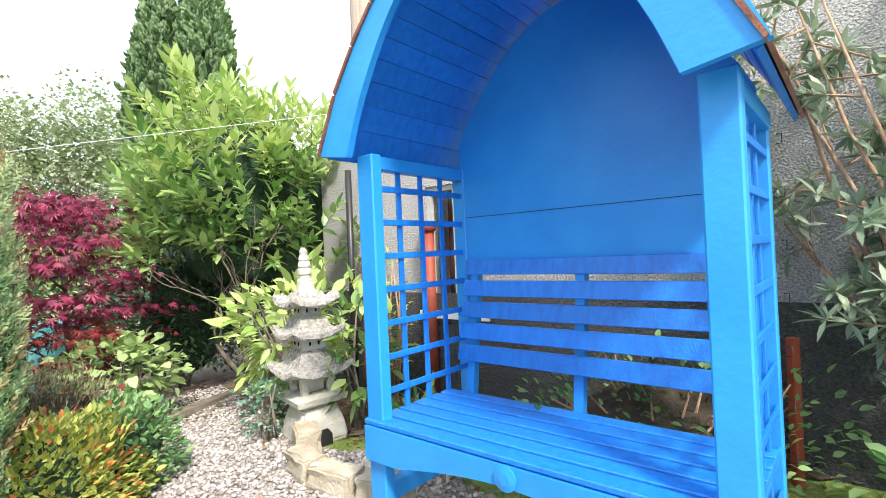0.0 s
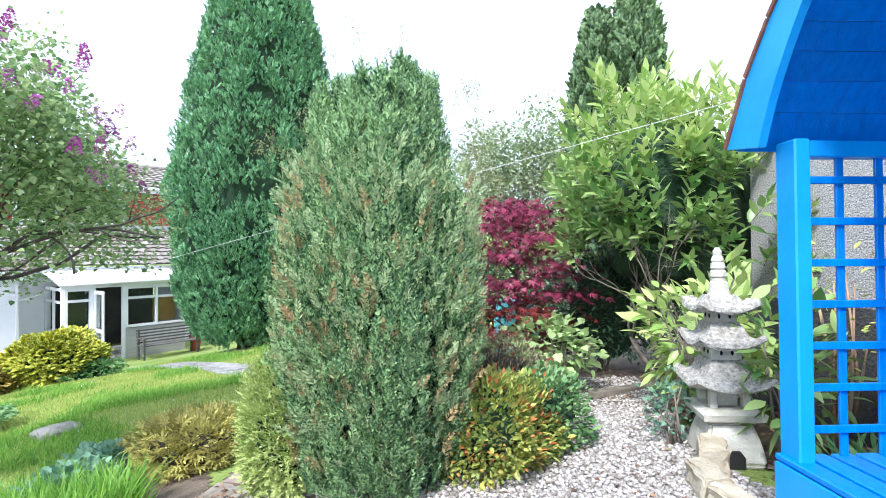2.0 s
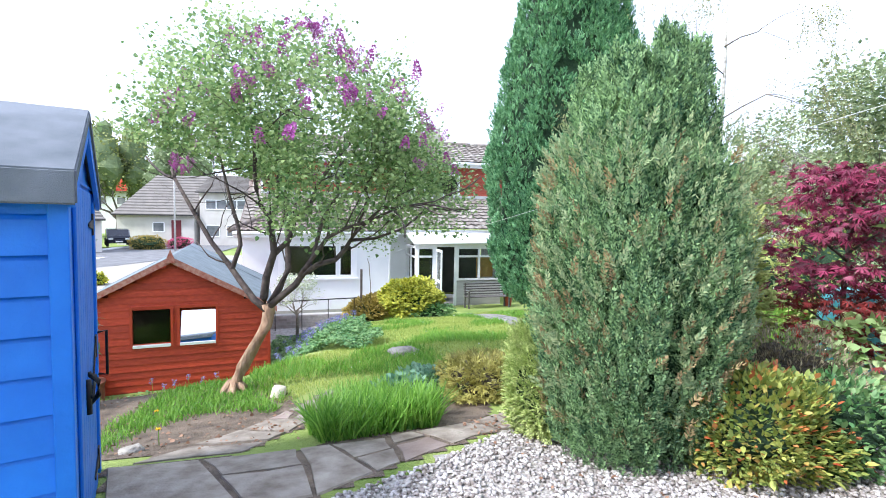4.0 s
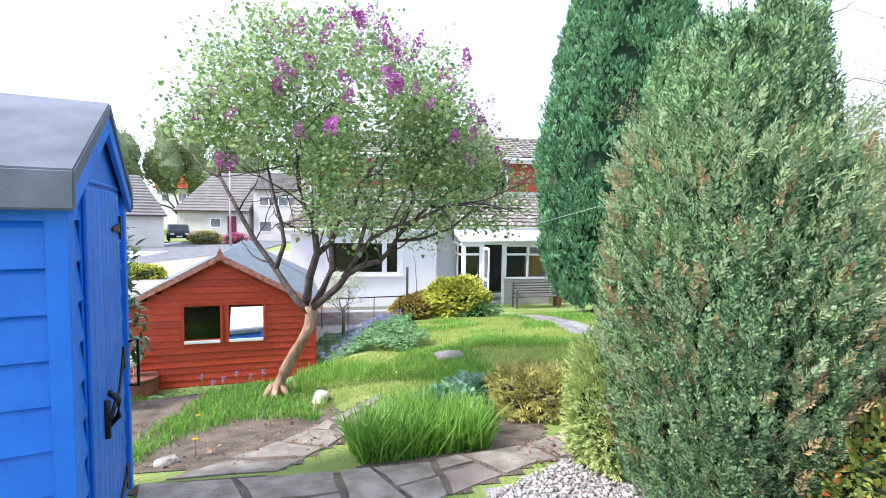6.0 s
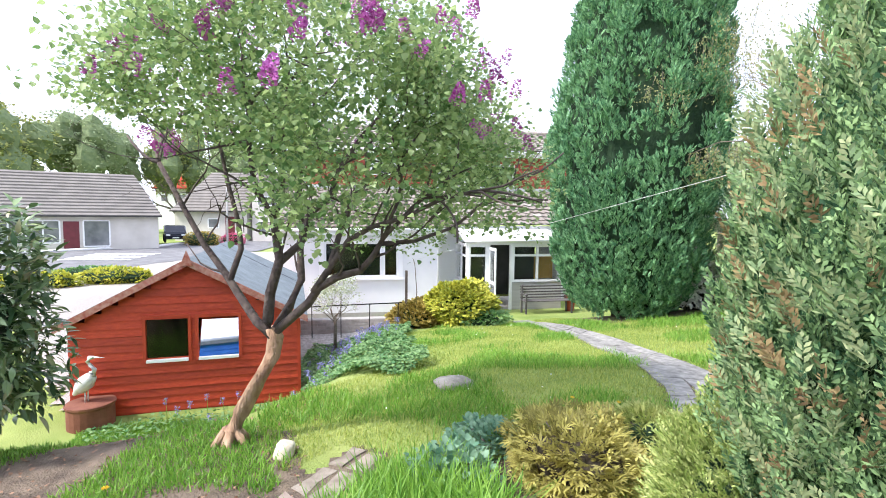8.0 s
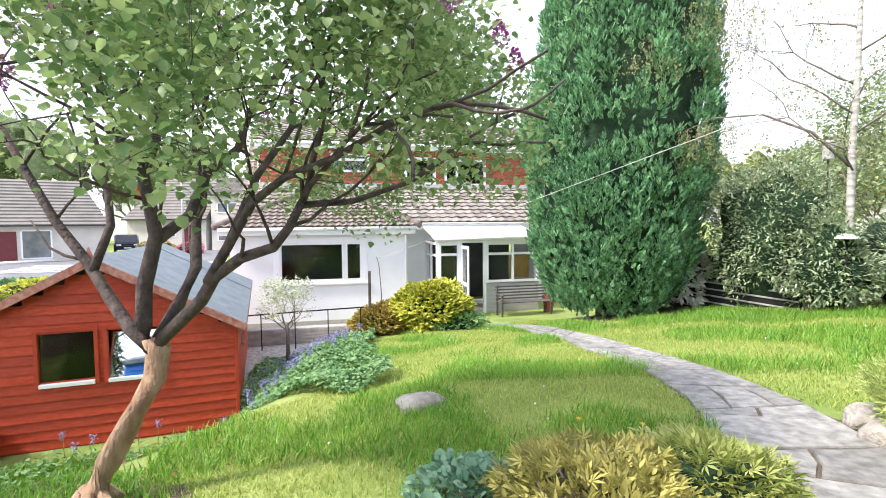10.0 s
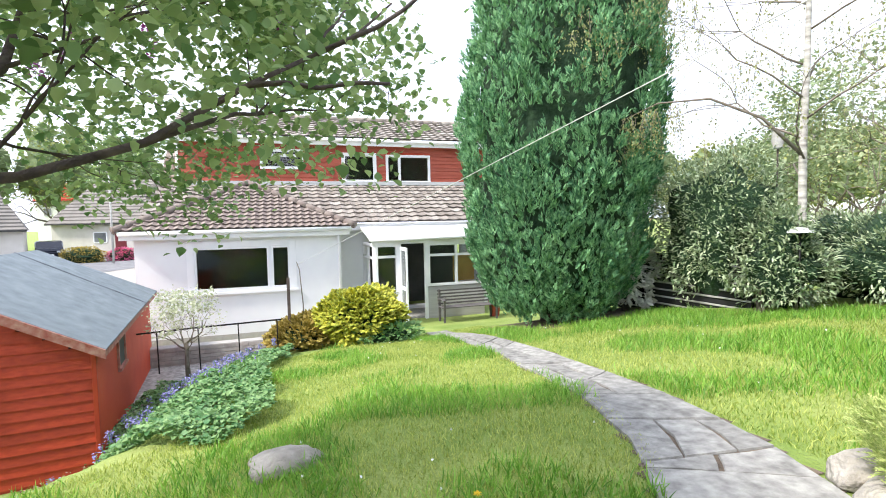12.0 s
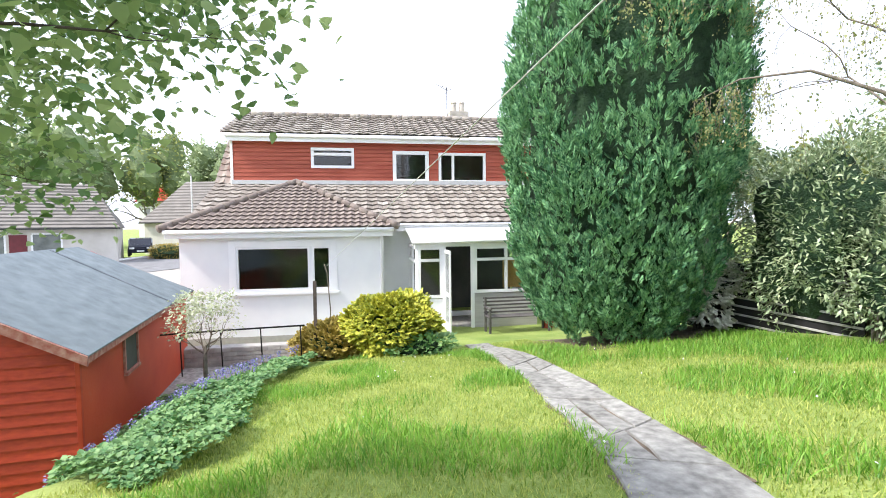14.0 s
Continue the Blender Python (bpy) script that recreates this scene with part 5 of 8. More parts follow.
    bm = frustum(bmesh.new(), [(0.96, 0.075), (1.0, 0.06), (1.06, 0.05), (1.07, 0.042), (1.09, 0.04), (1.10, 0.048), (1.13, 0.044), (1.14, 0.036), (1.15, 0.042), (1.18, 0.038), (1.185, 0.03), (1.195, 0.035), (1.22, 0.03), (1.225, 0.024), (1.25, 0.026), (1.275, 0.012)], 14)
    part("finial", bm, M["stone"], s, "ringed stone finial")
    return s


pagoda = build_pagoda()


# ---- shrubs ----
def grow(tubes, start, d, length, radius, depth, r, tips, spread=0.6, lift=0.15, sides=6, minr=0.006, bounds=None):
    """A branch that bends, forks and thins; its tips are gathered."""
    pts, rad = [Vector(start)], [radius]
    d = Vector(d).normalized()
    n = 4
    for k in range(n):
        d = (d + Vector(r.normal(scale=0.16, size=3)) + Vector((0, 0, lift * 0.3))).normalized()
        pts.append(pts[-1] + d * length / n)
        rad.append(radius * (1 - 0.42 * (k + 1) / n))
    tubes.add(pts, rad, sides if radius > 0.02 else 4)
    if depth <= 2:
        tips += [(p, d) for p in pts[2:]]
    if depth == 0:
        return
    kids = 2 if r.random() < 0.55 else 3
    for k in range(kids):
        nd = (d + Vector(r.normal(scale=spread, size=3)) + Vector((0, 0, lift))).normalized()
        if bounds and not bounds(pts[-1] + nd * length * 0.5):
            nd = (nd - Vector((0, 0, 0.4))).normalized()
            if not bounds(pts[-1] + nd * length * 0.5):
                continue
        grow(tubes, pts[-1], nd, length * r.uniform(0.68, 0.86), rad[-1] * (0.9 if k == 0 else 0.72), depth - 1, r, tips, spread, lift, sides, minr, bounds)


def shrub(name, label, base, centre, radii, leaf, shapes, n, seed, material, stems=9, inner=0.45, dark=True, low=-0.75, stem_mat="bark_grey", up=0.35, smin=0.7, smax=1.25, category="shrub", extra=(), hull_k=0.62, hull_mat="inner", lump=0.2, wild=0.45):
    """A leafy shrub: stems from the base, a heart coloured dark for inner shade, and a lumpy shell of leaves. centre is
    relative to base.
    """
    t = thing(name, label, category, base)
    r = np.random.default_rng(seed)
    tb = Tubes()
    for k in range(stems):
        a = r.uniform(0, 6.28)
        e = Vector((centre[0] + radii[0] * 0.75 * math.cos(a) * r.uniform(0.2, 1), centre[1] + radii[1] * 0.75 * math.sin(a) * r.uniform(0.2, 1), centre[2] + radii[2] * r.uniform(-0.1, 0.8)))
        m_ = e * 0.5 + Vector((0, 0, -0.05)) + Vector(r.normal(scale=0.05, size=3))
        tb.add([(r.normal() * 0.04, r.normal() * 0.04, -0.05), m_, e], [0.016, 0.011, 0.004], 5)
    tb.make("stem", M[stem_mat], t)
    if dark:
        hull("foliage_shade_hull", centre, tuple(q * hull_k for q in radii), M[hull_mat], t, 0.35)
    p, d = ball_points(n, centre, radii, inner, lump=lump, low=low, seed=seed)
    dd = d + np.array((0, 0, up)) + r.normal(scale=wild, size=d.shape)
    scatter("leaves", shapes, p, dd, r.uniform(smin, smax, len(p)), M[material], t)
    for nm, mt, shp, cnt, zmin, inn in extra:
        q, e = ball_points(cnt * 3, centre, tuple(x * 1.03 for x in radii), inn, lump=lump, low=zmin, seed=seed)
        q, e = q[:cnt], e[:cnt]
        scatter(nm, shp, q, e + np.array((0, 0, 0.6)) + r.normal(scale=0.3, size=e.shape), r.uniform(0.7, 1.2, len(q)), M[mt], t)
    return t


LAUREL = [leaf_shape(0.15, 0.058, 0.3, 3, 0.15), leaf_shape(0.13, 0.052, 0.4, 3, 0.25), leaf_shape(0.16, 0.06, 0.2, 3, 0.05)]
laurel = thing("laurel_bush", "large glossy light green cherry laurel bush over dark stems", "shrub", gz(-0.95, 5.3))
hull("foliage_shade_hull", (0, 0.1, 1.7), (0.72, 0.55, 0.8), M["inner"], laurel, 0.35)


def shoots(parent, centre, radii, n, seed, low, split, per=13, length=0.3):
    """Leafy upright shoots: leaves in a spiral round short stems on a lumpy shell."""
    r = np.random.default_rng(seed)
    p, d = ball_points(n, centre, radii, 0.62, lump=0.2, low=low, seed=seed)
    tb = Tubes()
    sets = {False: ([], [], []), True: ([], [], [])}
    for q, e in zip(p, d):
        up = np.array((e[0] * 0.75, e[1] * 0.75, 0.75 + 0.4 * e[2])) + r.normal(scale=0.22, size=3)
        up /= np.linalg.norm(up)
        L = length * r.uniform(0.6, 1.25)
        tb.add([q, q + up * L], [0.004, 0.002], 4)
        s1 = np.cross(up, (0.3, 0.2, 1))
        s1 /= np.linalg.norm(s1)
        s2 = np.cross(up, s1)
        young = q[2] > split + r.normal() * 0.15
        for k in range(per):
            u = (k + 0.5) / per
            a = k * 2.4
            out = s1 * math.cos(a) + s2 * math.sin(a)
            sets[bool(young)][0].append(q + up * L * u)
            sets[bool(young)][1].append(out * (1.0 - 0.55 * u) + up * (0.35 + 0.7 * u))
            sets[bool(young)][2].append(r.uniform(0.65, 1.15))
    tb.make("stem", M["bark_grey"], parent)
    for flag, nm, mt in ((False, "leaves", "laurel_leaf"), (True, "young_leaves", "laurel_young")):
        P_, D_, S_ = sets[flag]
        if P_:
            scatter(nm, LAUREL, P_, D_, S_, M[mt], parent, "" if not flag else "paler young top leaves")


shoots(laurel, (0, 0, 1.62), (1.12, 0.92, 1.05), 430, 21, -0.5, 1.95)
tb = Tubes()
r_ = np.random.default_rng(5)
tips_ = []
for k in range(9):
    a = -2.4 + 3.4 * k / 9
    grow(tb, (0.1 * math.cos(a), 0.1 * math.sin(a), 0), (0.75 * math.cos(a), 0.75 * math.sin(a), 0.9), 0.62, 0.028, 3, r_, tips_, 0.4, 0.25)
tb.make("stem", M["bark_grey"], laurel)
shrub("laurel_bush", "lower young laurel with yellow green leaves behind the stone lantern", gz(-0.5, 4.2), (0, 0, 0.62), (0.5, 0.32, 0.5), 0, LAUREL, 330, 22, "laurel_young", stems=7, inner=0.3, dark=False, up=0.2)
shrub("laurel_bush", "yellow green young laurel shoots beside the red post", gz(0.0, 3.75), (0, 0, 0.55), (0.28, 0.25, 0.5), 0, LAUREL, 120, 23, "laurel_leaf", stems=5, inner=0.3, dark=False, up=0.2)
# leaf colour itself carries the shade below the laurel
shrub("dark_shrub", "deep green evergreen under the laurel, its leaves coloured dark for shade", gz(-1.9, 5.9), (0.1, 0, 0.8), (0.75, 0.6, 0.85), 0, [leaf_shape(0.08, 0.03)], 2600, 24, "laurel_dark", inner=0.7)
knot = shrub("knotweed_shrub", "bright lime green broad-leaved shrub beside the gravel path", gz(-1.95, 4.6), (0, 0, 0.5), (0.48, 0.4, 0.32), 0, [heart_leaf(0.085)], 520, 25, "lime_leaf", stems=12, inner=0.3, dark=False, up=-0.1)
maple = thing("japanese_maple", "purple-red Japanese maple with leaves in layered tiers", "tree", gz(-2.45, 4.9))
r_ = np.random.default_rng(26)
tb, P_ = Tubes(), []
tiers = []
for k in range(26):
    z = 0.45 + 1.5 * (k / 25) ** 0.9
    a = k * 2.4
    reach = 0.5 * math.sin(math.pi * min(max((z - 0.1) / 2.1, 0), 1)) * r_.uniform(0.55, 1.1)
    e = Vector((reach * math.cos(a), reach * math.sin(a), z + 0.05))
    tb.add([(0, 0, z - 0.18), e * 0.6 + Vector((0, 0, z * 0.4 - 0.06)), e], [0.012, 0.008, 0.004], 5)
    tiers.append((e, 0.14 + 0.09 * r_.random()))
for e, s_ in tiers:
    m_ = 125
    low = e.z < 0.95
    q = r_.normal(size=(m_, 3)) * (s_, s_, 0.035) + np.array(e)
    P_.append((low, q))
for flag, nm, mt, lb in ((False, "leaves", "maple_leaf", ""), (True, "lower_leaves", "maple_low", "redder lower maple leaves")):
    q = np.concatenate([b for a, b in P_ if a == flag])
    out = q * (1, 1, 0)
    scatter(nm, [hand_leaf(0.075), hand_leaf(0.06, 7)], q, out + r_.normal(scale=0.35, size=q.shape) - np.array((0, 0, 0.35)), r_.uniform(0.7, 1.25, len(q)), M[mt], maple, lb)
stem_ = Tubes()
stem_.add([(0, 0, -0.05), (0.03, 0, 0.4), (-0.02, 0.02, 0.9), (0.02, 0, 1.7)], [0.035, 0.028, 0.02, 0.008], 8)
stem_.make("trunk", M["bark_dark"], maple)
tb.make("branch_network", M["bark_dark"], maple)
JX, JY = -2.0, 2.45


def build_juniper():
    """Many upright columns of feathery sprays round a heart painted dark for shade, each with its own pointed top."""
    t = thing("juniper", "broad upright blue-green conifer with browned sprays by the gravel", "tree", gz(JX, JY, -0.02))
    r = np.random.default_rng(31)
    tb = Tubes()
    for k in range(7):
        a = k * 0.9
        tb.add([(0.05 * math.cos(a), 0.05 * math.sin(a), -0.1), (0.16 * math.cos(a), 0.16 * math.sin(a), 0.5), (0.25 * math.cos(a), 0.25 * math.sin(a), 1.9)], [0.03, 0.022, 0.008], 6)
    tb.make("stem", M["bark_dark"], t)
    # dark core painted as the shade between the columns
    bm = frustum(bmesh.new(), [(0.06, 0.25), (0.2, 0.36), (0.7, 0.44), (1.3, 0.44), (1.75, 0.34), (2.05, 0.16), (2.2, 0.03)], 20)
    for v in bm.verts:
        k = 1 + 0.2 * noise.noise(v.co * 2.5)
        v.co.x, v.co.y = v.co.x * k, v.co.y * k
    part("crown_shade_hull", bm, M["inner"], t)
    cols = []
    for k in range(23):
        cols.append((6.283 * k / 23 + r.uniform(-0.08, 0.08), r.uniform(0.4, 0.54), r.uniform(2.08, 2.48), 0.02))
    for k in range(14):
        cols.append((k * 2.4, r.uniform(0.12, 0.42), r.uniform(2.2, 2.58), 0.9))
    for k in range(15):
        cols.append((6.283 * k / 15 + r.uniform(-0.15, 0.15), r.uniform(0.5, 0.56), r.uniform(0.7, 1.5), 0.02))
    P, D = [], []
    for a, R0, top, z0 in cols:
        m = int(600 * (top - z0) / 2) + 160
        z = z0 + (top - z0) * r.uniform(0, 1, m) ** 0.85
        u = (z - z0) / (top - z0)
        ax = R0 * (0.74 + 0.26 * np.sin(np.pi * np.clip(z / 1.9, 0, 1))) * (1 - 0.1 * np.clip((z - 1.5) / 0.9, 0, 1))
        cr = r.uniform(0.08, 0.115) * np.clip((1 - u) * 2.6, 0.06, 1) ** 0.7 * (1 + 0.22 * np.sin(z * 17 + a * 5))
        b = r.uniform(0, 6.28, m)
        keep = (np.cos(b) > -0.35) | (z > 1.75)
        z, ax, cr, b, u = z[keep], ax[keep], cr[keep], b[keep], u[keep]
        lx, ly = ax + cr * np.cos(b), cr * np.sin(b)
        P.append(np.stack([lx * math.cos(a) - ly * math.sin(a), lx * math.sin(a) + ly * math.cos(a), z], 1))
        D.append(np.stack([0.6 * np.cos(b + a) * (1 - 0.6 * u), 0.6 * np.sin(b + a) * (1 - 0.6 * u), np.full(len(z), 1.0)], 1) + r.normal(scale=0.11, size=(len(z), 3)))
    P, D = np.concatenate(P), np.concatenate(D)
    scatter("crown", [plume(0.118, 15, k) for k in range(4)], P, D, r.uniform(0.65, 1.2, len(P)), M["juniper"], t, rolls=r.uniform(0, 6.28, len(P)))
    return t


ju = build_juniper()


def sprays_on(parent, n, zr, rr, seed, material, name, label, size, az=None, cx=(0, 0)):
    r = np.random.default_rng(seed)
    z = r.uniform(*zr, n)
    a = r.uniform(0, 6.28, n) if az is None else r.uniform(*az, n)
    rad = np.interp(z, rr[0], rr[1]) * r.uniform(0.96, 1.04, n)
    p = np.stack([cx[0] + rad * np.cos(a), cx[1] + rad * np.sin(a), z], 1)
    d = np.stack([0.6 * np.cos(a), 0.6 * np.sin(a), np.ones(n)], 1) + r.normal(scale=0.25, size=(n, 3))
    return scatter(name, [plume(size, 15, k) for k in range(3)], p, d, r.uniform(0.7, 1.2, n), M[material], parent, label, rolls=r.uniform(0, 6.28, n))


PR = ((0.0, 0.3, 0.8, 1.2, 1.8, 2.1), (0.42, 0.53, 0.60, 0.61, 0.56, 0.42))
sprays_on(ju, 1300, (0.3, 2.0), PR, 35, "juniper_tip", "pale_sprays", "pale grey-green tips", 0.11)
sprays_on(ju, 360, (0.2, 1.9), PR, 36, "juniper_brown", "brown_sprays", "dead brown sprays", 0.12)
golden = shrub("golden_conifer", "low golden yellow-green conifer at the foot of the tall one", gz(-2.42, 2.08), (0, 0, 0.38), (0.25, 0.27, 0.5), 0, [plume(0.09, 13, 3)], 5200, 37, "golden_conifer", stems=4, inner=0.75, up=0.6, hull_k=0.7)
AZ = [leaf_shape(0.05, 0.024, 0.2, 2), leaf_shape(0.038, 0.02, 0.2, 2)]
azalea = shrub("azalea_bush", "yellow-green azalea bush with orange young leaves at the gravel edge", gz(-1.55, 2.85), (0, 0, 0.28), (0.5, 0.42, 0.36), 0, AZ, 7500, 41, "azalea_leaf", inner=0.55, up=0.7, extra=(("young_foliage", "azalea_tip", AZ, 420, -0.3, 0.95),))
shrub("green_shrub", "small glossy green shrub beside the azalea", gz(-1.35, 3.3), (0, 0, 0.22), (0.33, 0.35, 0.32), 0, AZ, 2200, 42, "cover_leaf", inner=0.5, up=0.4)
shrub("heather_bush", "dry brown heather shrub behind the azalea", gz(-1.95, 3.65), (0, 0, 0.32), (0.5, 0.5, 0.42), 0, [small_leaf(0.04, 0.25)], 5200, 43, "heather", inner=0.5, up=0.9, hull_mat="inner_brown")
shrub("spirea_bush", "light green feathery shrub behind the conifer", gz(-2.95, 3.7), (0, 0, 0.95), (0.6, 0.6, 0.95), 0, [spray(0.09, 7, 5, 0.7, 0.25)], 3600, 44, "spirea_green", inner=0.7, up=0.2)
spirea = shrub("spirea_bush", "low golden-brown spirea beside the paving", gz(-4.0, 2.2), (0, 0, 0.15), (0.58, 0.45, 0.25), 0, [hand_leaf(0.075, 5), leaf_shape(0.05, 0.02)], 2800, 45, "spirea_leaf", inner=0.5, up=0.3, hull_mat="inner_brown")
shrub("spirea_bush", "low yellow-green spirea at the lawn edge", gz(-4.2, 2.95), (0, 0, 0.12), (0.42, 0.36, 0.2), 0, [hand_leaf(0.075, 5), leaf_shape(0.05, 0.02)], 1700, 46, "spirea_green", inner=0.5, up=0.3)
shrub("columbine_plant", "blue-green columbine clump at the lawn edge", gz(-4.65, 1.78), (0, 0, 0.08), (0.32, 0.3, 0.1), 0, [heart_leaf(0.05)], 1100, 47, "columbine", dark=False, inner=0.3, category="plant")
shrub("columbine_plant", "blue-green columbine clump at the lawn edge", gz(-3.9, 1.35), (0, 0, 0.14), (0.35, 0.28, 0.16), 0, [heart_leaf(0.05)], 800, 48, "columbine", dark=False, inner=0.3, category="plant")
golden2 = shrub("golden_conifer", "small golden shrub beside the rockery stones", gz(-4.2, 4.75), (0, 0, 0.3), (0.45, 0.4, 0.4), 0, [plume(0.08, 13, 3)], 4600, 49, "golden_conifer", inner=0.7, up=0.5)


# ---- lilac tree ----
def build_lilac():
    fx, fy, fz = -5.40, -0.36, ground_z(-5.4, -0.36)
    t = thing("lilac_tree", "old lilac tree with tan leaning trunk and purple flower heads", "tree", (fx, fy, fz))
    r = np.random.default_rng(8)
    O = Vector((fx, fy, fz))
    fork = Vector((-5.38, 0.0, 0.6)) - O
    tb = Tubes()
    tb.add([(0.0, -0.05, -0.1), (0.0, 0.0, 0.08), (0.01, 0.09, 0.28), (0.0, 0.22, 0.52), (0.0, 0.36, 0.78), (0.01, 0.39, 0.95), fork + Vector((0, 0, 0.05))], [0.12, 0.085, 0.07, 0.064, 0.066, 0.07, 0.06], 12)
    for k in range(6):
        a = k * 1.05
        tb.add([(0.05 * math.cos(a), 0.05 * math.sin(a), 0.12), (0.16 * math.cos(a), 0.16 * math.sin(a), 0.0), (0.3 * math.cos(a), 0.3 * math.sin(a), -0.07)], [0.04, 0.03, 0.01], 6)
    tk = tb.make("trunk", M["bark"], t, "tan peeling lilac trunk")
    tips = []
    lb = Tubes()
    C = Vector((-5.1, 0.5, 1.75)) - O

    def ok(p):
        q = p - C
        return p.x + p.y < 3.0 and (q.x / 1.75) ** 2 + (q.y / 2.0) ** 2 + (max(q.z, 0) / 2.2) ** 2 < 1 and q.z > (-0.15 if q.y < 0 else -0.15 - 0.2 * q.y)
    limbs = [
        (0.044, 0.02, [(0.02, 0.36, 0.58), (-0.05, 0.22, 0.69), (-0.16, 0.07, 0.88), (-0.27, -0.09, 1.1), (-0.34, -0.28, 1.35), (-0.42, -0.48, 1.7), (-0.5, -0.7, 2.1)]),
        (0.03, 0.01, [(-0.23, -0.04, 1.03), (-0.29, 0.05, 1.32), (-0.37, 0.01, 1.56), (-0.48, -0.1, 1.93), (-0.58, -0.2, 2.35), (-0.69, -0.3, 2.79)]),
        (0.052, 0.014, [(0.02, 0.36, 0.58), (0.09, 0.34, 0.73), (0.14, 0.37, 0.97), (0.2, 0.46, 1.26), (0.23, 0.44, 1.46), (0.27, 0.42, 1.63), (0.29, 0.33, 1.78), (0.37, 0.29, 1.96), (0.45, 0.28, 2.2), (0.5, 0.29, 2.42)]),
        (0.026, 0.01, [(0.26, 0.43, 1.6), (0.23, 0.49, 1.79), (0.22, 0.51, 2.1), (0.14, 0.49, 2.37), (0.08, 0.52, 2.71)]),
        (0.036, 0.012, [(0.19, 0.46, 1.24), (0.08, 0.61, 1.38), (-0.02, 0.68, 1.63), (-0.08, 0.86, 1.8), (-0.13, 0.93, 2.04), (-0.14, 1.14, 2.35), (-0.19, 1.37, 2.63), (-0.27, 1.51, 2.99)]),
        (0.044, 0.012, [(0.02, 0.38, 0.6), (0.03, 0.51, 0.83), (-0.01, 0.61, 1.06), (-0.13, 0.59, 1.32), (-0.25, 0.6, 1.53), (-0.39, 0.54, 1.84), (-0.49, 0.61, 2.25), (-0.61, 0.68, 2.72)]),
        (0.042, 0.02, [(0.02, 0.38, 0.6), (0.23, 0.69, 0.89), (0.3, 0.78, 1.03), (0.45, 0.94, 1.14), (0.55, 1.12, 1.2), (0.62, 1.21, 1.31), (0.69, 1.28, 1.44)]),
        (0.03, 0.009, [(0.29, 0.74, 1.0), (0.43, 0.89, 1.23), (0.57, 1.03, 1.44), (0.76, 1.2, 1.55), (0.93, 1.44, 1.63), (1.1, 1.66, 1.75), (1.25, 1.83, 1.8)]),
        (0.019, 0.007, [(0.68, 1.27, 1.42), (0.66, 1.53, 1.44), (0.64, 1.85, 1.55), (0.51, 2.15, 1.78), (0.47, 2.39, 1.92)]),
        (0.026, 0.009, [(0.42, 0.88, 1.22), (0.07, 0.99, 1.62), (-0.1, 1.19, 1.95), (-0.33, 1.18, 2.28), (-0.35, 1.54, 2.67), (-0.38, 1.88, 3.02)])]
    for r0, r1, pts in limbs:
        pts = [Vector(p) - Vector((0, 0, fz)) for p in pts]
        lb.add(pts, [r0 + (r1 - r0) * k / (len(pts) - 1) for k in range(len(pts))], 9)
        way = (pts[-1] - pts[-2]).normalized()
        for _ in range(2 if pts[-1].z > 1.7 else 0):
            grow(lb, pts[-1], way + Vector(r.normal(scale=0.3, size=3)), 0.55, r1, 3, r, tips, 0.45, 0.1, 6, bounds=ok)
        for k in range(2, len(pts)):
            for _ in range(1):
                if pts[k].z < 1.42:
                    continue
                out = Vector((pts[k].x - 0.1, pts[k].y - 0.6, 0.0))
                d = out.normalized() * 0.8 + Vector(r.normal(scale=0.5, size=3)) + Vector((0, 0, 0.6))
                grow(lb, pts[k], d, 0.5, 0.011, 3, r, tips, 0.5, 0.08, 5, bounds=ok)
    lb.make("branch_network", M["bark_dark"], t, "dark twisting lilac limbs")
    # leaves near the twigs and in the shell of the crown
    tp = np.array([tuple(p) for p, _ in tips])
    n1 = 29000
    idx = r.integers(0, len(tp), n1)
    p1 = tp[idx] + r.normal(scale=0.12, size=(n1, 3))
    p2, d2 = ball_points(12500, tuple(C + Vector((0, 0, 0.05))), (1.55, 1.78, 1.88), 0.6, 0.12, 1.9, low=-0.2, seed=9)
    p = np.concatenate([p1, p2])
    p = p[~((p[:, 1] < C.y - 0.5) & (p[:, 2] < C.z + 0.35 + 0.25 * (C.y - p[:, 1] - 0.5)))]
    p = p[~((p[:, 0] > 1.55) & (p[:, 2] < 3.0))]
    p = p[p[:, 0] + p[:, 1] < 3.15]
    d = r.normal(size=(len(p), 3)) + np.array((0, 0, -0.25))
    scatter("leaves", [heart_leaf(0.056), heart_leaf(0.048), heart_leaf(0.04)], p, d, r.uniform(0.6, 1.08, len(p)), M["lilac_leaf"], t)
    p3, d3 = ball_points(260, tuple(C + Vector((0, 0, 0.12))), (1.5, 1.75, 1.85), 0.9, 0.12, 1.5, low=0.15, seed=10)
    keep = r.permutation(len(p3))[:170]
    for k in keep:
        V, F = [], []
        m_ = 90
        u = r.uniform(0, 1, m_)
        a = r.uniform(0, 6.28, m_)
        rad = 0.035 * (1 - u * 0.8)
        pp = np.stack([rad * np.cos(a), rad * np.sin(a), u * 0.13], 1)
        dd = np.stack([np.cos(a), np.sin(a), np.full(m_, 0.4)], 1)
        ob = scatter("flower_head", [small_leaf(0.022, 0.9)], pp, dd, np.ones(m_), M["lilac_flower"], t, "purple lilac flower head")
        ob.location = p3[k]
        ob.rotation_euler = (r.normal() * 0.4, r.normal() * 0.4, 0)
    return t


lilac = build_lilac()


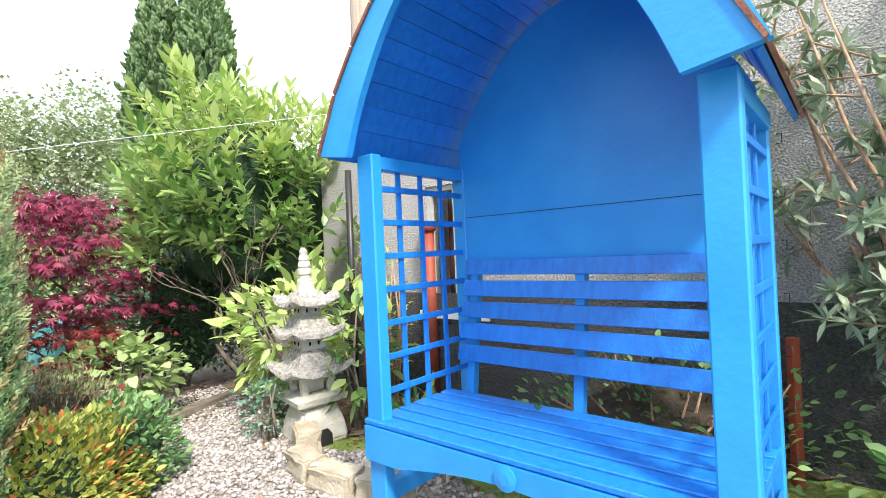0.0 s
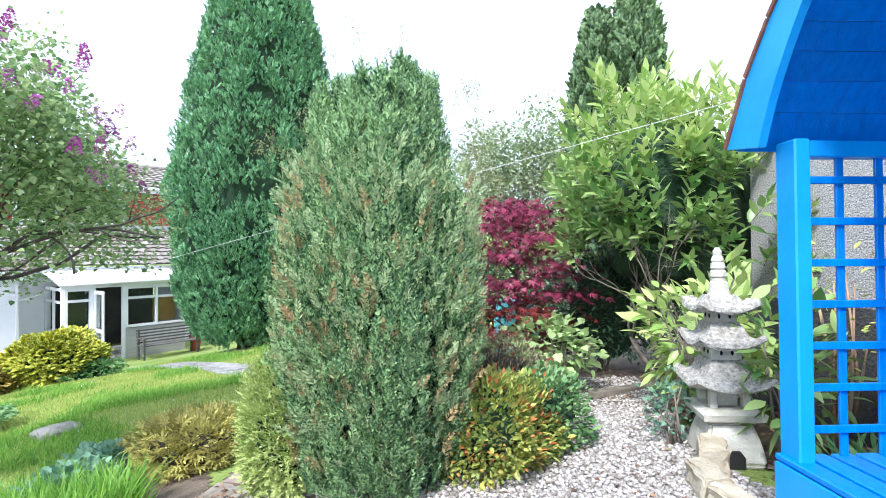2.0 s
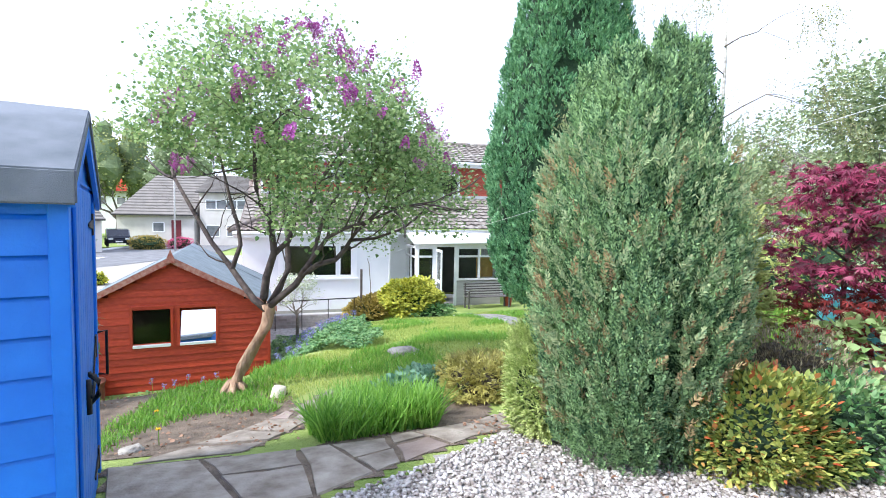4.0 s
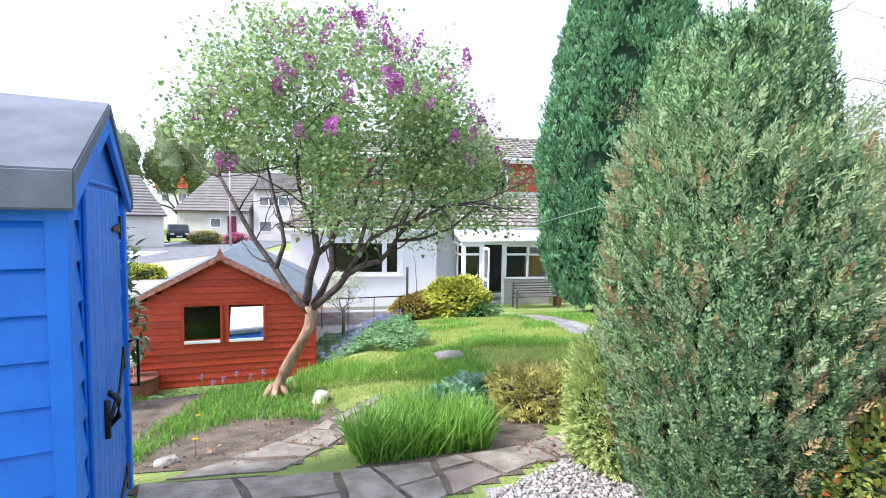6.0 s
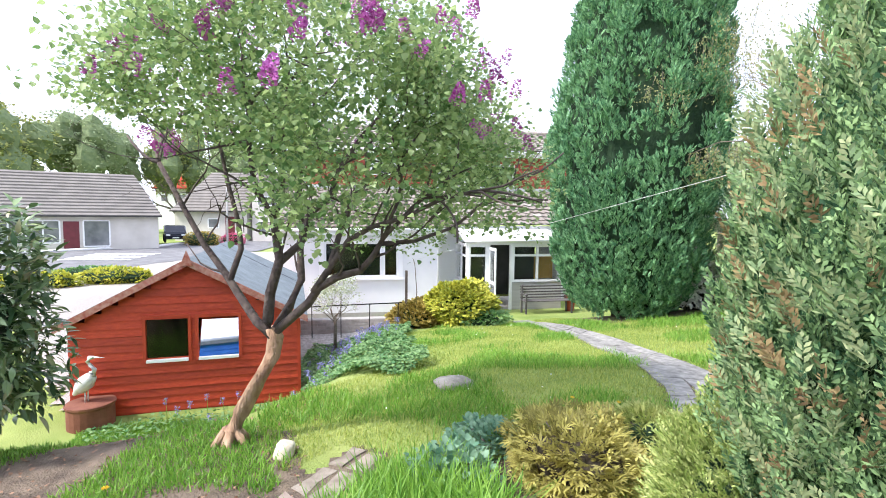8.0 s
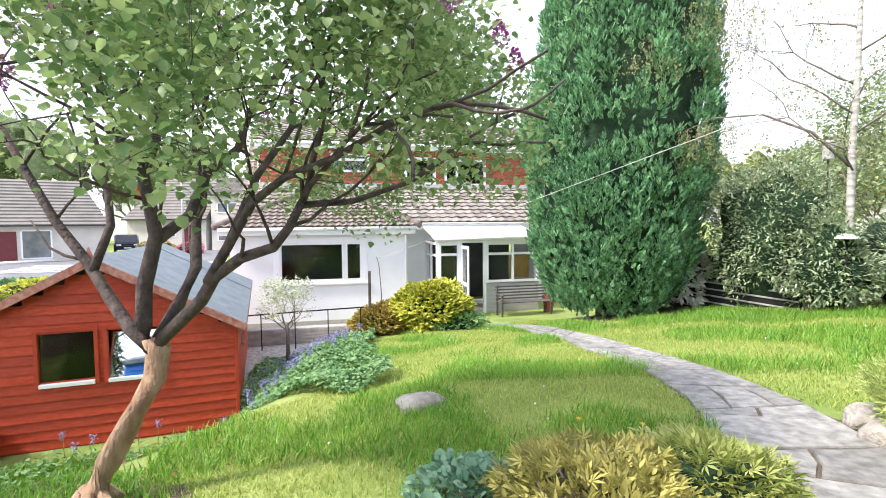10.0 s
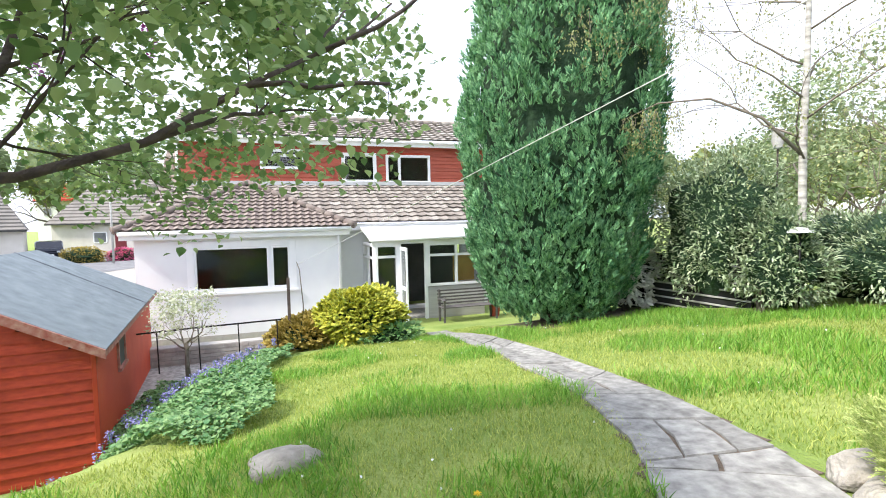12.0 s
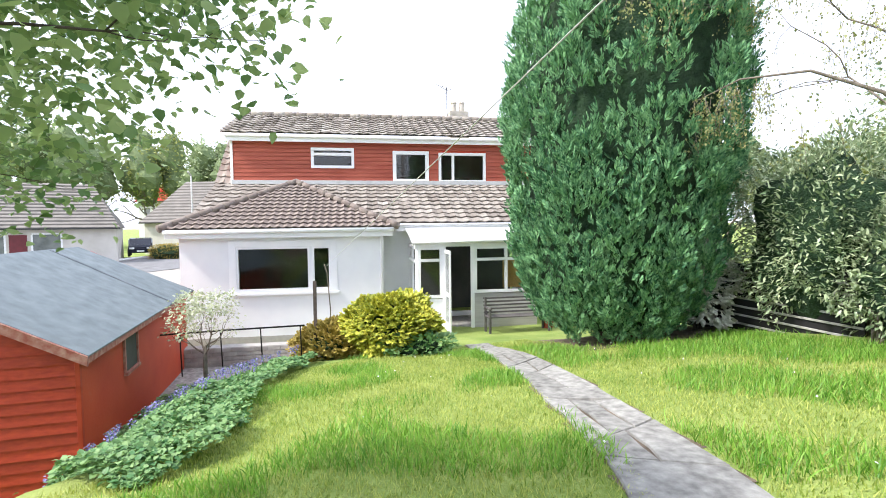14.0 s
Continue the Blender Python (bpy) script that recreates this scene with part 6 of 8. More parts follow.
# ---- birch, rhododendron, bushes by the lawn ----
def build_birch():
    bx_, by_ = -8.46, 9.43
    t = thing("birch_tree", "slender silver birch with sparse hanging twigs", "tree", gz(bx_, by_))
    r = np.random.default_rng(14)
    tb = Tubes()
    tb.add([(0, 0, -0.1), (0.02, 0.02, 1.2), (-0.02, 0.06, 2.6), (0.05, 0.02, 3.9), (0, 0.1, 5.5), (0.05, 0, 7.5)], [0.075, 0.064, 0.056, 0.045, 0.03, 0.01], 10)
    tb.make("trunk", M["bark_birch"], t, "white birch trunk")
    lb, tips = Tubes(), []
    for z, a, L in ((1.9, 2.2, 0.9), (2.3, -1.2, 1.0), (2.6, 3.4, 1.3), (2.9, 0.6, 1.0), (3.2, -2.0, 1.2), (3.4, 1.8, 1.1), (3.7, 4.2, 1.1), (4.2, 0.2, 1.0), (4.6, 2.6, 1.0), (5.2, -1.4, 0.9), (5.8, 1.2, 0.8)):
        grow(lb, (0.02, 0.04, z), (math.cos(a), math.sin(a), 0.7), L, 0.019, 4, r, tips, 0.55, -0.02, 5)
    arm = [(0, 0.04, 2.35), (-0.25, -0.5, 2.95), (-0.65, -1.1, 3.3), (-1.1, -1.7, 3.3), (-1.5, -2.05, 3.1)]
    lb.add(arm, [0.03, 0.024, 0.018, 0.012, 0.006], 6)
    hang = []
    for k in range(26):
        q_ = r.uniform(0, 1)
        p0 = Vector((-0.9 - 0.6 * q_ + r.normal() * 0.08, -1.5 - 0.65 * q_ + r.normal() * 0.15, 3.25 - 0.15 * q_))
        L = r.uniform(0.3, 0.85)
        pts = [p0, p0 + Vector((r.normal() * 0.06, r.normal() * 0.06, -L * 0.5)), p0 + Vector((r.normal() * 0.08, r.normal() * 0.08, -L))]
        lb.add(pts, [0.004, 0.003, 0.002], 4)
        for q in range(34):
            hang.append(pts[0].lerp(pts[2], r.uniform(0, 1)) + Vector(r.normal(scale=0.03, size=3)))
    for k in r.integers(0, len(tips), 260):
        p0 = tips[int(k)][0]
        e = p0 + Vector((r.normal() * 0.1, r.normal() * 0.1, -r.uniform(0.25, 0.7)))
        lb.add([p0, e], [0.004, 0.0015], 4)
        hang += [p0.lerp(e, float(u)) + Vector(r.normal(scale=0.02, size=3)) for u in r.uniform(0, 1, 14)]
    lb.make("branch_network", M["bark_grey"], t, "thin grey birch branches")
    tp = np.array([tuple(p) for p, _ in tips])
    idx = r.integers(0, len(tp), 7500)
    p = tp[idx] + r.normal(scale=0.12, size=(7500, 3)) + np.array((0, 0, -0.08))
    p = np.concatenate([p, np.array([tuple(h) for h in hang])])
    d = r.normal(scale=0.5, size=(len(p), 3)) + np.array((0, 0, -0.8))
    scatter("leaves", [small_leaf(0.042, 0.7)], p, d, r.uniform(0.6, 1.2, len(p)), M["birch_leaf"], t)
    return t


birch = build_birch()
RH = [leaf_shape(0.10, 0.034, 0.2, 2, 0.15), leaf_shape(0.08, 0.028, 0.2, 2, 0.3)]
RH_BIG = [leaf_shape(0.16, 0.055, 0.2, 3, 0.3), leaf_shape(0.13, 0.045, 0.3, 3, 0.2)]
shrub("rhododendron", "tall grey-green rhododendron bush along the fence", gz(-9.9, 9.3), (0, 0.1, 1.35), (1.35, 0.95, 1.65), 0, RH, 12000, 51, "rhodo", inner=0.62, up=0.35, hull_k=0.7, lump=0.3, wild=0.75)
shrub("rhododendron", "grey-green rhododendron bush beside the birch", gz(-8.7, 8.95), (0, 0.35, 0.75), (0.75, 0.5, 0.95), 0, RH, 4600, 52, "rhodo", inner=0.62, up=0.35, hull_k=0.7, lump=0.3, wild=0.75)
shrub("pieris_bush", "pieris bush covered in white flower sprays before the dark fence", gz(-11.4, 8.55), (0, 0, 0.75), (0.7, 0.45, 0.75), 0, [spray(0.12, 7, 2, 0.7, 0.3)], 1500, 53, "pieris", inner=0.75, up=0.0)
for (x, y, a, b, h_, mt, sd, lb_) in ((-7.6, 10.4, 1.0, 0.8, 0.75, "rhodo", 54, "dense green shrub behind the birch"), (-6.2, 10.2, 1.0, 0.9, 0.9, "far_leaf2", 55, "yellowish green shrub at the lawn's edge"), (-4.9, 9.8, 1.2, 0.9, 1.1, "cover_leaf", 56, "dense green shrub at the lawn's edge"), (-8.6, 10.9, 1.2, 0.7, 0.8, "far_leaf", 57, "pale green shrub behind the birch")):
    shrub("green_shrub", lb_, gz(x, y), (0, 0, h_ * 0.8), (a, b, h_), 0, RH, 3000, sd, mt, inner=0.75, hull_k=0.8)
shrub("yellow_bush", "bright yellow-green layered bush in front of the conservatory", gz(-12.9, 3.3), (0, 0, 0.55), (0.7, 0.85, 0.55), 0, [spray(0.13, 7, 2, 0.7, 0.35)], 3600, 61, "yellow_bush", inner=0.75, up=0.2)
shrub("ochre_hedge", "low ochre clipped bush beside the yellow one", gz(-13.1, 2.3), (0, 0, 0.3), (0.42, 0.75, 0.38), 0, [spray(0.1, 7, 2, 0.7, 0.35)], 2200, 62, "hedge_brown", inner=0.75, up=0.5)
shrub("ivy_clump", "dark green clump at the foot of the yellow bush", gz(-12.4, 3.7), (0, 0, 0.15), (0.45, 0.75, 0.28), 0, [heart_leaf(0.08)], 1300, 63, "cover_leaf", inner=0.6)


# ---- walls, pole and shrubs behind the arbour ----
def build_back_wall():
    h = thing("outbuilding", "pebbledashed outbuilding with a metal window behind the arbour", "building", (-0.32, 5.05, 0.0), -46)
    bm = bmesh.new()
    wins = [(1.25, 1.78, 1.12, 2.08)]
    xs = [0, 1.25, 1.78, 6.0]
    bx(bm, 0, 1.25, 0, 0.3, 0.2, 2.42)
    bx(bm, 1.25, 1.78, 0, 0.3, 0.2, 1.12)
    bx(bm, 1.25, 1.78, 0, 0.3, 2.08, 2.42)
    bx(bm, 1.78, 6.0, 0, 0.3, 0.2, 2.42)
    part("wall", bm, M["pebble"], h)
    bm = bmesh.new()
    prism(bm, [(0, 2.424), (6.0, 2.424), (6.0, 4.6), (3.2, 4.6)], lambda p, q, r: (p, r, q), 0.0, 0.3)
    part("gable", bm, M["pebble"], h)
    box_part("side_wall", (5.7, 6.0, 0.3, 4.0, 0.2, 3.0), M["pebble"], h, "", 0)
    w_ = new("window")
    w_.parent = h
    bm = bmesh.new()
    for x0, x1, z0, z1 in ((1.25, 1.29, 1.12, 2.08), (1.74, 1.78, 1.12, 2.08), (1.5, 1.53, 1.12, 2.08), (1.29, 1.74, 2.04, 2.08), (1.29, 1.74, 1.12, 1.16)):
        bx(bm, x0, x1, 0.02, 0.1, z0, z1)
    part("window_frame", bm, M["silver_wood"], w_, "grey metal window frame")
    box_part("pane", (1.29, 1.74, 0.06, 0.065, 1.16, 2.04), M["door_glass"], w_, "dusty glass pane", 0)
    box_part("window_sill", (1.2, 1.83, -0.06, 0.1, 1.06, 1.118), M["pvc"], w_, "white window sill")
    # dark sheet added behind the opening for the unlit inside
    box_part("painted_dim_sheet", (1.2, 1.85, 0.31, 0.33, 1.0, 2.2), M["dark_room"], h, "", 0)
    # thin darker band over the lower part of the wall
    box_part("dark_wall_band", (0, 6.0, -0.03, -0.003, 0.2, 1.25), M["pebble_dark"], h, "darker lower band of the wall", 0)
    return h


build_back_wall()
fence = thing("dark_fence", "dark board fence behind the shrubs", "fence", (1.9, 3.15, 0.3), -46)
for k in range(14):
    box_part("board", (0.0, 3.6, 0.0, 0.02, k * 0.1, k * 0.1 + 0.094), M["pebble_dark"], fence)
pl = thing("utility_pole", "weathered wooden utility pole with a metal loop", "pole", (0.12, 6.1, 0.3))
tb = Tubes()
tb.add([(0, 0, -0.2), (0, 0, 4), (0, 0, 8.2)], [0.135, 0.125, 0.11], 16)
tb.make("shaft", M["pole"], pl)
tb = Tubes()
tb.add([(0.1, -0.12, 4.3), (0.16, -0.14, 4.4), (0.17, -0.14, 4.55), (0.12, -0.13, 4.75)], [0.008] * 4, 6)
tb.make("cable_loop", M["drain"], pl, "dark bent cable loop")
rp = thing("red_post", "red-brown stained timber post beside the lantern", "post", gz(0.06, 4.3))
box_part("post_body", (-0.03, 0.03, -0.03, 0.03, -0.1, 1.15), M["red_post"], rp, "", 0.005)
box_part("plate", (-0.03, 0.02, -0.049, -0.046, 0.12, 0.15), M["pvc"], rp, "small pale metal plate", 0)
rp2 = thing("red_post", "red-brown stained timber post behind the arbour", "post", gz(2.05, 2.35))
box_part("post_body", (-0.022, 0.022, -0.022, 0.022, -0.1, 0.7), M["red_post"], rp2, "", 0.005)
dp = thing("drainpipe", "thin dark drainpipe by the red post", "pipe", gz(-0.05, 4.42))
tb = Tubes()
tb.add([(0, 0, -0.1), (0, 0, 1.9)], [0.028, 0.028], 10)
tb.make("pipe", M["drain"], dp)
dp2 = thing("red_pipe", "orange-red pipe beside the outbuilding window", "pipe", gz(0.55, 4.05))
tb = Tubes()
tb.add([(0, 0, -0.1), (0, 0, 1.35)], [0.045, 0.045], 10)
tb.add([(0, 0, 1.35), (0, 0, 1.42)], [0.06, 0.06], 10)
tb.make("pipe", M["red_post"], dp2)


def build_buddleia():
    x, y = 2.12, 1.62
    t = thing("buddleia", "grey-leaved shrub with bare tan stems beside the arbour", "shrub", gz(x, y))
    r = np.random.default_rng(71)
    tb, nodes = Tubes(), []
    for k in range(13):
        a = r.uniform(-0.9, 2.6)
        top = Vector((r.uniform(-0.1, 1.0) * math.cos(a), r.uniform(0.1, 1.0) * math.sin(a) + 0.25, r.uniform(1.6, 2.9)))
        pts = [Vector((r.normal() * 0.1, r.normal() * 0.1, -0.05))]
        for s_ in (0.25, 0.5, 0.75, 1.0):
            pts.append(Vector((top.x * s_ ** 1.3, top.y * s_ ** 1.3, top.z * s_)) + Vector(r.normal(scale=0.035, size=3)))
        tb.add(pts, [0.017, 0.014, 0.011, 0.008, 0.004], 7)
        for q in range(11):
            j = r.integers(1, 4)
            p0 = pts[j].lerp(pts[j + 1], r.random())
            if p0.z < 0.55:
                continue
            d = Vector(r.normal(size=3)) + Vector((0, 0, 0.6))
            e = p0 + d.normalized() * r.uniform(0.15, 0.4)
            tb.add([p0, e], [0.006, 0.003], 4)
            nodes += [(p0.lerp(e, u), d.normalized()) for u in (0.6, 0.8, 1.0)]
        nodes.append((pts[-1], Vector((0, 0, 1))))
    tb.make("stem", M["bark"], t, "pale tan bare stems")
    P, Dn = [], []
    for p, d in nodes:
        for q in range(12):
            P.append(tuple(p))
            Dn.append(tuple(d * 0.5 + Vector(r.normal(size=3)) * 0.8))
    scatter("leaves", [leaf_shape(0.11, 0.026, 0.2, 2, 0.15), leaf_shape(0.08, 0.022, 0.2, 2, 0.1)], P, Dn, r.uniform(0.7, 1.2, len(P)), M["grey_leaf"], t, "grey-green lance leaves")


build_buddleia()
shrub("bramble_patch", "tangled dead twigs and green leaves behind the seat", gz(1.5, 2.55), (0, 0, 0.3), (0.95, 0.6, 0.35), 0, [leaf_shape(0.05, 0.03)], 700, 72, "cover_leaf", stems=60, inner=0.4, dark=True, hull_k=0.5, hull_mat="inner_brown", stem_mat="bark")
shrub("bramble_patch", "low green weeds at the foot of the grey shrub", gz(2.3, 1.3), (0, 0, 0.2), (0.6, 0.8, 0.25), 0, [heart_leaf(0.07)], 500, 73, "cover_leaf", stems=20, inner=0.4, dark=False, stem_mat="bark")
shrub("weed_clump", "small green weeds inside the kerb stones", gz(0.35, 3.35), (0, 0, 0.1), (0.33, 0.3, 0.2), 0, [leaf_shape(0.13, 0.03, 0.2, 3, 0.4)], 150, 74, "cover_leaf", stems=3, inner=0.1, dark=False, up=0.9, category="plant")
shrub("rose_shoots", "thin yellow-budded rose shoots by the red post", gz(0.2, 3.95), (0, 0, 0.75), (0.25, 0.25, 0.6), 0, [leaf_shape(0.05, 0.02)], 130, 75, "azalea_leaf", stems=7, inner=0.2, dark=False, stem_mat="bark")
shrub("grey_plant", "grey-green feathery plant at the foot of the lantern", gz(-0.62, 3.7), (0, 0, 0.22), (0.17, 0.17, 0.26), 0, [heart_leaf(0.035)], 260, 76, "columbine", stems=6, inner=0.2, dark=False, category="plant")
ht = thing("columnar_thuja", "tall twin-topped columnar conifer beyond the laurel", "tree", gz(-3.55, 11.3))
for dx, hh, sd in ((-0.45, 7.1, 81), (0.4, 7.6, 82)):
    o = cone_tree("leader", "x", "x", (0, 0, 0), hh, 0.72, 0.3, M["thuja"], 3600, 0.24, sd, wid=0.3)
    del o["label"], o["category"]
    o.parent = ht
    o.location = (dx, 0, 0)


def open_tree(name, label, base, height, crown_z, radii, n, seed, mat, leaf=0.11, branches=7, bark="bark_grey", inner=0.25, lump=0.3):
    t = thing(name, label, "tree", base)
    r = np.random.default_rng(seed)
    tb, tips = Tubes(), []
    tb.add([(0, 0, -0.3), (0.05, 0, crown_z * 0.5), (0, 0, crown_z)], [height * 0.03, height * 0.024, height * 0.018], 8)
    for k in range(branches):
        a = 6.28 * k / branches + r.uniform(-0.3, 0.3)
        grow(tb, (0, 0, crown_z * r.uniform(0.55, 1.0)), (math.cos(a), math.sin(a), 1.1), height * 0.2, height * 0.011, 3, r, tips, 0.45, 0.15, 5)
    tb.make("trunk", M[bark], t)
    c = (0, 0, (height + crown_z) / 2)
    parts, dirs = [], []
    for k in range(14):
        a, b = r.uniform(0, 6.28), r.uniform(-0.6, 1.0)
        cc = (radii * 0.62 * math.cos(a) * math.cos(b), radii * 0.62 * math.sin(a) * math.cos(b), c[2] + (height - crown_z) * 0.36 * math.sin(b))
        p, d = ball_points(n // 14, cc, (radii * 0.42, radii * 0.42, (height - crown_z) * 0.24), inner, lump, 1.5, seed=seed * 31 + k)
        parts.append(p)
        dirs.append(d)
        if leaf > 0.2:
            hull("foliage_shade_hull", cc, (radii * 0.3, radii * 0.3, (height - crown_z) * 0.17), M["far_inner"], t, 0.5, seg=8)
    p, d = np.concatenate(parts), np.concatenate(dirs)
    scatter("crown", [heart_leaf(leaf), small_leaf(leaf * 1.1, 0.7)], p, d + r.normal(scale=0.7, size=d.shape), r.uniform(0.6, 1.3, len(p)), M[mat], t)
    return t


open_tree("pale_tree", "pale airy deciduous trees beyond the garden", gz(-8.2, 15.0), 6.6, 1.6, 2.6, 9000, 91, "far_leaf", 0.11, 11)
open_tree("pale_tree", "pale airy deciduous tree beyond the maple", gz(-5.9, 14.2), 5.6, 1.2, 1.9, 6000, 92, "far_leaf", 0.1, 9)
open_tree("pale_tree", "pale airy deciduous tree behind the fence", gz(-12.5, 17.0), 6.4, 1.4, 2.5, 6000, 93, "far_leaf", 0.12, 9)
for x, y, a, b, c_, sd, mt in ((-4.8, 8.6, 1.3, 0.9, 1.1, 94, "spirea_green"), (-3.4, 8.0, 1.0, 0.8, 0.85, 95, "far_leaf"), (-6.6, 11.6, 1.6, 0.9, 1.3, 96, "far_leaf")):
    shrub("green_shrub", "mixed light green shrubs along the far boundary", gz(x, y), (0, 0, c_ * 0.8), (a, b, c_), 0, [leaf_shape(0.09, 0.04)], 3200, sd, mt, inner=0.7, hull_k=0.75)
shrub("dark_rhododendron", "dark green leafy shrub between the blue and the red shed", gz(-5.9, -2.72), (0, 0, 1.15), (0.74, 0.6, 1.2), 0, RH_BIG, 3800, 97, "dark_leaf", inner=0.45, hull_k=0.5, up=-0.1, lump=0.3, wild=0.9, stems=14)
wb = thing("water_butt", "turquoise plastic barrel behind the maple", "barrel", gz(-3.05, 5.9))
part("barrel", frustum(bmesh.new(), [(0, 0.24), (0.35, 0.29), (0.7, 0.29), (0.95, 0.25), (0.97, 0.2)], 20), M["turquoise"], wb)
rf = shrub("red_flowers", "small bright red flowers under the maple", gz(-2.35, 4.35), (0, 0, 0.42), (0.22, 0.2, 0.16), 0, [heart_leaf(0.04)], 120, 98, "cover_leaf", stems=5, inner=0.2, dark=False, category="flower", extra=(("petals", "red_flower", [heart_leaf(0.05)], 36, -0.2, 0.9),))

# ---- boundary fence, blue thing, feeder and lamp by the lawn ----
fb = thing("slat_fence", "dark timber fence with pale horizontal slats", "fence", (-12.6, 8.75, ground_z(-11.5, 8.7) - 0.05), 6)
for k in range(8):
    box_part("slat", (0, 3.6, 0, 0.02, 0.1 + k * 0.14, 0.13 + k * 0.14), M["silver_wood"], fb, "pale horizontal slat", 0.002)
box_part("back_board", (0, 3.6, 0.03, 0.05, 0, 1.25), M["dark_black"], fb, "dark fence backing", 0)
for k in range(4):
    box_part("fence_post", (0.2 + k * 1.1, 0.28 + k * 1.1, 0.051, 0.13, -0.1, 1.3), M["bark_dark"], fb)
bf = thing("bird_feeder", "tall pale bird feeder tube on a pole", "bird feeder", gz(-9.2, 9.9))
tb = Tubes()
tb.add([(0, 0, 0), (0, 0, 2.6)], [0.015, 0.015], 6)
tb.make("pole", M["bark_dark"], bf)
part("tube", bmesh.ops and frustum(bmesh.new(), [(2.6, 0.07), (2.62, 0.09), (2.9, 0.09), (2.92, 0.11), (2.96, 0.04)], 12), M["silver_wood"], bf)
lmp = thing("garden_lamp", "small white mushroom-shaped garden lamp beside the birch", "lamp", gz(-8.25, 9.15))
tb = Tubes()
tb.add([(0, 0, 0), (0, 0, 1.2)], [0.015, 0.015], 6)
tb.make("stand", M["iron"], lmp)
part("cap", frustum(bmesh.new(), [(1.2, 0.05), (1.2, 0.17), (1.23, 0.16), (1.28, 0.05)], 14), M["pvc"], lmp)
bt = thing("blue_tub", "bright blue plastic tub behind the pieris", "tub", gz(-11.75, 9.0, 0.9))
part("tub", frustum(bmesh.new(), [(-0.9, 0.12), (0.3, 0.16), (0.62, 0.17), (0.64, 0.1)], 16), M["blue_plastic"], bt)

# ---- clothes line ----
ln = thing("clothes_line", "thin pale clothes line from the house to the pole", "rope", (0, 0, 0))
tb = Tubes()
A_, B_ = Vector((-13.1, 2.15, 0.5)), Vector((0.45, 4.31, 2.78))
tb.add([A_.lerp(B_, k / 16) - Vector((0, 0, 0.0 * math.sin(math.pi * k / 16))) for k in range(17)], [0.0028] * 17, 5)
tb.make("line", M["wire"], ln)

# ---- railing, sapling, bench, retaining wall ----
rl = thing("garden_railing", "thin dark metal railing above the lower terrace", "railing", (-12.9, -1.1, 0))
zt = ground_z(-12.9, 1.2) + 0.5
tb = Tubes()
tb.add([(0, 0, -0.62), (0.1, 1.4, -0.55), (0.3, 2.9, -0.48)], [0.016] * 3, 6)
tb.make("rail", M["iron"], rl)
for k in range(5):
    y = 0.1 + k * 0.68
    tb = Tubes()
    tb.add([(0.02 * k, y, -1.35), (0.07 * k, y, -0.6 + 0.03 * k)], [0.012, 0.012], 5)
    tb.make("baluster", M["iron"], rl)
gp = thing("garden_stake", "tall thin brown wooden post by the terrace", "post", (-13.0, 1.95, -1.2))
box_part("stake", (-0.03, 0.03, -0.03, 0.03, 0, 1.45), M["bark_dark"], gp)
gp2 = thing("garden_cane", "thin bent cane beside the post", "cane", (-13.1, 2.2, -1.2))
tb = Tubes()
tb.add([(0, 0, 0), (0.03, 0.02, 0.9), (0, -0.03, 1.6), (0, -0.08, 1.75)], [0.014, 0.012, 0.01, 0.008], 5)
tb.make("cane", M["bark_grey"], gp2)
rt = thing("brick_retaining_wall", "low grey brick wall along the house terrace", "wall", (-14.6, -1.6, -2.0), kind="structure")
box_part("core", (-0.3, -0.012, 0, 4.6, 0, 0.72), M["mortar"], rt, "", 0)
for k in range(8):
    for j in range(18):
        y0 = j * 0.255 + (0.127 if k % 2 else 0)
        if y0 + 0.24 < 4.6:
            box_part("brick", (-0.012, 0.008, y0, y0 + 0.24, 0.03 + k * 0.086, 0.103 + k * 0.086), M["brick"], rt, "", 0)
sp = open_tree("sapling", "small pale-leaved sapling in front of the house", (-12.3, 0.25, -1.25), 1.5, 0.55, 0.62, 1500, 101, "cream_leaf", 0.045, 6, "bark_grey", inner=0.3)


def build_bench():
    b = thing("garden_bench", "weathered dark slatted bench against the conservatory", "bench", (-15.45, 5.75, ground_z(-15.4, 6.3)), 2)
    for k in range(5):
        box_part("back_slat", (0.0 + 0.012 * k, 0.03 + 0.012 * k, 0, 1.6, 0.80 - 0.085 * k, 0.84 - 0.085 * k), M["bench"], b)
    for k in range(4):
        box_part("seat_slat", (0.08 + 0.1 * k, 0.16 + 0.1 * k, 0, 1.6, 0.40, 0.425), M["bench"], b)
    for y in (0.02, 1.52):
        for x in (0.04, 0.42):
            box_part("leg", (x, x + 0.05, y, y + 0.05, 0, 0.6 if x > 0.1 else 0.86), M["bench"], b)
        box_part("armrest", (0.04, 0.5, y - 0.01, y + 0.06, 0.6, 0.63), M["bench"], b)


build_bench()
op = thing("red_planter", "small terracotta red pot beside the bench", "pot", (-15.5, 7.45, ground_z(-15.5, 7.4)))
part("pot", frustum(bmesh.new(), [(0, 0.12), (0.4, 0.18), (0.5, 0.19), (0.5, 0.15)], 14), M["red_post"], op)


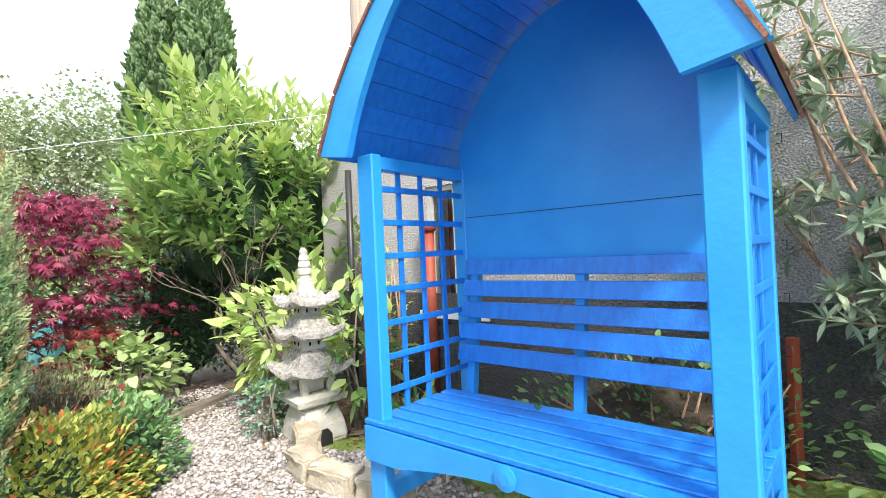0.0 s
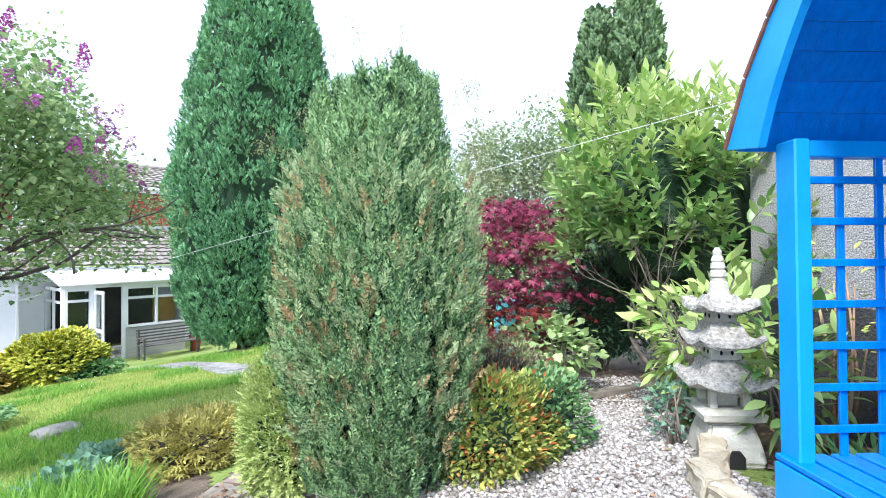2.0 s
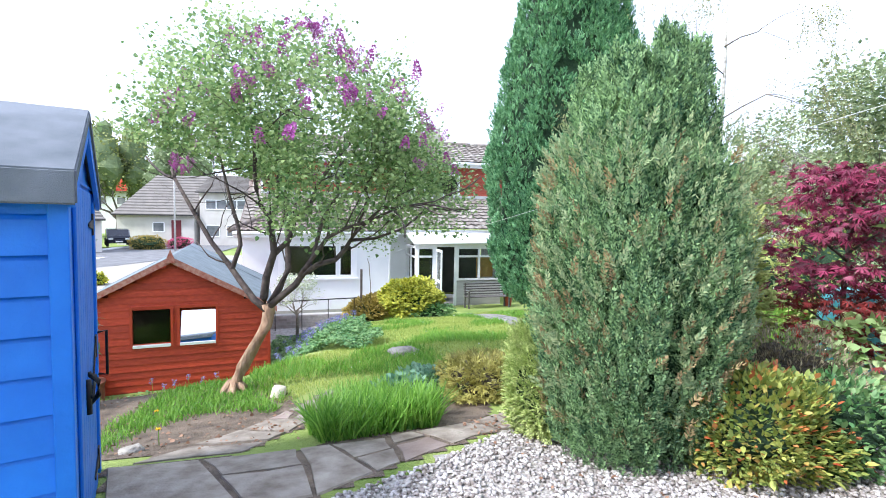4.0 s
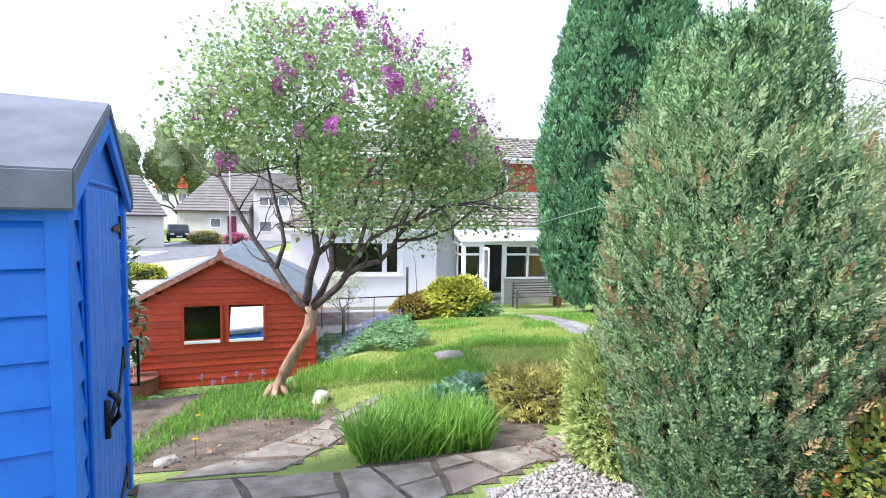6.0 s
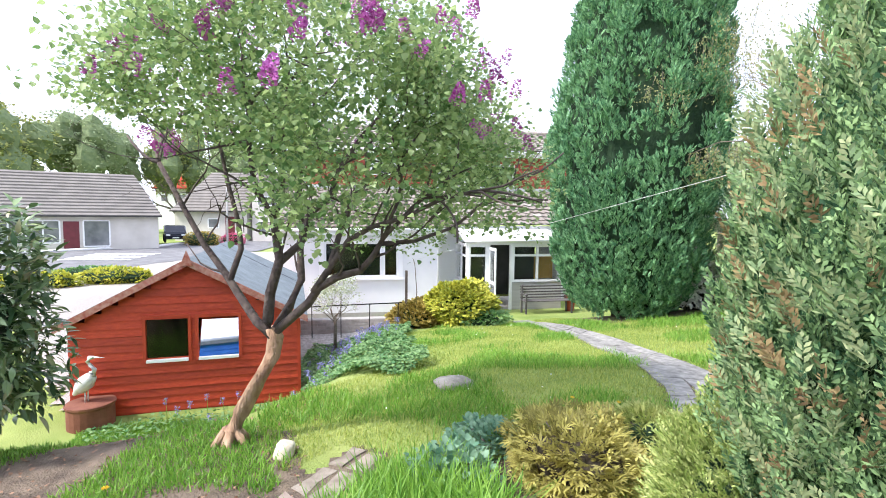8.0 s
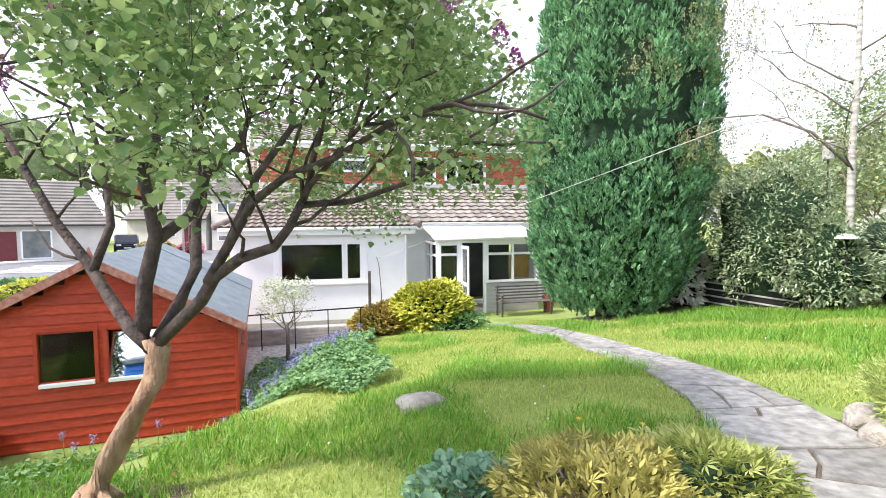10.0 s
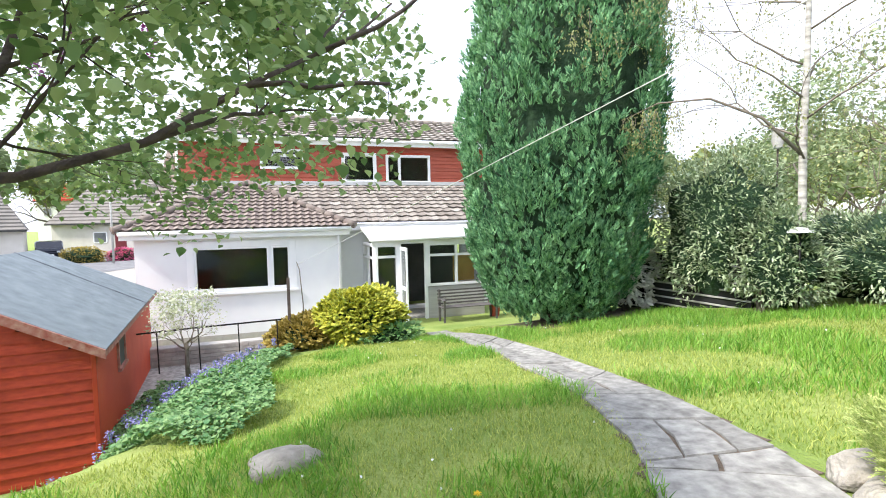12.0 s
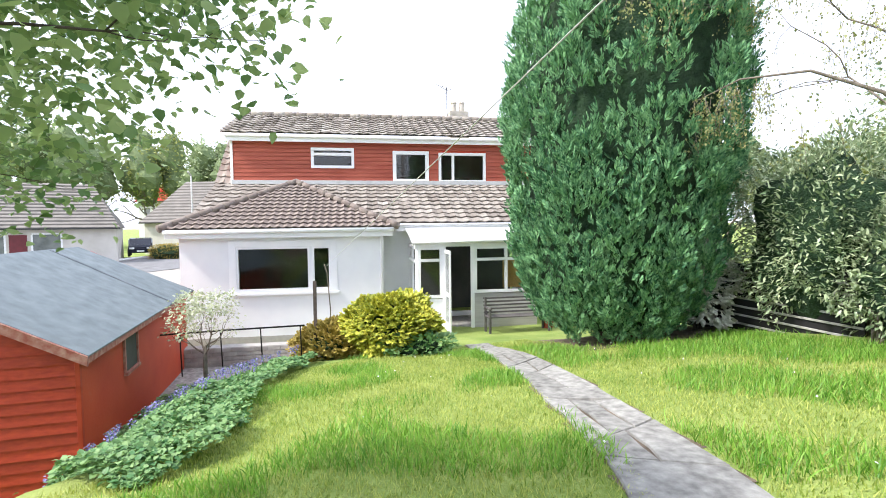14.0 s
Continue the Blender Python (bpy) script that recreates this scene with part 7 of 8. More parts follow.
# ---- paths ----
def slab_piece(parent, poly, z_of, top=0.03, mat="slab", name="paving_slab"):
    """An uneven paving slab over the outline, set in the ground."""
    bm = bmesh.new()
    cx, cy = sum(p[0] for p in poly) / len(poly), sum(p[1] for p in poly) / len(poly)
    tilt = random.uniform(-0.004, 0.008)
    up = [bm.verts.new((x, y, z_of(x, y) + top + tilt)) for x, y in poly]
    mid = [bm.verts.new((cx + (x - cx) * 1.02, cy + (y - cy) * 1.02, z_of(x, y) + top - 0.012 + tilt)) for x, y in poly]
    lo = [bm.verts.new((cx + (x - cx) * 1.02, cy + (y - cy) * 1.02, z_of(x, y) - 0.06)) for x, y in poly]
    c = bm.verts.new((cx, cy, z_of(cx, cy) + top + tilt + 0.002))
    n = len(poly)
    for k in range(n):
        j = (k + 1) % n
        bm.faces.new((up[k], up[j], c))
        bm.faces.new((mid[k], mid[j], up[j], up[k]))
        bm.faces.new((lo[k], lo[j], mid[j], mid[k]))
    bmesh.ops.recalc_face_normals(bm, faces=bm.faces)
    return part(name, bm, M[mat], parent)


def paved(name, label, left, right, steps, cols, seed, reds=0.25, gap=0.018, mat="slab", top=0.02):
    """Irregular paving between two edge lines."""
    t = thing(name, label, "path", (0, 0, 0), kind="structure")
    r = random.Random(seed)

    def along(line, u):
        u = min(max(u, 0), 1) * (len(line) - 1)
        k = min(int(u), len(line) - 2)
        f = u - k
        return Vector((line[k][0] * (1 - f) + line[k + 1][0] * f, line[k][1] * (1 - f) + line[k + 1][1] * f))
    cuts = [0.0]
    for k in range(1, steps):
        cuts.append((k + r.uniform(-0.3, 0.3)) / steps)
    cuts.append(1.0)
    skew = [0] + [r.uniform(-0.6, 0.6) / steps for _ in cuts[1:-1]] + [0]

    def pt(u, v):
        return along(left, u).lerp(along(right, u), v)
    for k in range(steps):
        c = r.choice(cols)
        vs = [0.0] + sorted((j + r.uniform(-0.2, 0.2)) / c for j in range(1, c)) + [1.0]
        v2 = [0.0] + [v + r.uniform(-0.14, 0.14) for v in vs[1:-1]] + [1.0]
        for j in range(c):
            a = [(cuts[k] + skew[k] * (vs[j] - 0.5), vs[j]), (cuts[k] + skew[k] * (vs[j + 1] - 0.5), vs[j + 1]), (cuts[k + 1] + skew[k + 1] * (v2[j + 1] - 0.5), v2[j + 1]), (cuts[k + 1] + skew[k + 1] * (v2[j] - 0.5), v2[j])]
            q = []
            for i in range(4):
                (u0, w0), (u1, w1) = a[i], a[(i + 1) % 4]
                q.append(pt(u0, w0))
                m_ = pt((u0 + u1) / 2, (w0 + w1) / 2)
                q.append(m_ + Vector((r.uniform(-1, 1), r.uniform(-1, 1))) * 0.012)
            cc = sum(q, Vector((0, 0))) / len(q)
            q = [cc + (p - cc) * (1 - gap / max((p - cc).length, 0.05)) for p in q]
            slab_piece(t, [(p.x, p.y) for p in q], ground_z, top, "slab_red" if r.random() < reds else mat)
    base = []
    m_ = 24
    poly = [tuple(along(left, k / m_)) for k in range(m_ + 1)] + [tuple(along(right, 1 - k / m_)) for k in range(m_ + 1)]
    sheet("path_bed", poly, 0.006, M["soil"], "mossy bed between paving stones", "path", 0.09)
    return t


P_L = [(-3.05, 2.25), (-3.6, 2.75), (-4.6, 3.4), (-5.6, 4.02), (-6.7, 4.34), (-8.8, 4.62), (-10.8, 4.82), (-12.9, 4.85), (-13.6, 4.9)]
P_R = [(-2.6, 2.9), (-3.2, 3.5), (-4.1, 4.3), (-5.4, 4.85), (-6.7, 5.08), (-8.8, 5.28), (-10.9, 5.4), (-12.8, 5.35), (-13.6, 5.4)]
paved("garden_path", "curving crazy-paved stone path across the lawn", P_L, P_R, 19, (1, 2, 2, 3), 5, 0.0, 0.022)
paved("garden_path", "old stone slab path beside the gravel", [(-2.75, -0.75), (-2.7, 0.3), (-2.75, 1.0), (-3.0, 1.75), (-3.3, 2.2)], [(-1.95, -0.5), (-1.85, 0.45), (-2.25, 1.1), (-2.6, 1.75), (-2.7, 2.35)], 8, (2, 2, 1), 6, 0.25, 0.028, "slab_old", 0.012)
paved("garden_path", "sunken stone slab path towards the lilac tree", [(-2.8, -0.65), (-3.6, -0.1), (-4.3, 0.25), (-5.0, 0.7)], [(-2.8, 0.05), (-3.45, 0.4), (-4.1, 0.62), (-4.75, 0.98)], 6, (1, 2), 7, 0.15, 0.035, "slab_old", 0.01)


# ---- kerb stones, rocks ----
def rock(name, label, at, size, seed, mat="rock", group=""):
    t = thing(name, label, "rock", at, random.uniform(0, 360), group)
    bm = bmesh.new()
    bmesh.ops.create_icosphere(bm, subdivisions=3, radius=1)
    for v in bm.verts:
        c = v.co.copy()
        k = 1 + 0.25 * noise.noise(c * 1.3 + Vector((seed, 0, 0))) + 0.08 * noise.noise(c * 4 + Vector((seed, 3, 0)))
        q = [math.copysign(abs(a) ** 0.75, a) for a in c]
        v.co = Vector((q[0] * size[0], q[1] * size[1], q[2] * size[2])) * k
    ob = part("stone", bm, M[mat], t)
    for p in ob.data.polygons:
        p.use_smooth = True
    return t


rock("boulder", "rounded pale boulder sunk in the lawn", gz(-6.43, 1.85, 0.02), (0.17, 0.24, 0.09), 1)
for k, (x, y, sx, sy, sz) in enumerate(((-4.7, 4.8, 0.22, 0.15, 0.1), (-4.42, 4.6, 0.2, 0.2, 0.1), (-4.15, 4.38, 0.24, 0.15, 0.1), (-4.0, 4.62, 0.2, 0.2, 0.14))):
    rock("rockery_stone", "grey angular rockery stone beside the path", gz(x, y, 0.05), (sx, sy, sz), k + 5, "rock", "rockery stones")
for k in range(12):
    u = k / 11
    rock("bank_stone", "grey brown edging stone below the bluebell bank", gz(-9.9 - 3.2 * u, 0.05 + 0.35 * u + 0.1 * math.sin(k * 2)), (0.13 + 0.05 * math.sin(k), 0.1, 0.08), k + 20, "rock", "bank stones")
rock("quartz_lump", "cream quartz lump at the foot of the lilac", gz(-4.97, 0.15, 0.05), (0.1, 0.08, 0.07), 50, "quartz")
rock("quartz_lump", "pale mossy stone by the slab path", gz(-3.2, -0.75, 0.01), (0.06, 0.08, 0.04), 51, "rock")
for k, (x, y, rz, L) in enumerate(((-0.33, 3.42, -75, 0.24), (-0.3, 3.12, -60, 0.26), (-0.12, 2.88, -40, 0.28), (0.12, 2.7, -30, 0.26))):
    t = thing("kerb_stone", "buff cast stone garden kerb block", "kerb", (x, y, ground_z(x, y)), rz, "kerb stones")
    bm = bx(bmesh.new(), -L / 2, L / 2, -0.075, 0.075, -0.05, 0.13 if k else 0.17)
    bmesh.ops.subdivide_edges(bm, edges=list(bm.edges), cuts=3, use_grid_fill=True)
    for v in bm.verts:
        v.co += Vector((0.014, 0.014, 0.012)) * noise.noise(v.co * 14 + Vector((k, 0, 0)))
    bmesh.ops.bevel(bm, geom=[e for e in bm.edges if e.calc_face_angle(0) > 1.0], offset=0.012, segments=2, affect="EDGES")
    ob = part("block", bm, M["edging"], t)
plank = thing("old_plank", "half-buried weathered plank at the gravel's end", "plank", gz(-1.25, 5.0), 60)
box_part("board", (-0.5, 0.5, -0.05, 0.05, 0.0, 0.06), M["bark_grey"], plank)


# ---- heron on drum ----
def build_heron():
    dx, dy = -9.0, -3.24
    d = thing("rusty_drum", "rusty red-brown metal drum used as a stand", "drum", (dx, dy, -1.8))
    part("drum", frustum(bmesh.new(), [(0, 0.3), (0.02, 0.31), (0.5, 0.31), (0.53, 0.33), (0.56, 0.33), (0.565, 0.3)], 22), M["rust"], d)
    z0 = -1.8 + 0.565
    h = thing("heron_statue", "grey white plastic heron statue standing on the drum", "statue", (dx, dy - 0.05, z0), 168)
    tb = Tubes()
    for s_ in (-0.03, 0.03):
        tb.add([(s_, 0, 0), (s_, 0.0, 0.16)], [0.01, 0.012], 6)
    tb.add([(0, 0.2, 0.1), (0, 0.1, 0.2), (0, 0.0, 0.3), (0, -0.08, 0.4), (0, -0.1, 0.46)], [0.02, 0.09, 0.12, 0.08, 0.045], 12)
    tb.add([(0, -0.1, 0.42), (0, -0.14, 0.5), (0, -0.08, 0.56), (0, -0.03, 0.62), (0, -0.07, 0.68), (0, -0.14, 0.69)], [0.045, 0.035, 0.028, 0.028, 0.035, 0.02], 10)
    tb.add([(0, -0.13, 0.69), (0, -0.3, 0.685)], [0.016, 0.003], 6)
    tb.make("figure", M["bird"], h)


build_heron()

# ---- street, houses over the road, distant trees ----
road = thing("road", "grey asphalt residential street beyond the house", "road", kind="structure")
bm = bmesh.new()
for q in ([(-24, -60), (-24, -13), (-40, -6.5), (-60, -5), (-60, -13), (-44, -15.5), (-37, -22), (-33, -60)],):
    vs = [bm.verts.new((x, y, ground_z(x, y) + 0.05)) for x, y in q]
    bm.faces.new(vs)
    bmesh.ops.recalc_face_normals(bm, faces=bm.faces)
    if bm.faces[:][0].normal.z < 0:
        bmesh.ops.reverse_faces(bm, faces=bm.faces[:])
part("road_surface", bm, M["asphalt"], road)
bm = bmesh.new()
for k in range(5):
    bx(bm, -33 - 1.1 * k, -32.5 - 1.1 * k, -16.5, -12.5, -1.24, -1.22)
part("road_marking", bm, M["paint_road"], road, "white road markings")
kb = thing("kerb", "pale concrete kerb along the street", "kerb", kind="structure")
tb = Tubes()
tb.add([(-33.2, -60, -1.2), (-37.2, -22, -1.2), (-44.2, -15.3, -1.2), (-60, -12.8, -1.2)], [0.12] * 4, 4)
tb.make("kerb_line", M["paint_road"], kb)


def bungalow(label, at, rz, W, D, eave, ridge, door_x, wins, roof_mat="tile_grey", wall="harl", hip=(0, 0)):
    """A plain bungalow: ridge along its front; local -y faces the street."""
    h = thing("bungalow", label, "house", at, rz)
    bm = bx(bmesh.new(), 0, W, 0, D, -0.5, eave)
    part("wall", bm, M[wall], h)
    bm = bmesh.new()
    vs = [bm.verts.new(p) for p in ((-0.2, -0.4, eave - 0.1), (W + 0.2, -0.4, eave - 0.1), (W + 0.2, D + 0.4, eave - 0.1), (-0.2, D + 0.4, eave - 0.1), (hip[0] - 0.2, D / 2, ridge), (W + 0.2 - hip[1], D / 2, ridge))]
    for q in ((0, 1, 5, 4), (2, 3, 4, 5), (1, 2, 5), (3, 0, 4), (3, 2, 1, 0)):
        bm.faces.new([vs[k] for k in q])
    part("roof_body", bm, M[roof_mat], h)
    sl = Vector((0, D / 2 + 0.4, ridge - eave + 0.1))
    n = 14
    for k in range(n):
        a, b = sl * (k / n), sl * ((k + 1) / n)
        la, lb_, ra, rb = hip[0] * k / n - 0.25, hip[0] * (k + 1) / n - 0.25, W + 0.25 - hip[1] * k / n, W + 0.25 - hip[1] * (k + 1) / n
        v = [(la, -0.45 + a.y, eave + 0.0 + a.z), (ra, -0.45 + a.y, eave + 0.0 + a.z), (rb, -0.45 + b.y, eave - 0.1 + b.z), (lb_, -0.45 + b.y, eave - 0.1 + b.z)]
        low = [(x, y + 0.01, z - 0.12) for x, y, z in v[:2]]
        mesh_object("tile_course", v + low, [(0, 1, 2, 3), (4, 5, 1, 0)], M[roof_mat], h, "grey tile course")
    box_part("gutter", (-0.25, W + 0.25, -0.52, -0.42, eave - 0.16, eave - 0.06), M["drain"], h, "black gutter")
    for x0, x1, z0, z1 in wins:
        w_ = new("window")
        w_.parent = h
        bm = bmesh.new()
        nn = max(int((x1 - x0) / 0.9), 1)
        bx(bm, x0, x1, -0.04, 0.0, z1 - 0.09, z1)
        bx(bm, x0, x1, -0.06, 0.0, z0, z0 + 0.09)
        for k in range(nn + 1):
            xx = x0 + (x1 - x0) * k / nn
            bx(bm, xx - 0.05, xx + 0.05, -0.045, 0.0, z0 + 0.09, z1 - 0.09)
        part("window_frame", bm, M["pvc"], w_, "white window frame")
        box_part("pane", (x0 + 0.05, x1 - 0.05, -0.012, -0.006, z0 + 0.09, z1 - 0.09), M["win_far"], w_, "grey reflecting pane", 0)
    if door_x is not None:
        box_part("door", (door_x, door_x + 0.95, -0.03, -0.005, 0.05, 2.1), M["red_door"], h, "dark red door")
    return h


M["win_far"] = pmat("far_window_glass", (0.10, 0.11, 0.12), (0.25, 0.26, 0.27), 1.2, 0.1, 0)


def facing(p0, p1):
    return math.degrees(math.atan2(p1[1] - p0[1], p1[0] - p0[0]))


a0, a1 = (-36.2, -32.2), (-42.8, -14.8)
bungalow("long grey-roofed bungalow with cream walls across the street", (a0[0], a0[1], -1.25), facing(a0, a1), 18.8, 8, 2.6, 5.9, 12.8, [(3.5, 6.5, 0.6, 2.2), (8.8, 12.6, 0.5, 2.2), (14.0, 15.6, 0.2, 2.2), (1.0, 2.4, 0.8, 2.1)], hip=(0, 1.9))
b0, b1 = (-54.6, -17.4), (-52.9, -10.3)
bungalow("cream gabled house with a dark red door over the street", (b0[0], b0[1], -0.9), facing(b0, b1), 7.5, 8, 2.7, 6.8, 5.3, [(3.5, 4.6, 0.9, 1.9)], hip=(2.2, 0))
b2, b3 = (-52.9, -9.6), (-52.0, -5.0)
bungalow("cream house with brick panels and white windows over the street", (b2[0], b2[1], -0.9), facing(b2, b3), 5.5, 8, 5.0, 6.9, None, [(0.6, 1.9, 0.5, 1.7), (2.6, 4.6, 0.5, 1.7), (0.6, 4.6, 3.2, 4.2)])
c0, c1 = (-88.0, -31.5), (-86.0, -25.0)
bungalow("small white house with red roof in the distance", (c0[0], c0[1], -1.2), facing(c0, c1), 6.6, 7, 6.6, 9.4, None, [(1, 2.2, 4.4, 5.6), (4, 5.4, 4.4, 5.6)], "red_plain", "wall_white")
d0, d1 = (-36.5, 47.0), (-29.0, 62.0)
bungalow("white gabled house with grey roof among trees", (d0[0], d0[1], 0.6), facing(d0, d1), 16, 9, 4.6, 8.8, None, [(2, 4, 2.6, 3.9), (8, 10, 2.6, 3.9)], "tile_grey", "wall_white")
d0, d1 = (-33.5, 35.0), (-29.5, 43.0)
bungalow("white house roof half hidden by trees", (d0[0], d0[1], 0.4), facing(d0, d1), 8, 7, 2.6, 4.9, None, [(2, 4, 1, 2)], "tile_grey", "wall_white")


def build_car(at, rz):
    c = thing("parked_car", "dark blue parked car on the drive over the street", "car", at, rz)
    bm = bmesh.new()
    prism(bm, [(-2.0, 0.3), (2.0, 0.3), (2.05, 0.7), (1.85, 0.92), (1.1, 1.0), (0.5, 1.45), (-1.2, 1.5), (-1.9, 1.0), (-2.05, 0.7)], lambda p, q, r: (p, r, q), -0.85, 0.85)
    bmesh.ops.bevel(bm, geom=list(bm.edges), offset=0.07, segments=2, affect="EDGES")
    part("body", bm, M["car"], c)
    bm = bmesh.new()
    prism(bm, [(0.98, 1.03), (0.5, 1.38), (-1.15, 1.42), (-1.7, 1.03)], lambda p, q, r: (p, r, q), -0.87, 0.87)
    part("side_glass", bm, M["win_far"], c, "dark side glass")
    for x in (-1.3, 1.3):
        for y in (-0.82, 0.82):
            bm = frustum(bmesh.new(), [(-0.1, 0.3), (-0.08, 0.33), (0.08, 0.33), (0.1, 0.3)], 18)
            bmesh.ops.rotate(bm, verts=bm.verts, cent=(0, 0, 0), matrix=Matrix.Rotation(radians(90), 3, "X"))
            bmesh.ops.translate(bm, verts=bm.verts, vec=(x, y, 0.33))
            part("wheel", bm, M["tyre"], c, "black tyre")
    for y in (-0.6, 0.6):
        box_part("headlight", (2.0, 2.08, y - 0.17, y + 0.17, 0.62, 0.76), M["pvc"], c, "clear headlight", 0.02)
    box_part("number_plate", (2.05, 2.08, -0.26, 0.26, 0.4, 0.51), M["pvc"], c, "white number plate")
    return c


car1 = build_car((-49.2, -15.6, -1.1), 21)
lp = thing("street_lamp", "tall thin grey street lamp post", "street lamp", (-44.0, -9.8, -1.3))
tb = Tubes()
tb.add([(0, 0, 0), (0, 0, 6.5)], [0.09, 0.05], 8)
tb.add([(0, 0, 6.5), (0.6, 0, 6.7)], [0.05, 0.08], 8)
tb.make("post", M["silver_wood"], lp)
for k, (x, y, sx, sy, sz, mt) in enumerate(((-21.8, -11.2, 0.6, 1.4, 0.35, "yellow_bush"), (-22.8, -8.9, 0.6, 1.5, 0.35, "yellow_bush"), (-24.0, -10.4, 0.6, 2.0, 0.3, "cover_leaf"), (-42.0, -26, 0.7, 1.6, 0.6, "cover_leaf"), (-41.5, -21.5, 0.6, 1.2, 0.5, "cover_leaf"), (-46.5, -12.5, 0.9, 1.5, 0.7, "hedge_brown"), (-47.5, -10.2, 0.8, 1.0, 0.6, "pink_flower"))):
    shrub("low_hedge", "low clipped garden hedge across the street", (x, y, -1.3), (0, 0, sz * 0.7), (sx, sy, sz), 0, [small_leaf(0.13, 0.7)], 1500, 200 + k, mt, stems=3, inner=0.8, hull_k=0.85)
sheet("gravel_drive", [(-9.6, -3.9), (-24.5, -14.5), (-27.5, -12.0), (-39.0, -7.3), (-39.0, -1.7), (-27.5, -1.7), (-20.4, -1.75), (-16.8, -1.75), (-14.9, -1.7)], 0.03, M["gravel_base"], "pale gravel drive between the shed and the street", "drive", 0.3)
trees = [(-66, -44, 12, 4.5), (-60, -36, 10, 4), (-72, -33, 11, 4.5), (-76, -24, 11, 4), (-70, -15, 9, 3.5), (-80, -52, 13, 5), (-58, -52, 10, 4.5),
         (-27.5, 27, 7.0, 2.6), (-29, 33, 7.6, 2.8), (-26, 38.5, 8.2, 3.0), (-34, 28, 8.2, 3), (-22, 26, 5.6, 2.2), (-45, 20, 9, 4), (-50, 30, 10, 4), (-24, 47, 8.0, 3.2), (-40, 24, 8, 3.4)]
for k, (x, y, hh, rr) in enumerate(trees):
    open_tree("distant_tree", ("yellowish green" if k % 2 else "fresh green") + " broadleaf tree in the distance", (x, y, -1.0), hh * (1.45 if x < -50 else 1), hh * 0.22, rr * (1.3 if x < -50 else 1), 4600, 300 + k, "far_leaf2" if k % 2 else "far_leaf", 0.34 if x < -50 else 0.22, 5, lump=0.3)

# ---- grass, ground cover, gravel ----
def blade(h, w_, bend):
    v = [(0, -w_ / 2, 0), (0, w_ / 2, 0), (bend * h * 0.35, -w_ * 0.4, h * 0.55), (bend * h * 0.35, w_ * 0.4, h * 0.55), (bend * h, 0, h)]
    return np.array(v, float), [(0, 1, 3, 2), (2, 3, 4)]


def blades(name, label, poly, n, h, w_, material, seed, dens=None, lean=0.5, category="grass", avoid=()):
    r = np.random.default_rng(seed)
    x0, x1 = min(p[0] for p in poly), max(p[0] for p in poly)
    y0, y1 = min(p[1] for p in poly), max(p[1] for p in poly)
    P = []
    while len(P) < n:
        x, y = r.uniform(x0, x1), r.uniform(y0, y1)
        if inside(x, y, poly) and not any(inside(x, y, a) for a in avoid):
            if dens and r.random() > dens(x, y):
                continue
            P.append((x, y, ground_z(x, y) - 0.005))
    P = np.array(P)
    shapes = []
    for k in range(5):
        v, f = blade(h, w_, (0.15, 0.4, 0.7, 0.3, 0.9)[k])
        shapes.append((v, f))
    a = r.uniform(0, 6.28, n)
    # +x of the shape stays level: dirs level, small tilt
    d = np.stack([np.cos(a), np.sin(a), r.normal(scale=0.12, size=n)], 1)
    ob = scatter(name, shapes, P, d, r.uniform(0.5, 1.35, n) * (1 if dens is None else 1), M[material], None, "", rolls=r.normal(scale=0.25, size=n))
    return tagged(ob, label, category, kind="stuff")


PATH_POLY = P_L + P_R[::-1]
LAWN_A = [(-3.6, 2.9), (-4.3, 2.2), (-4.9, 1.3), (-4.6, 0.95), (-5.1, 0.6), (-4.6, 0.2), (-5.6, -0.3), (-6.6, -0.2), (-7.4, 0.9), (-8.3, 1.3), (-10.2, 1.4), (-11.5, 1.8), (-12.3, 2.6), (-12.6, 4.0), (-13.4, 4.85), (-10.8, 4.8), (-8.8, 4.64), (-6.7, 4.5), (-5.6, 4.15), (-4.6, 3.42)]
LAWN_B = [(-4.9, 4.85), (-5.4, 4.88), (-6.7, 5.1), (-8.8, 5.3), (-10.9, 5.41), (-13.5, 5.42), (-13.6, 6.2), (-11.2, 6.3), (-10.6, 7.4), (-10.8, 8.6), (-8.6, 8.9), (-8.0, 9.7), (-5.0, 9.4), (-4.2, 6.5)]


def patchy(x, y):
    return 0.35 + 0.65 * smooth(-0.25, 0.25, noise.noise(Vector((x * 0.8, y * 0.8, 3))))


near_a = [p for p in LAWN_A]
blades("lawn_grass", "bright green lawn grass with yellow patches", LAWN_A, 90000, 0.038, 0.006, "grass_blade", 1, None)
blades("lawn_grass", "longer tufts of lawn grass near the path", LAWN_A, 17000, 0.095, 0.008, "grass_long", 2, lambda x, y: smooth(0.0, 0.3, noise.noise(Vector((x * 0.9, y * 0.9, 3))) + 0.22 * smooth(-8, -5.5, x)))
blades("lawn_grass", "bright green upper lawn beyond the path", LAWN_B, 66000, 0.038, 0.007, "grass_blade", 3, None)
blades("lawn_grass", "longer tufts on the upper lawn", LAWN_B, 24000, 0.1, 0.008, "grass_long", 4, lambda x, y: smooth(-0.12, 0.25, 0.25 * smooth(6.2, 8.0, y) + noise.noise(Vector((x * 0.8, y * 0.8, 8)))))
UNDER_LILAC = [(-3.0, -0.6), (-3.6, -0.15), (-4.4, 0.2), (-5.5, -0.2), (-6.6, -0.4), (-9.3, -0.6), (-8.8, -3.3), (-5.5, -2.6), (-3.4, -1.6)]
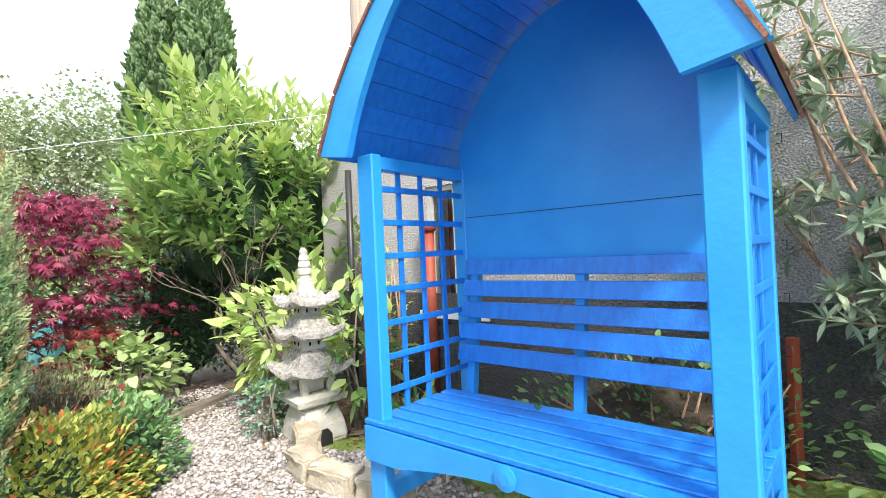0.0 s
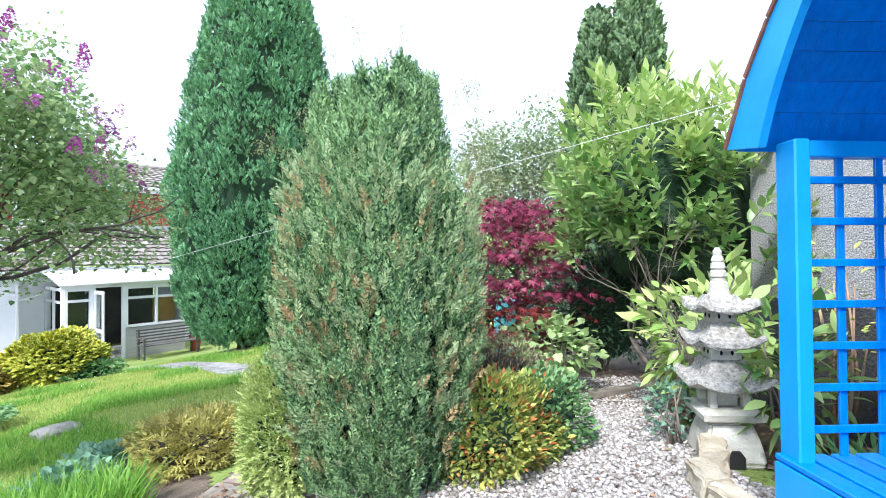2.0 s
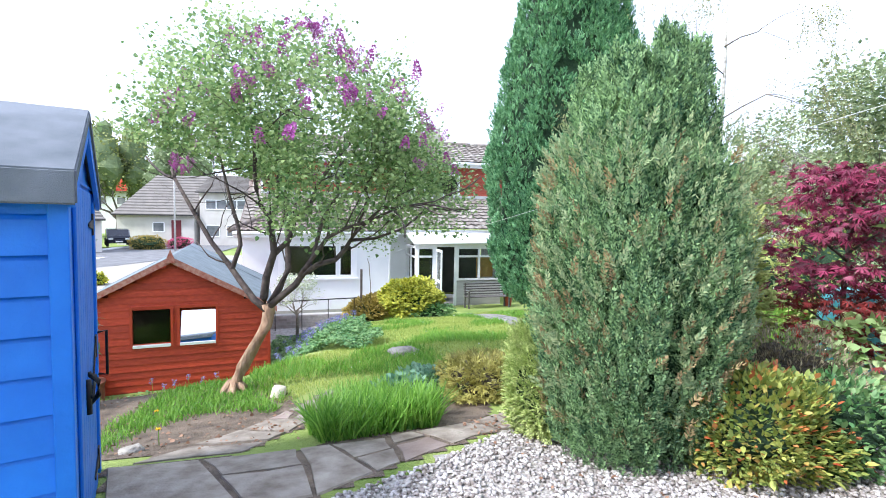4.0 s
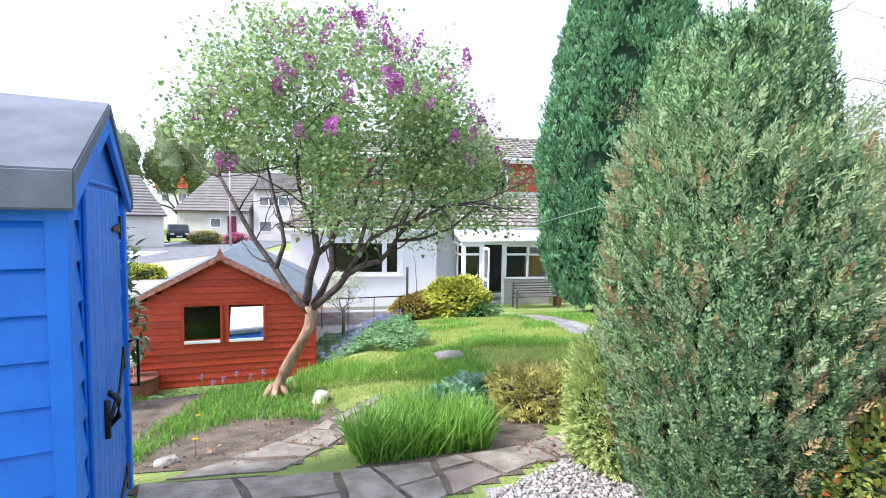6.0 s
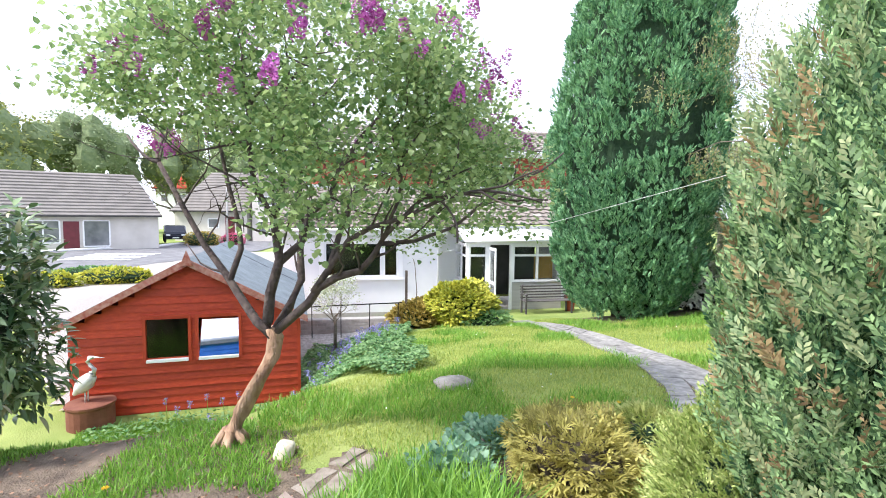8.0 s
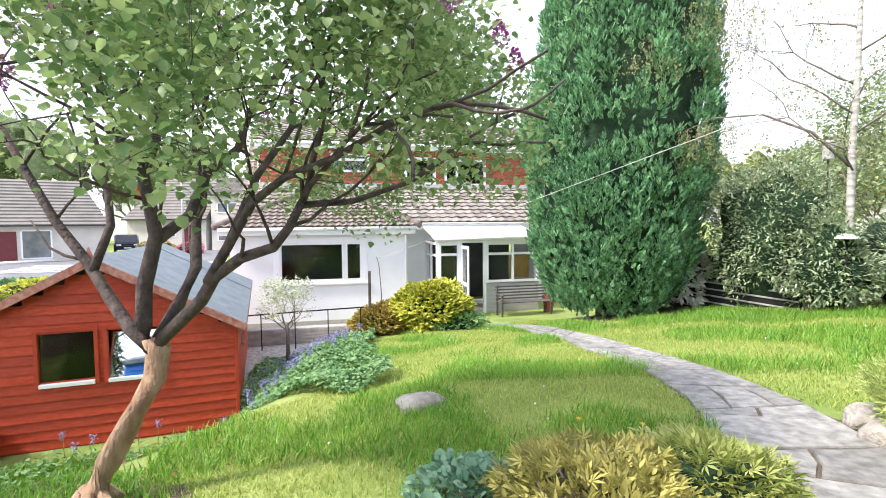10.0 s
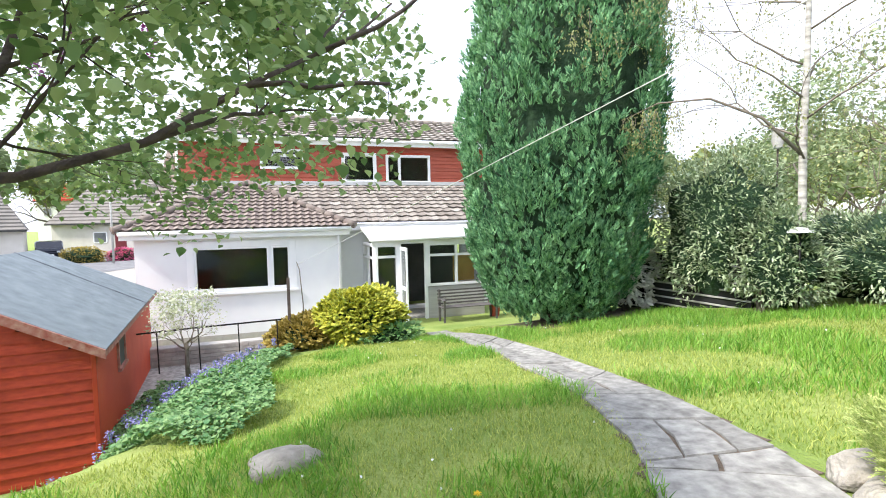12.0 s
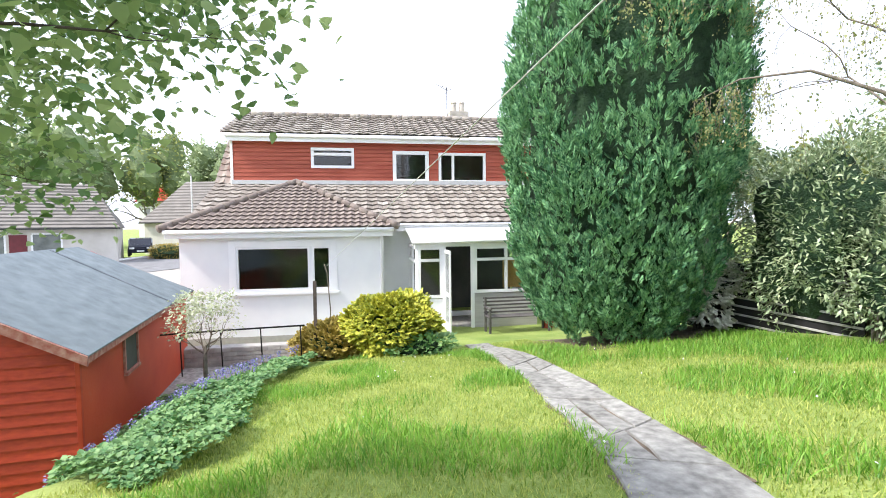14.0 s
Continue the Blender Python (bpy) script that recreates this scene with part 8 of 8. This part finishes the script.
blades("rough_grass", "patchy rough grass under the lilac tree", UNDER_LILAC, 34000, 0.07, 0.008, "grass_long", 5, lambda x, y: smooth(-0.25, 0.05, noise.noise(Vector((x * 0.9, y * 0.9, 13)))))
TUFT = [(-2.75, 0.55), (-2.9, 1.4), (-3.4, 1.55), (-4.2, 1.3), (-4.1, 0.95), (-3.2, 0.45)]
blades("long_grass_clump", "dense clump of long bright green strap leaves", TUFT, 5200, 0.26, 0.012, "grass_long", 6, None, category="plant")


def cover(name, label, poly, n, shapes, material, seed, hmax=0.25, category="ground cover", flower=None):
    r = np.random.default_rng(seed)
    x0, x1 = min(p[0] for p in poly), max(p[0] for p in poly)
    y0, y1 = min(p[1] for p in poly), max(p[1] for p in poly)
    P, D = [], []
    while len(P) < n:
        x, y = r.uniform(x0, x1), r.uniform(y0, y1)
        if inside(x, y, poly):
            hh = hmax * (0.55 + 0.6 * noise.noise(Vector((x * 2, y * 2, seed)))) * r.uniform(0.5, 1.0) ** 0.5
            P.append((x, y, ground_z(x, y) + max(hh, 0.01)))
            D.append((*r.normal(size=2), r.uniform(-0.3, 0.5)))
    ob = scatter(name, shapes, P, D, r.uniform(0.7, 1.2, n), M[material])
    return tagged(ob, label, category, kind="stuff")


BANK = [(-9.7, -0.25), (-8.3, 0.15), (-7.5, 0.7), (-7.15, 1.3), (-7.7, 1.75), (-8.8, 1.7), (-10.2, 1.55), (-11.6, 1.9), (-12.6, 2.0), (-13.0, 0.5), (-12.6, -0.25), (-11.2, -0.4)]
cover("bank_plants", "leafy geranium and bluebell bank beside the red shed", BANK, 26000, [heart_leaf(0.042), heart_leaf(0.054)], "cover_leaf", 11, 0.3)
SHEDFOOT = [(-9.45, -0.2), (-8.9, -0.1), (-8.0, 0.3), (-8.2, -0.4), (-8.3, -3.0), (-8.8, -3.2)]
cover("bank_plants", "weeds along the front of the red shed", SHEDFOOT, 900, [heart_leaf(0.06), leaf_shape(0.12, 0.02)], "cover_leaf", 12, 0.16)


def bluebell(x, y, tall, sd):
    t = thing("bluebell", "bluebell with nodding violet-blue flowers", "flower", gz(x, y, 0.02), sd * 50, "bluebells on the bank")
    tb = Tubes()
    tb.add([(0, 0, 0), (0.01, 0, tall * 0.6), (0.04, 0, tall), (0.07, 0, tall)], [0.004, 0.004, 0.003, 0.002], 4)
    tb.make("stalk", M["grass_long"], t)
    r = np.random.default_rng(sd)
    p = np.stack([r.uniform(0.0, 0.07, 30), r.normal(scale=0.02, size=30), tall * r.uniform(0.72, 1.05, 30)], 1)
    scatter("blossom", [small_leaf(0.026, 0.8)], p, r.normal(size=(30, 3)) - np.array((0, 0, 0.6)), np.ones(30), M["bluebell"], t)
    return t


bb = bluebell(-9.4, 0.6, 0.34, 1)
rr_ = np.random.default_rng(66)
made = 0
while made < 85:
    u = rr_.random()
    cl = ((-9.6, 0.15), (-10.2, 0.45), (-11.0, 0.75), (-11.8, 1.0), (-10.6, 0.9), (-12.2, 1.2), (-9.0, 0.15), (-8.7, -1.2), (-8.9, -2.0))[int(rr_.integers(0, 9))]
    x, y = cl[0] + rr_.normal(scale=0.45), cl[1] + rr_.normal(scale=0.3)
    if not (inside(x, y, BANK) or inside(x, y, SHEDFOOT)):
        continue
    copy_thing(bb, pose(*gz(x, y, 0.02), 0, 0, rr_.uniform(0, 360)))
    made += 1

for x, y in ((-3.38, -0.62), (-5.26, 2.77), (-5.0, 3.1), (-4.4, -0.9)):
    t = thing("dandelion", "yellow dandelion flower in the grass", "flower", gz(x, y), 0, "dandelions")
    tb = Tubes()
    tb.add([(0, 0, 0), (0.01, 0, 0.13)], [0.003, 0.003], 4)
    tb.make("stalk", M["grass_long"], t)
    a = np.linspace(0, 6.28, 24)
    scatter("petals", [small_leaf(0.026, 0.35)], np.tile([[0.01, 0, 0.13]], (24, 1)), np.stack([np.cos(a), np.sin(a), 0.35 + 0.3 * np.sin(a * 5)], 1), np.ones(24), M["yellow_flower"], t)
rdz = np.random.default_rng(77)
P = []
while len(P) < 70:
    x, y = rdz.uniform(-12, -4.5), rdz.uniform(0.8, 8)
    if inside(x, y, LAWN_A) or inside(x, y, LAWN_B):
        P.append((x, y, ground_z(x, y) + 0.05))
ob = scatter("lawn_daisies", [heart_leaf(0.022)], P, rdz.normal(size=(70, 3)) + np.array((0, 0, 2.0)), np.ones(70) * 1.0, M["pvc"])
tagged(ob, "tiny white daisies scattered in the lawn", "flower", kind="stuff")


def pebble_shape(seed):
    r = np.random.default_rng(seed)
    v = np.array([(1, 0, 0), (-1, 0, 0), (0, 1, 0), (0, -1, 0), (0, 0, 0.6), (0, 0, -0.6), (0.6, 0.6, 0.25), (-0.6, 0.6, 0.25), (-0.6, -0.6, 0.25), (0.6, -0.6, 0.25)], float)
    v *= 1 + r.uniform(-0.25, 0.25, (10, 3))
    f = [(4, 0, 6), (4, 6, 2), (4, 2, 7), (4, 7, 1), (4, 1, 8), (4, 8, 3), (4, 3, 9), (4, 9, 0), (0, 5, 2, 6), (2, 5, 1, 7), (1, 5, 3, 8), (3, 5, 0, 9)]
    return v, f


r_g = np.random.default_rng(91)
P = []
while len(P) < 30000:
    x, y = r_g.uniform(-2.7, 2.4), r_g.uniform(-0.6, 5.6)
    if inside(x, y, GRAVEL):
        P.append((x, y, ground_z(x, y) + 0.012 + r_g.uniform(0, 0.012)))
gr = scatter("gravel", [pebble_shape(k) for k in range(4)], P, r_g.normal(size=(30000, 3)) * (1, 1, 0.35), r_g.uniform(0.008, 0.02, 30000), M["gravel"])
tagged(gr, "loose white and buff gravel chippings", "gravel", kind="stuff")
P, L = [], 2600
while len(P) < L:
    x, y = r_g.uniform(-3.0, 0.6), r_g.uniform(1.6, 6.0)
    edge = min(abs(x + 1.9), 0.6) + 0.1
    if r_g.random() < (0.9 if not inside(x, y, GRAVEL) else 0.12):
        P.append((x, y, ground_z(x, y) + 0.025))
for _ in range(1800):
    x, y = r_g.uniform(-8.5, -3.0), r_g.uniform(-3.2, 0.4)
    P.append((x, y, ground_z(x, y) + 0.02))
L = len(P)
lt = scatter("leaf_litter", [small_leaf(0.035, 0.6), heart_leaf(0.035)], P, r_g.normal(size=(L, 3)) * (1, 1, 0.2), r_g.uniform(0.5, 1.3, L), M["litter"])
tagged(lt, "dry brown leaf litter under the shrubs", "leaf litter", kind="stuff")

# ---- roof tiles of the extension, piece by piece ----
for nm, c3, rows, cols, par, clip in TILE_JOBS:
    o, e, rdg = c3
    roof_rows(nm, (Vector(o) + Vector((0, 0, 0.03)), Vector(e) + Vector((0, 0, 0.03)), Vector((rdg[0], rdg[1], rdg[2] + 0.03))), rows, cols, M["tile"], par, "", 0.04, clip, True)
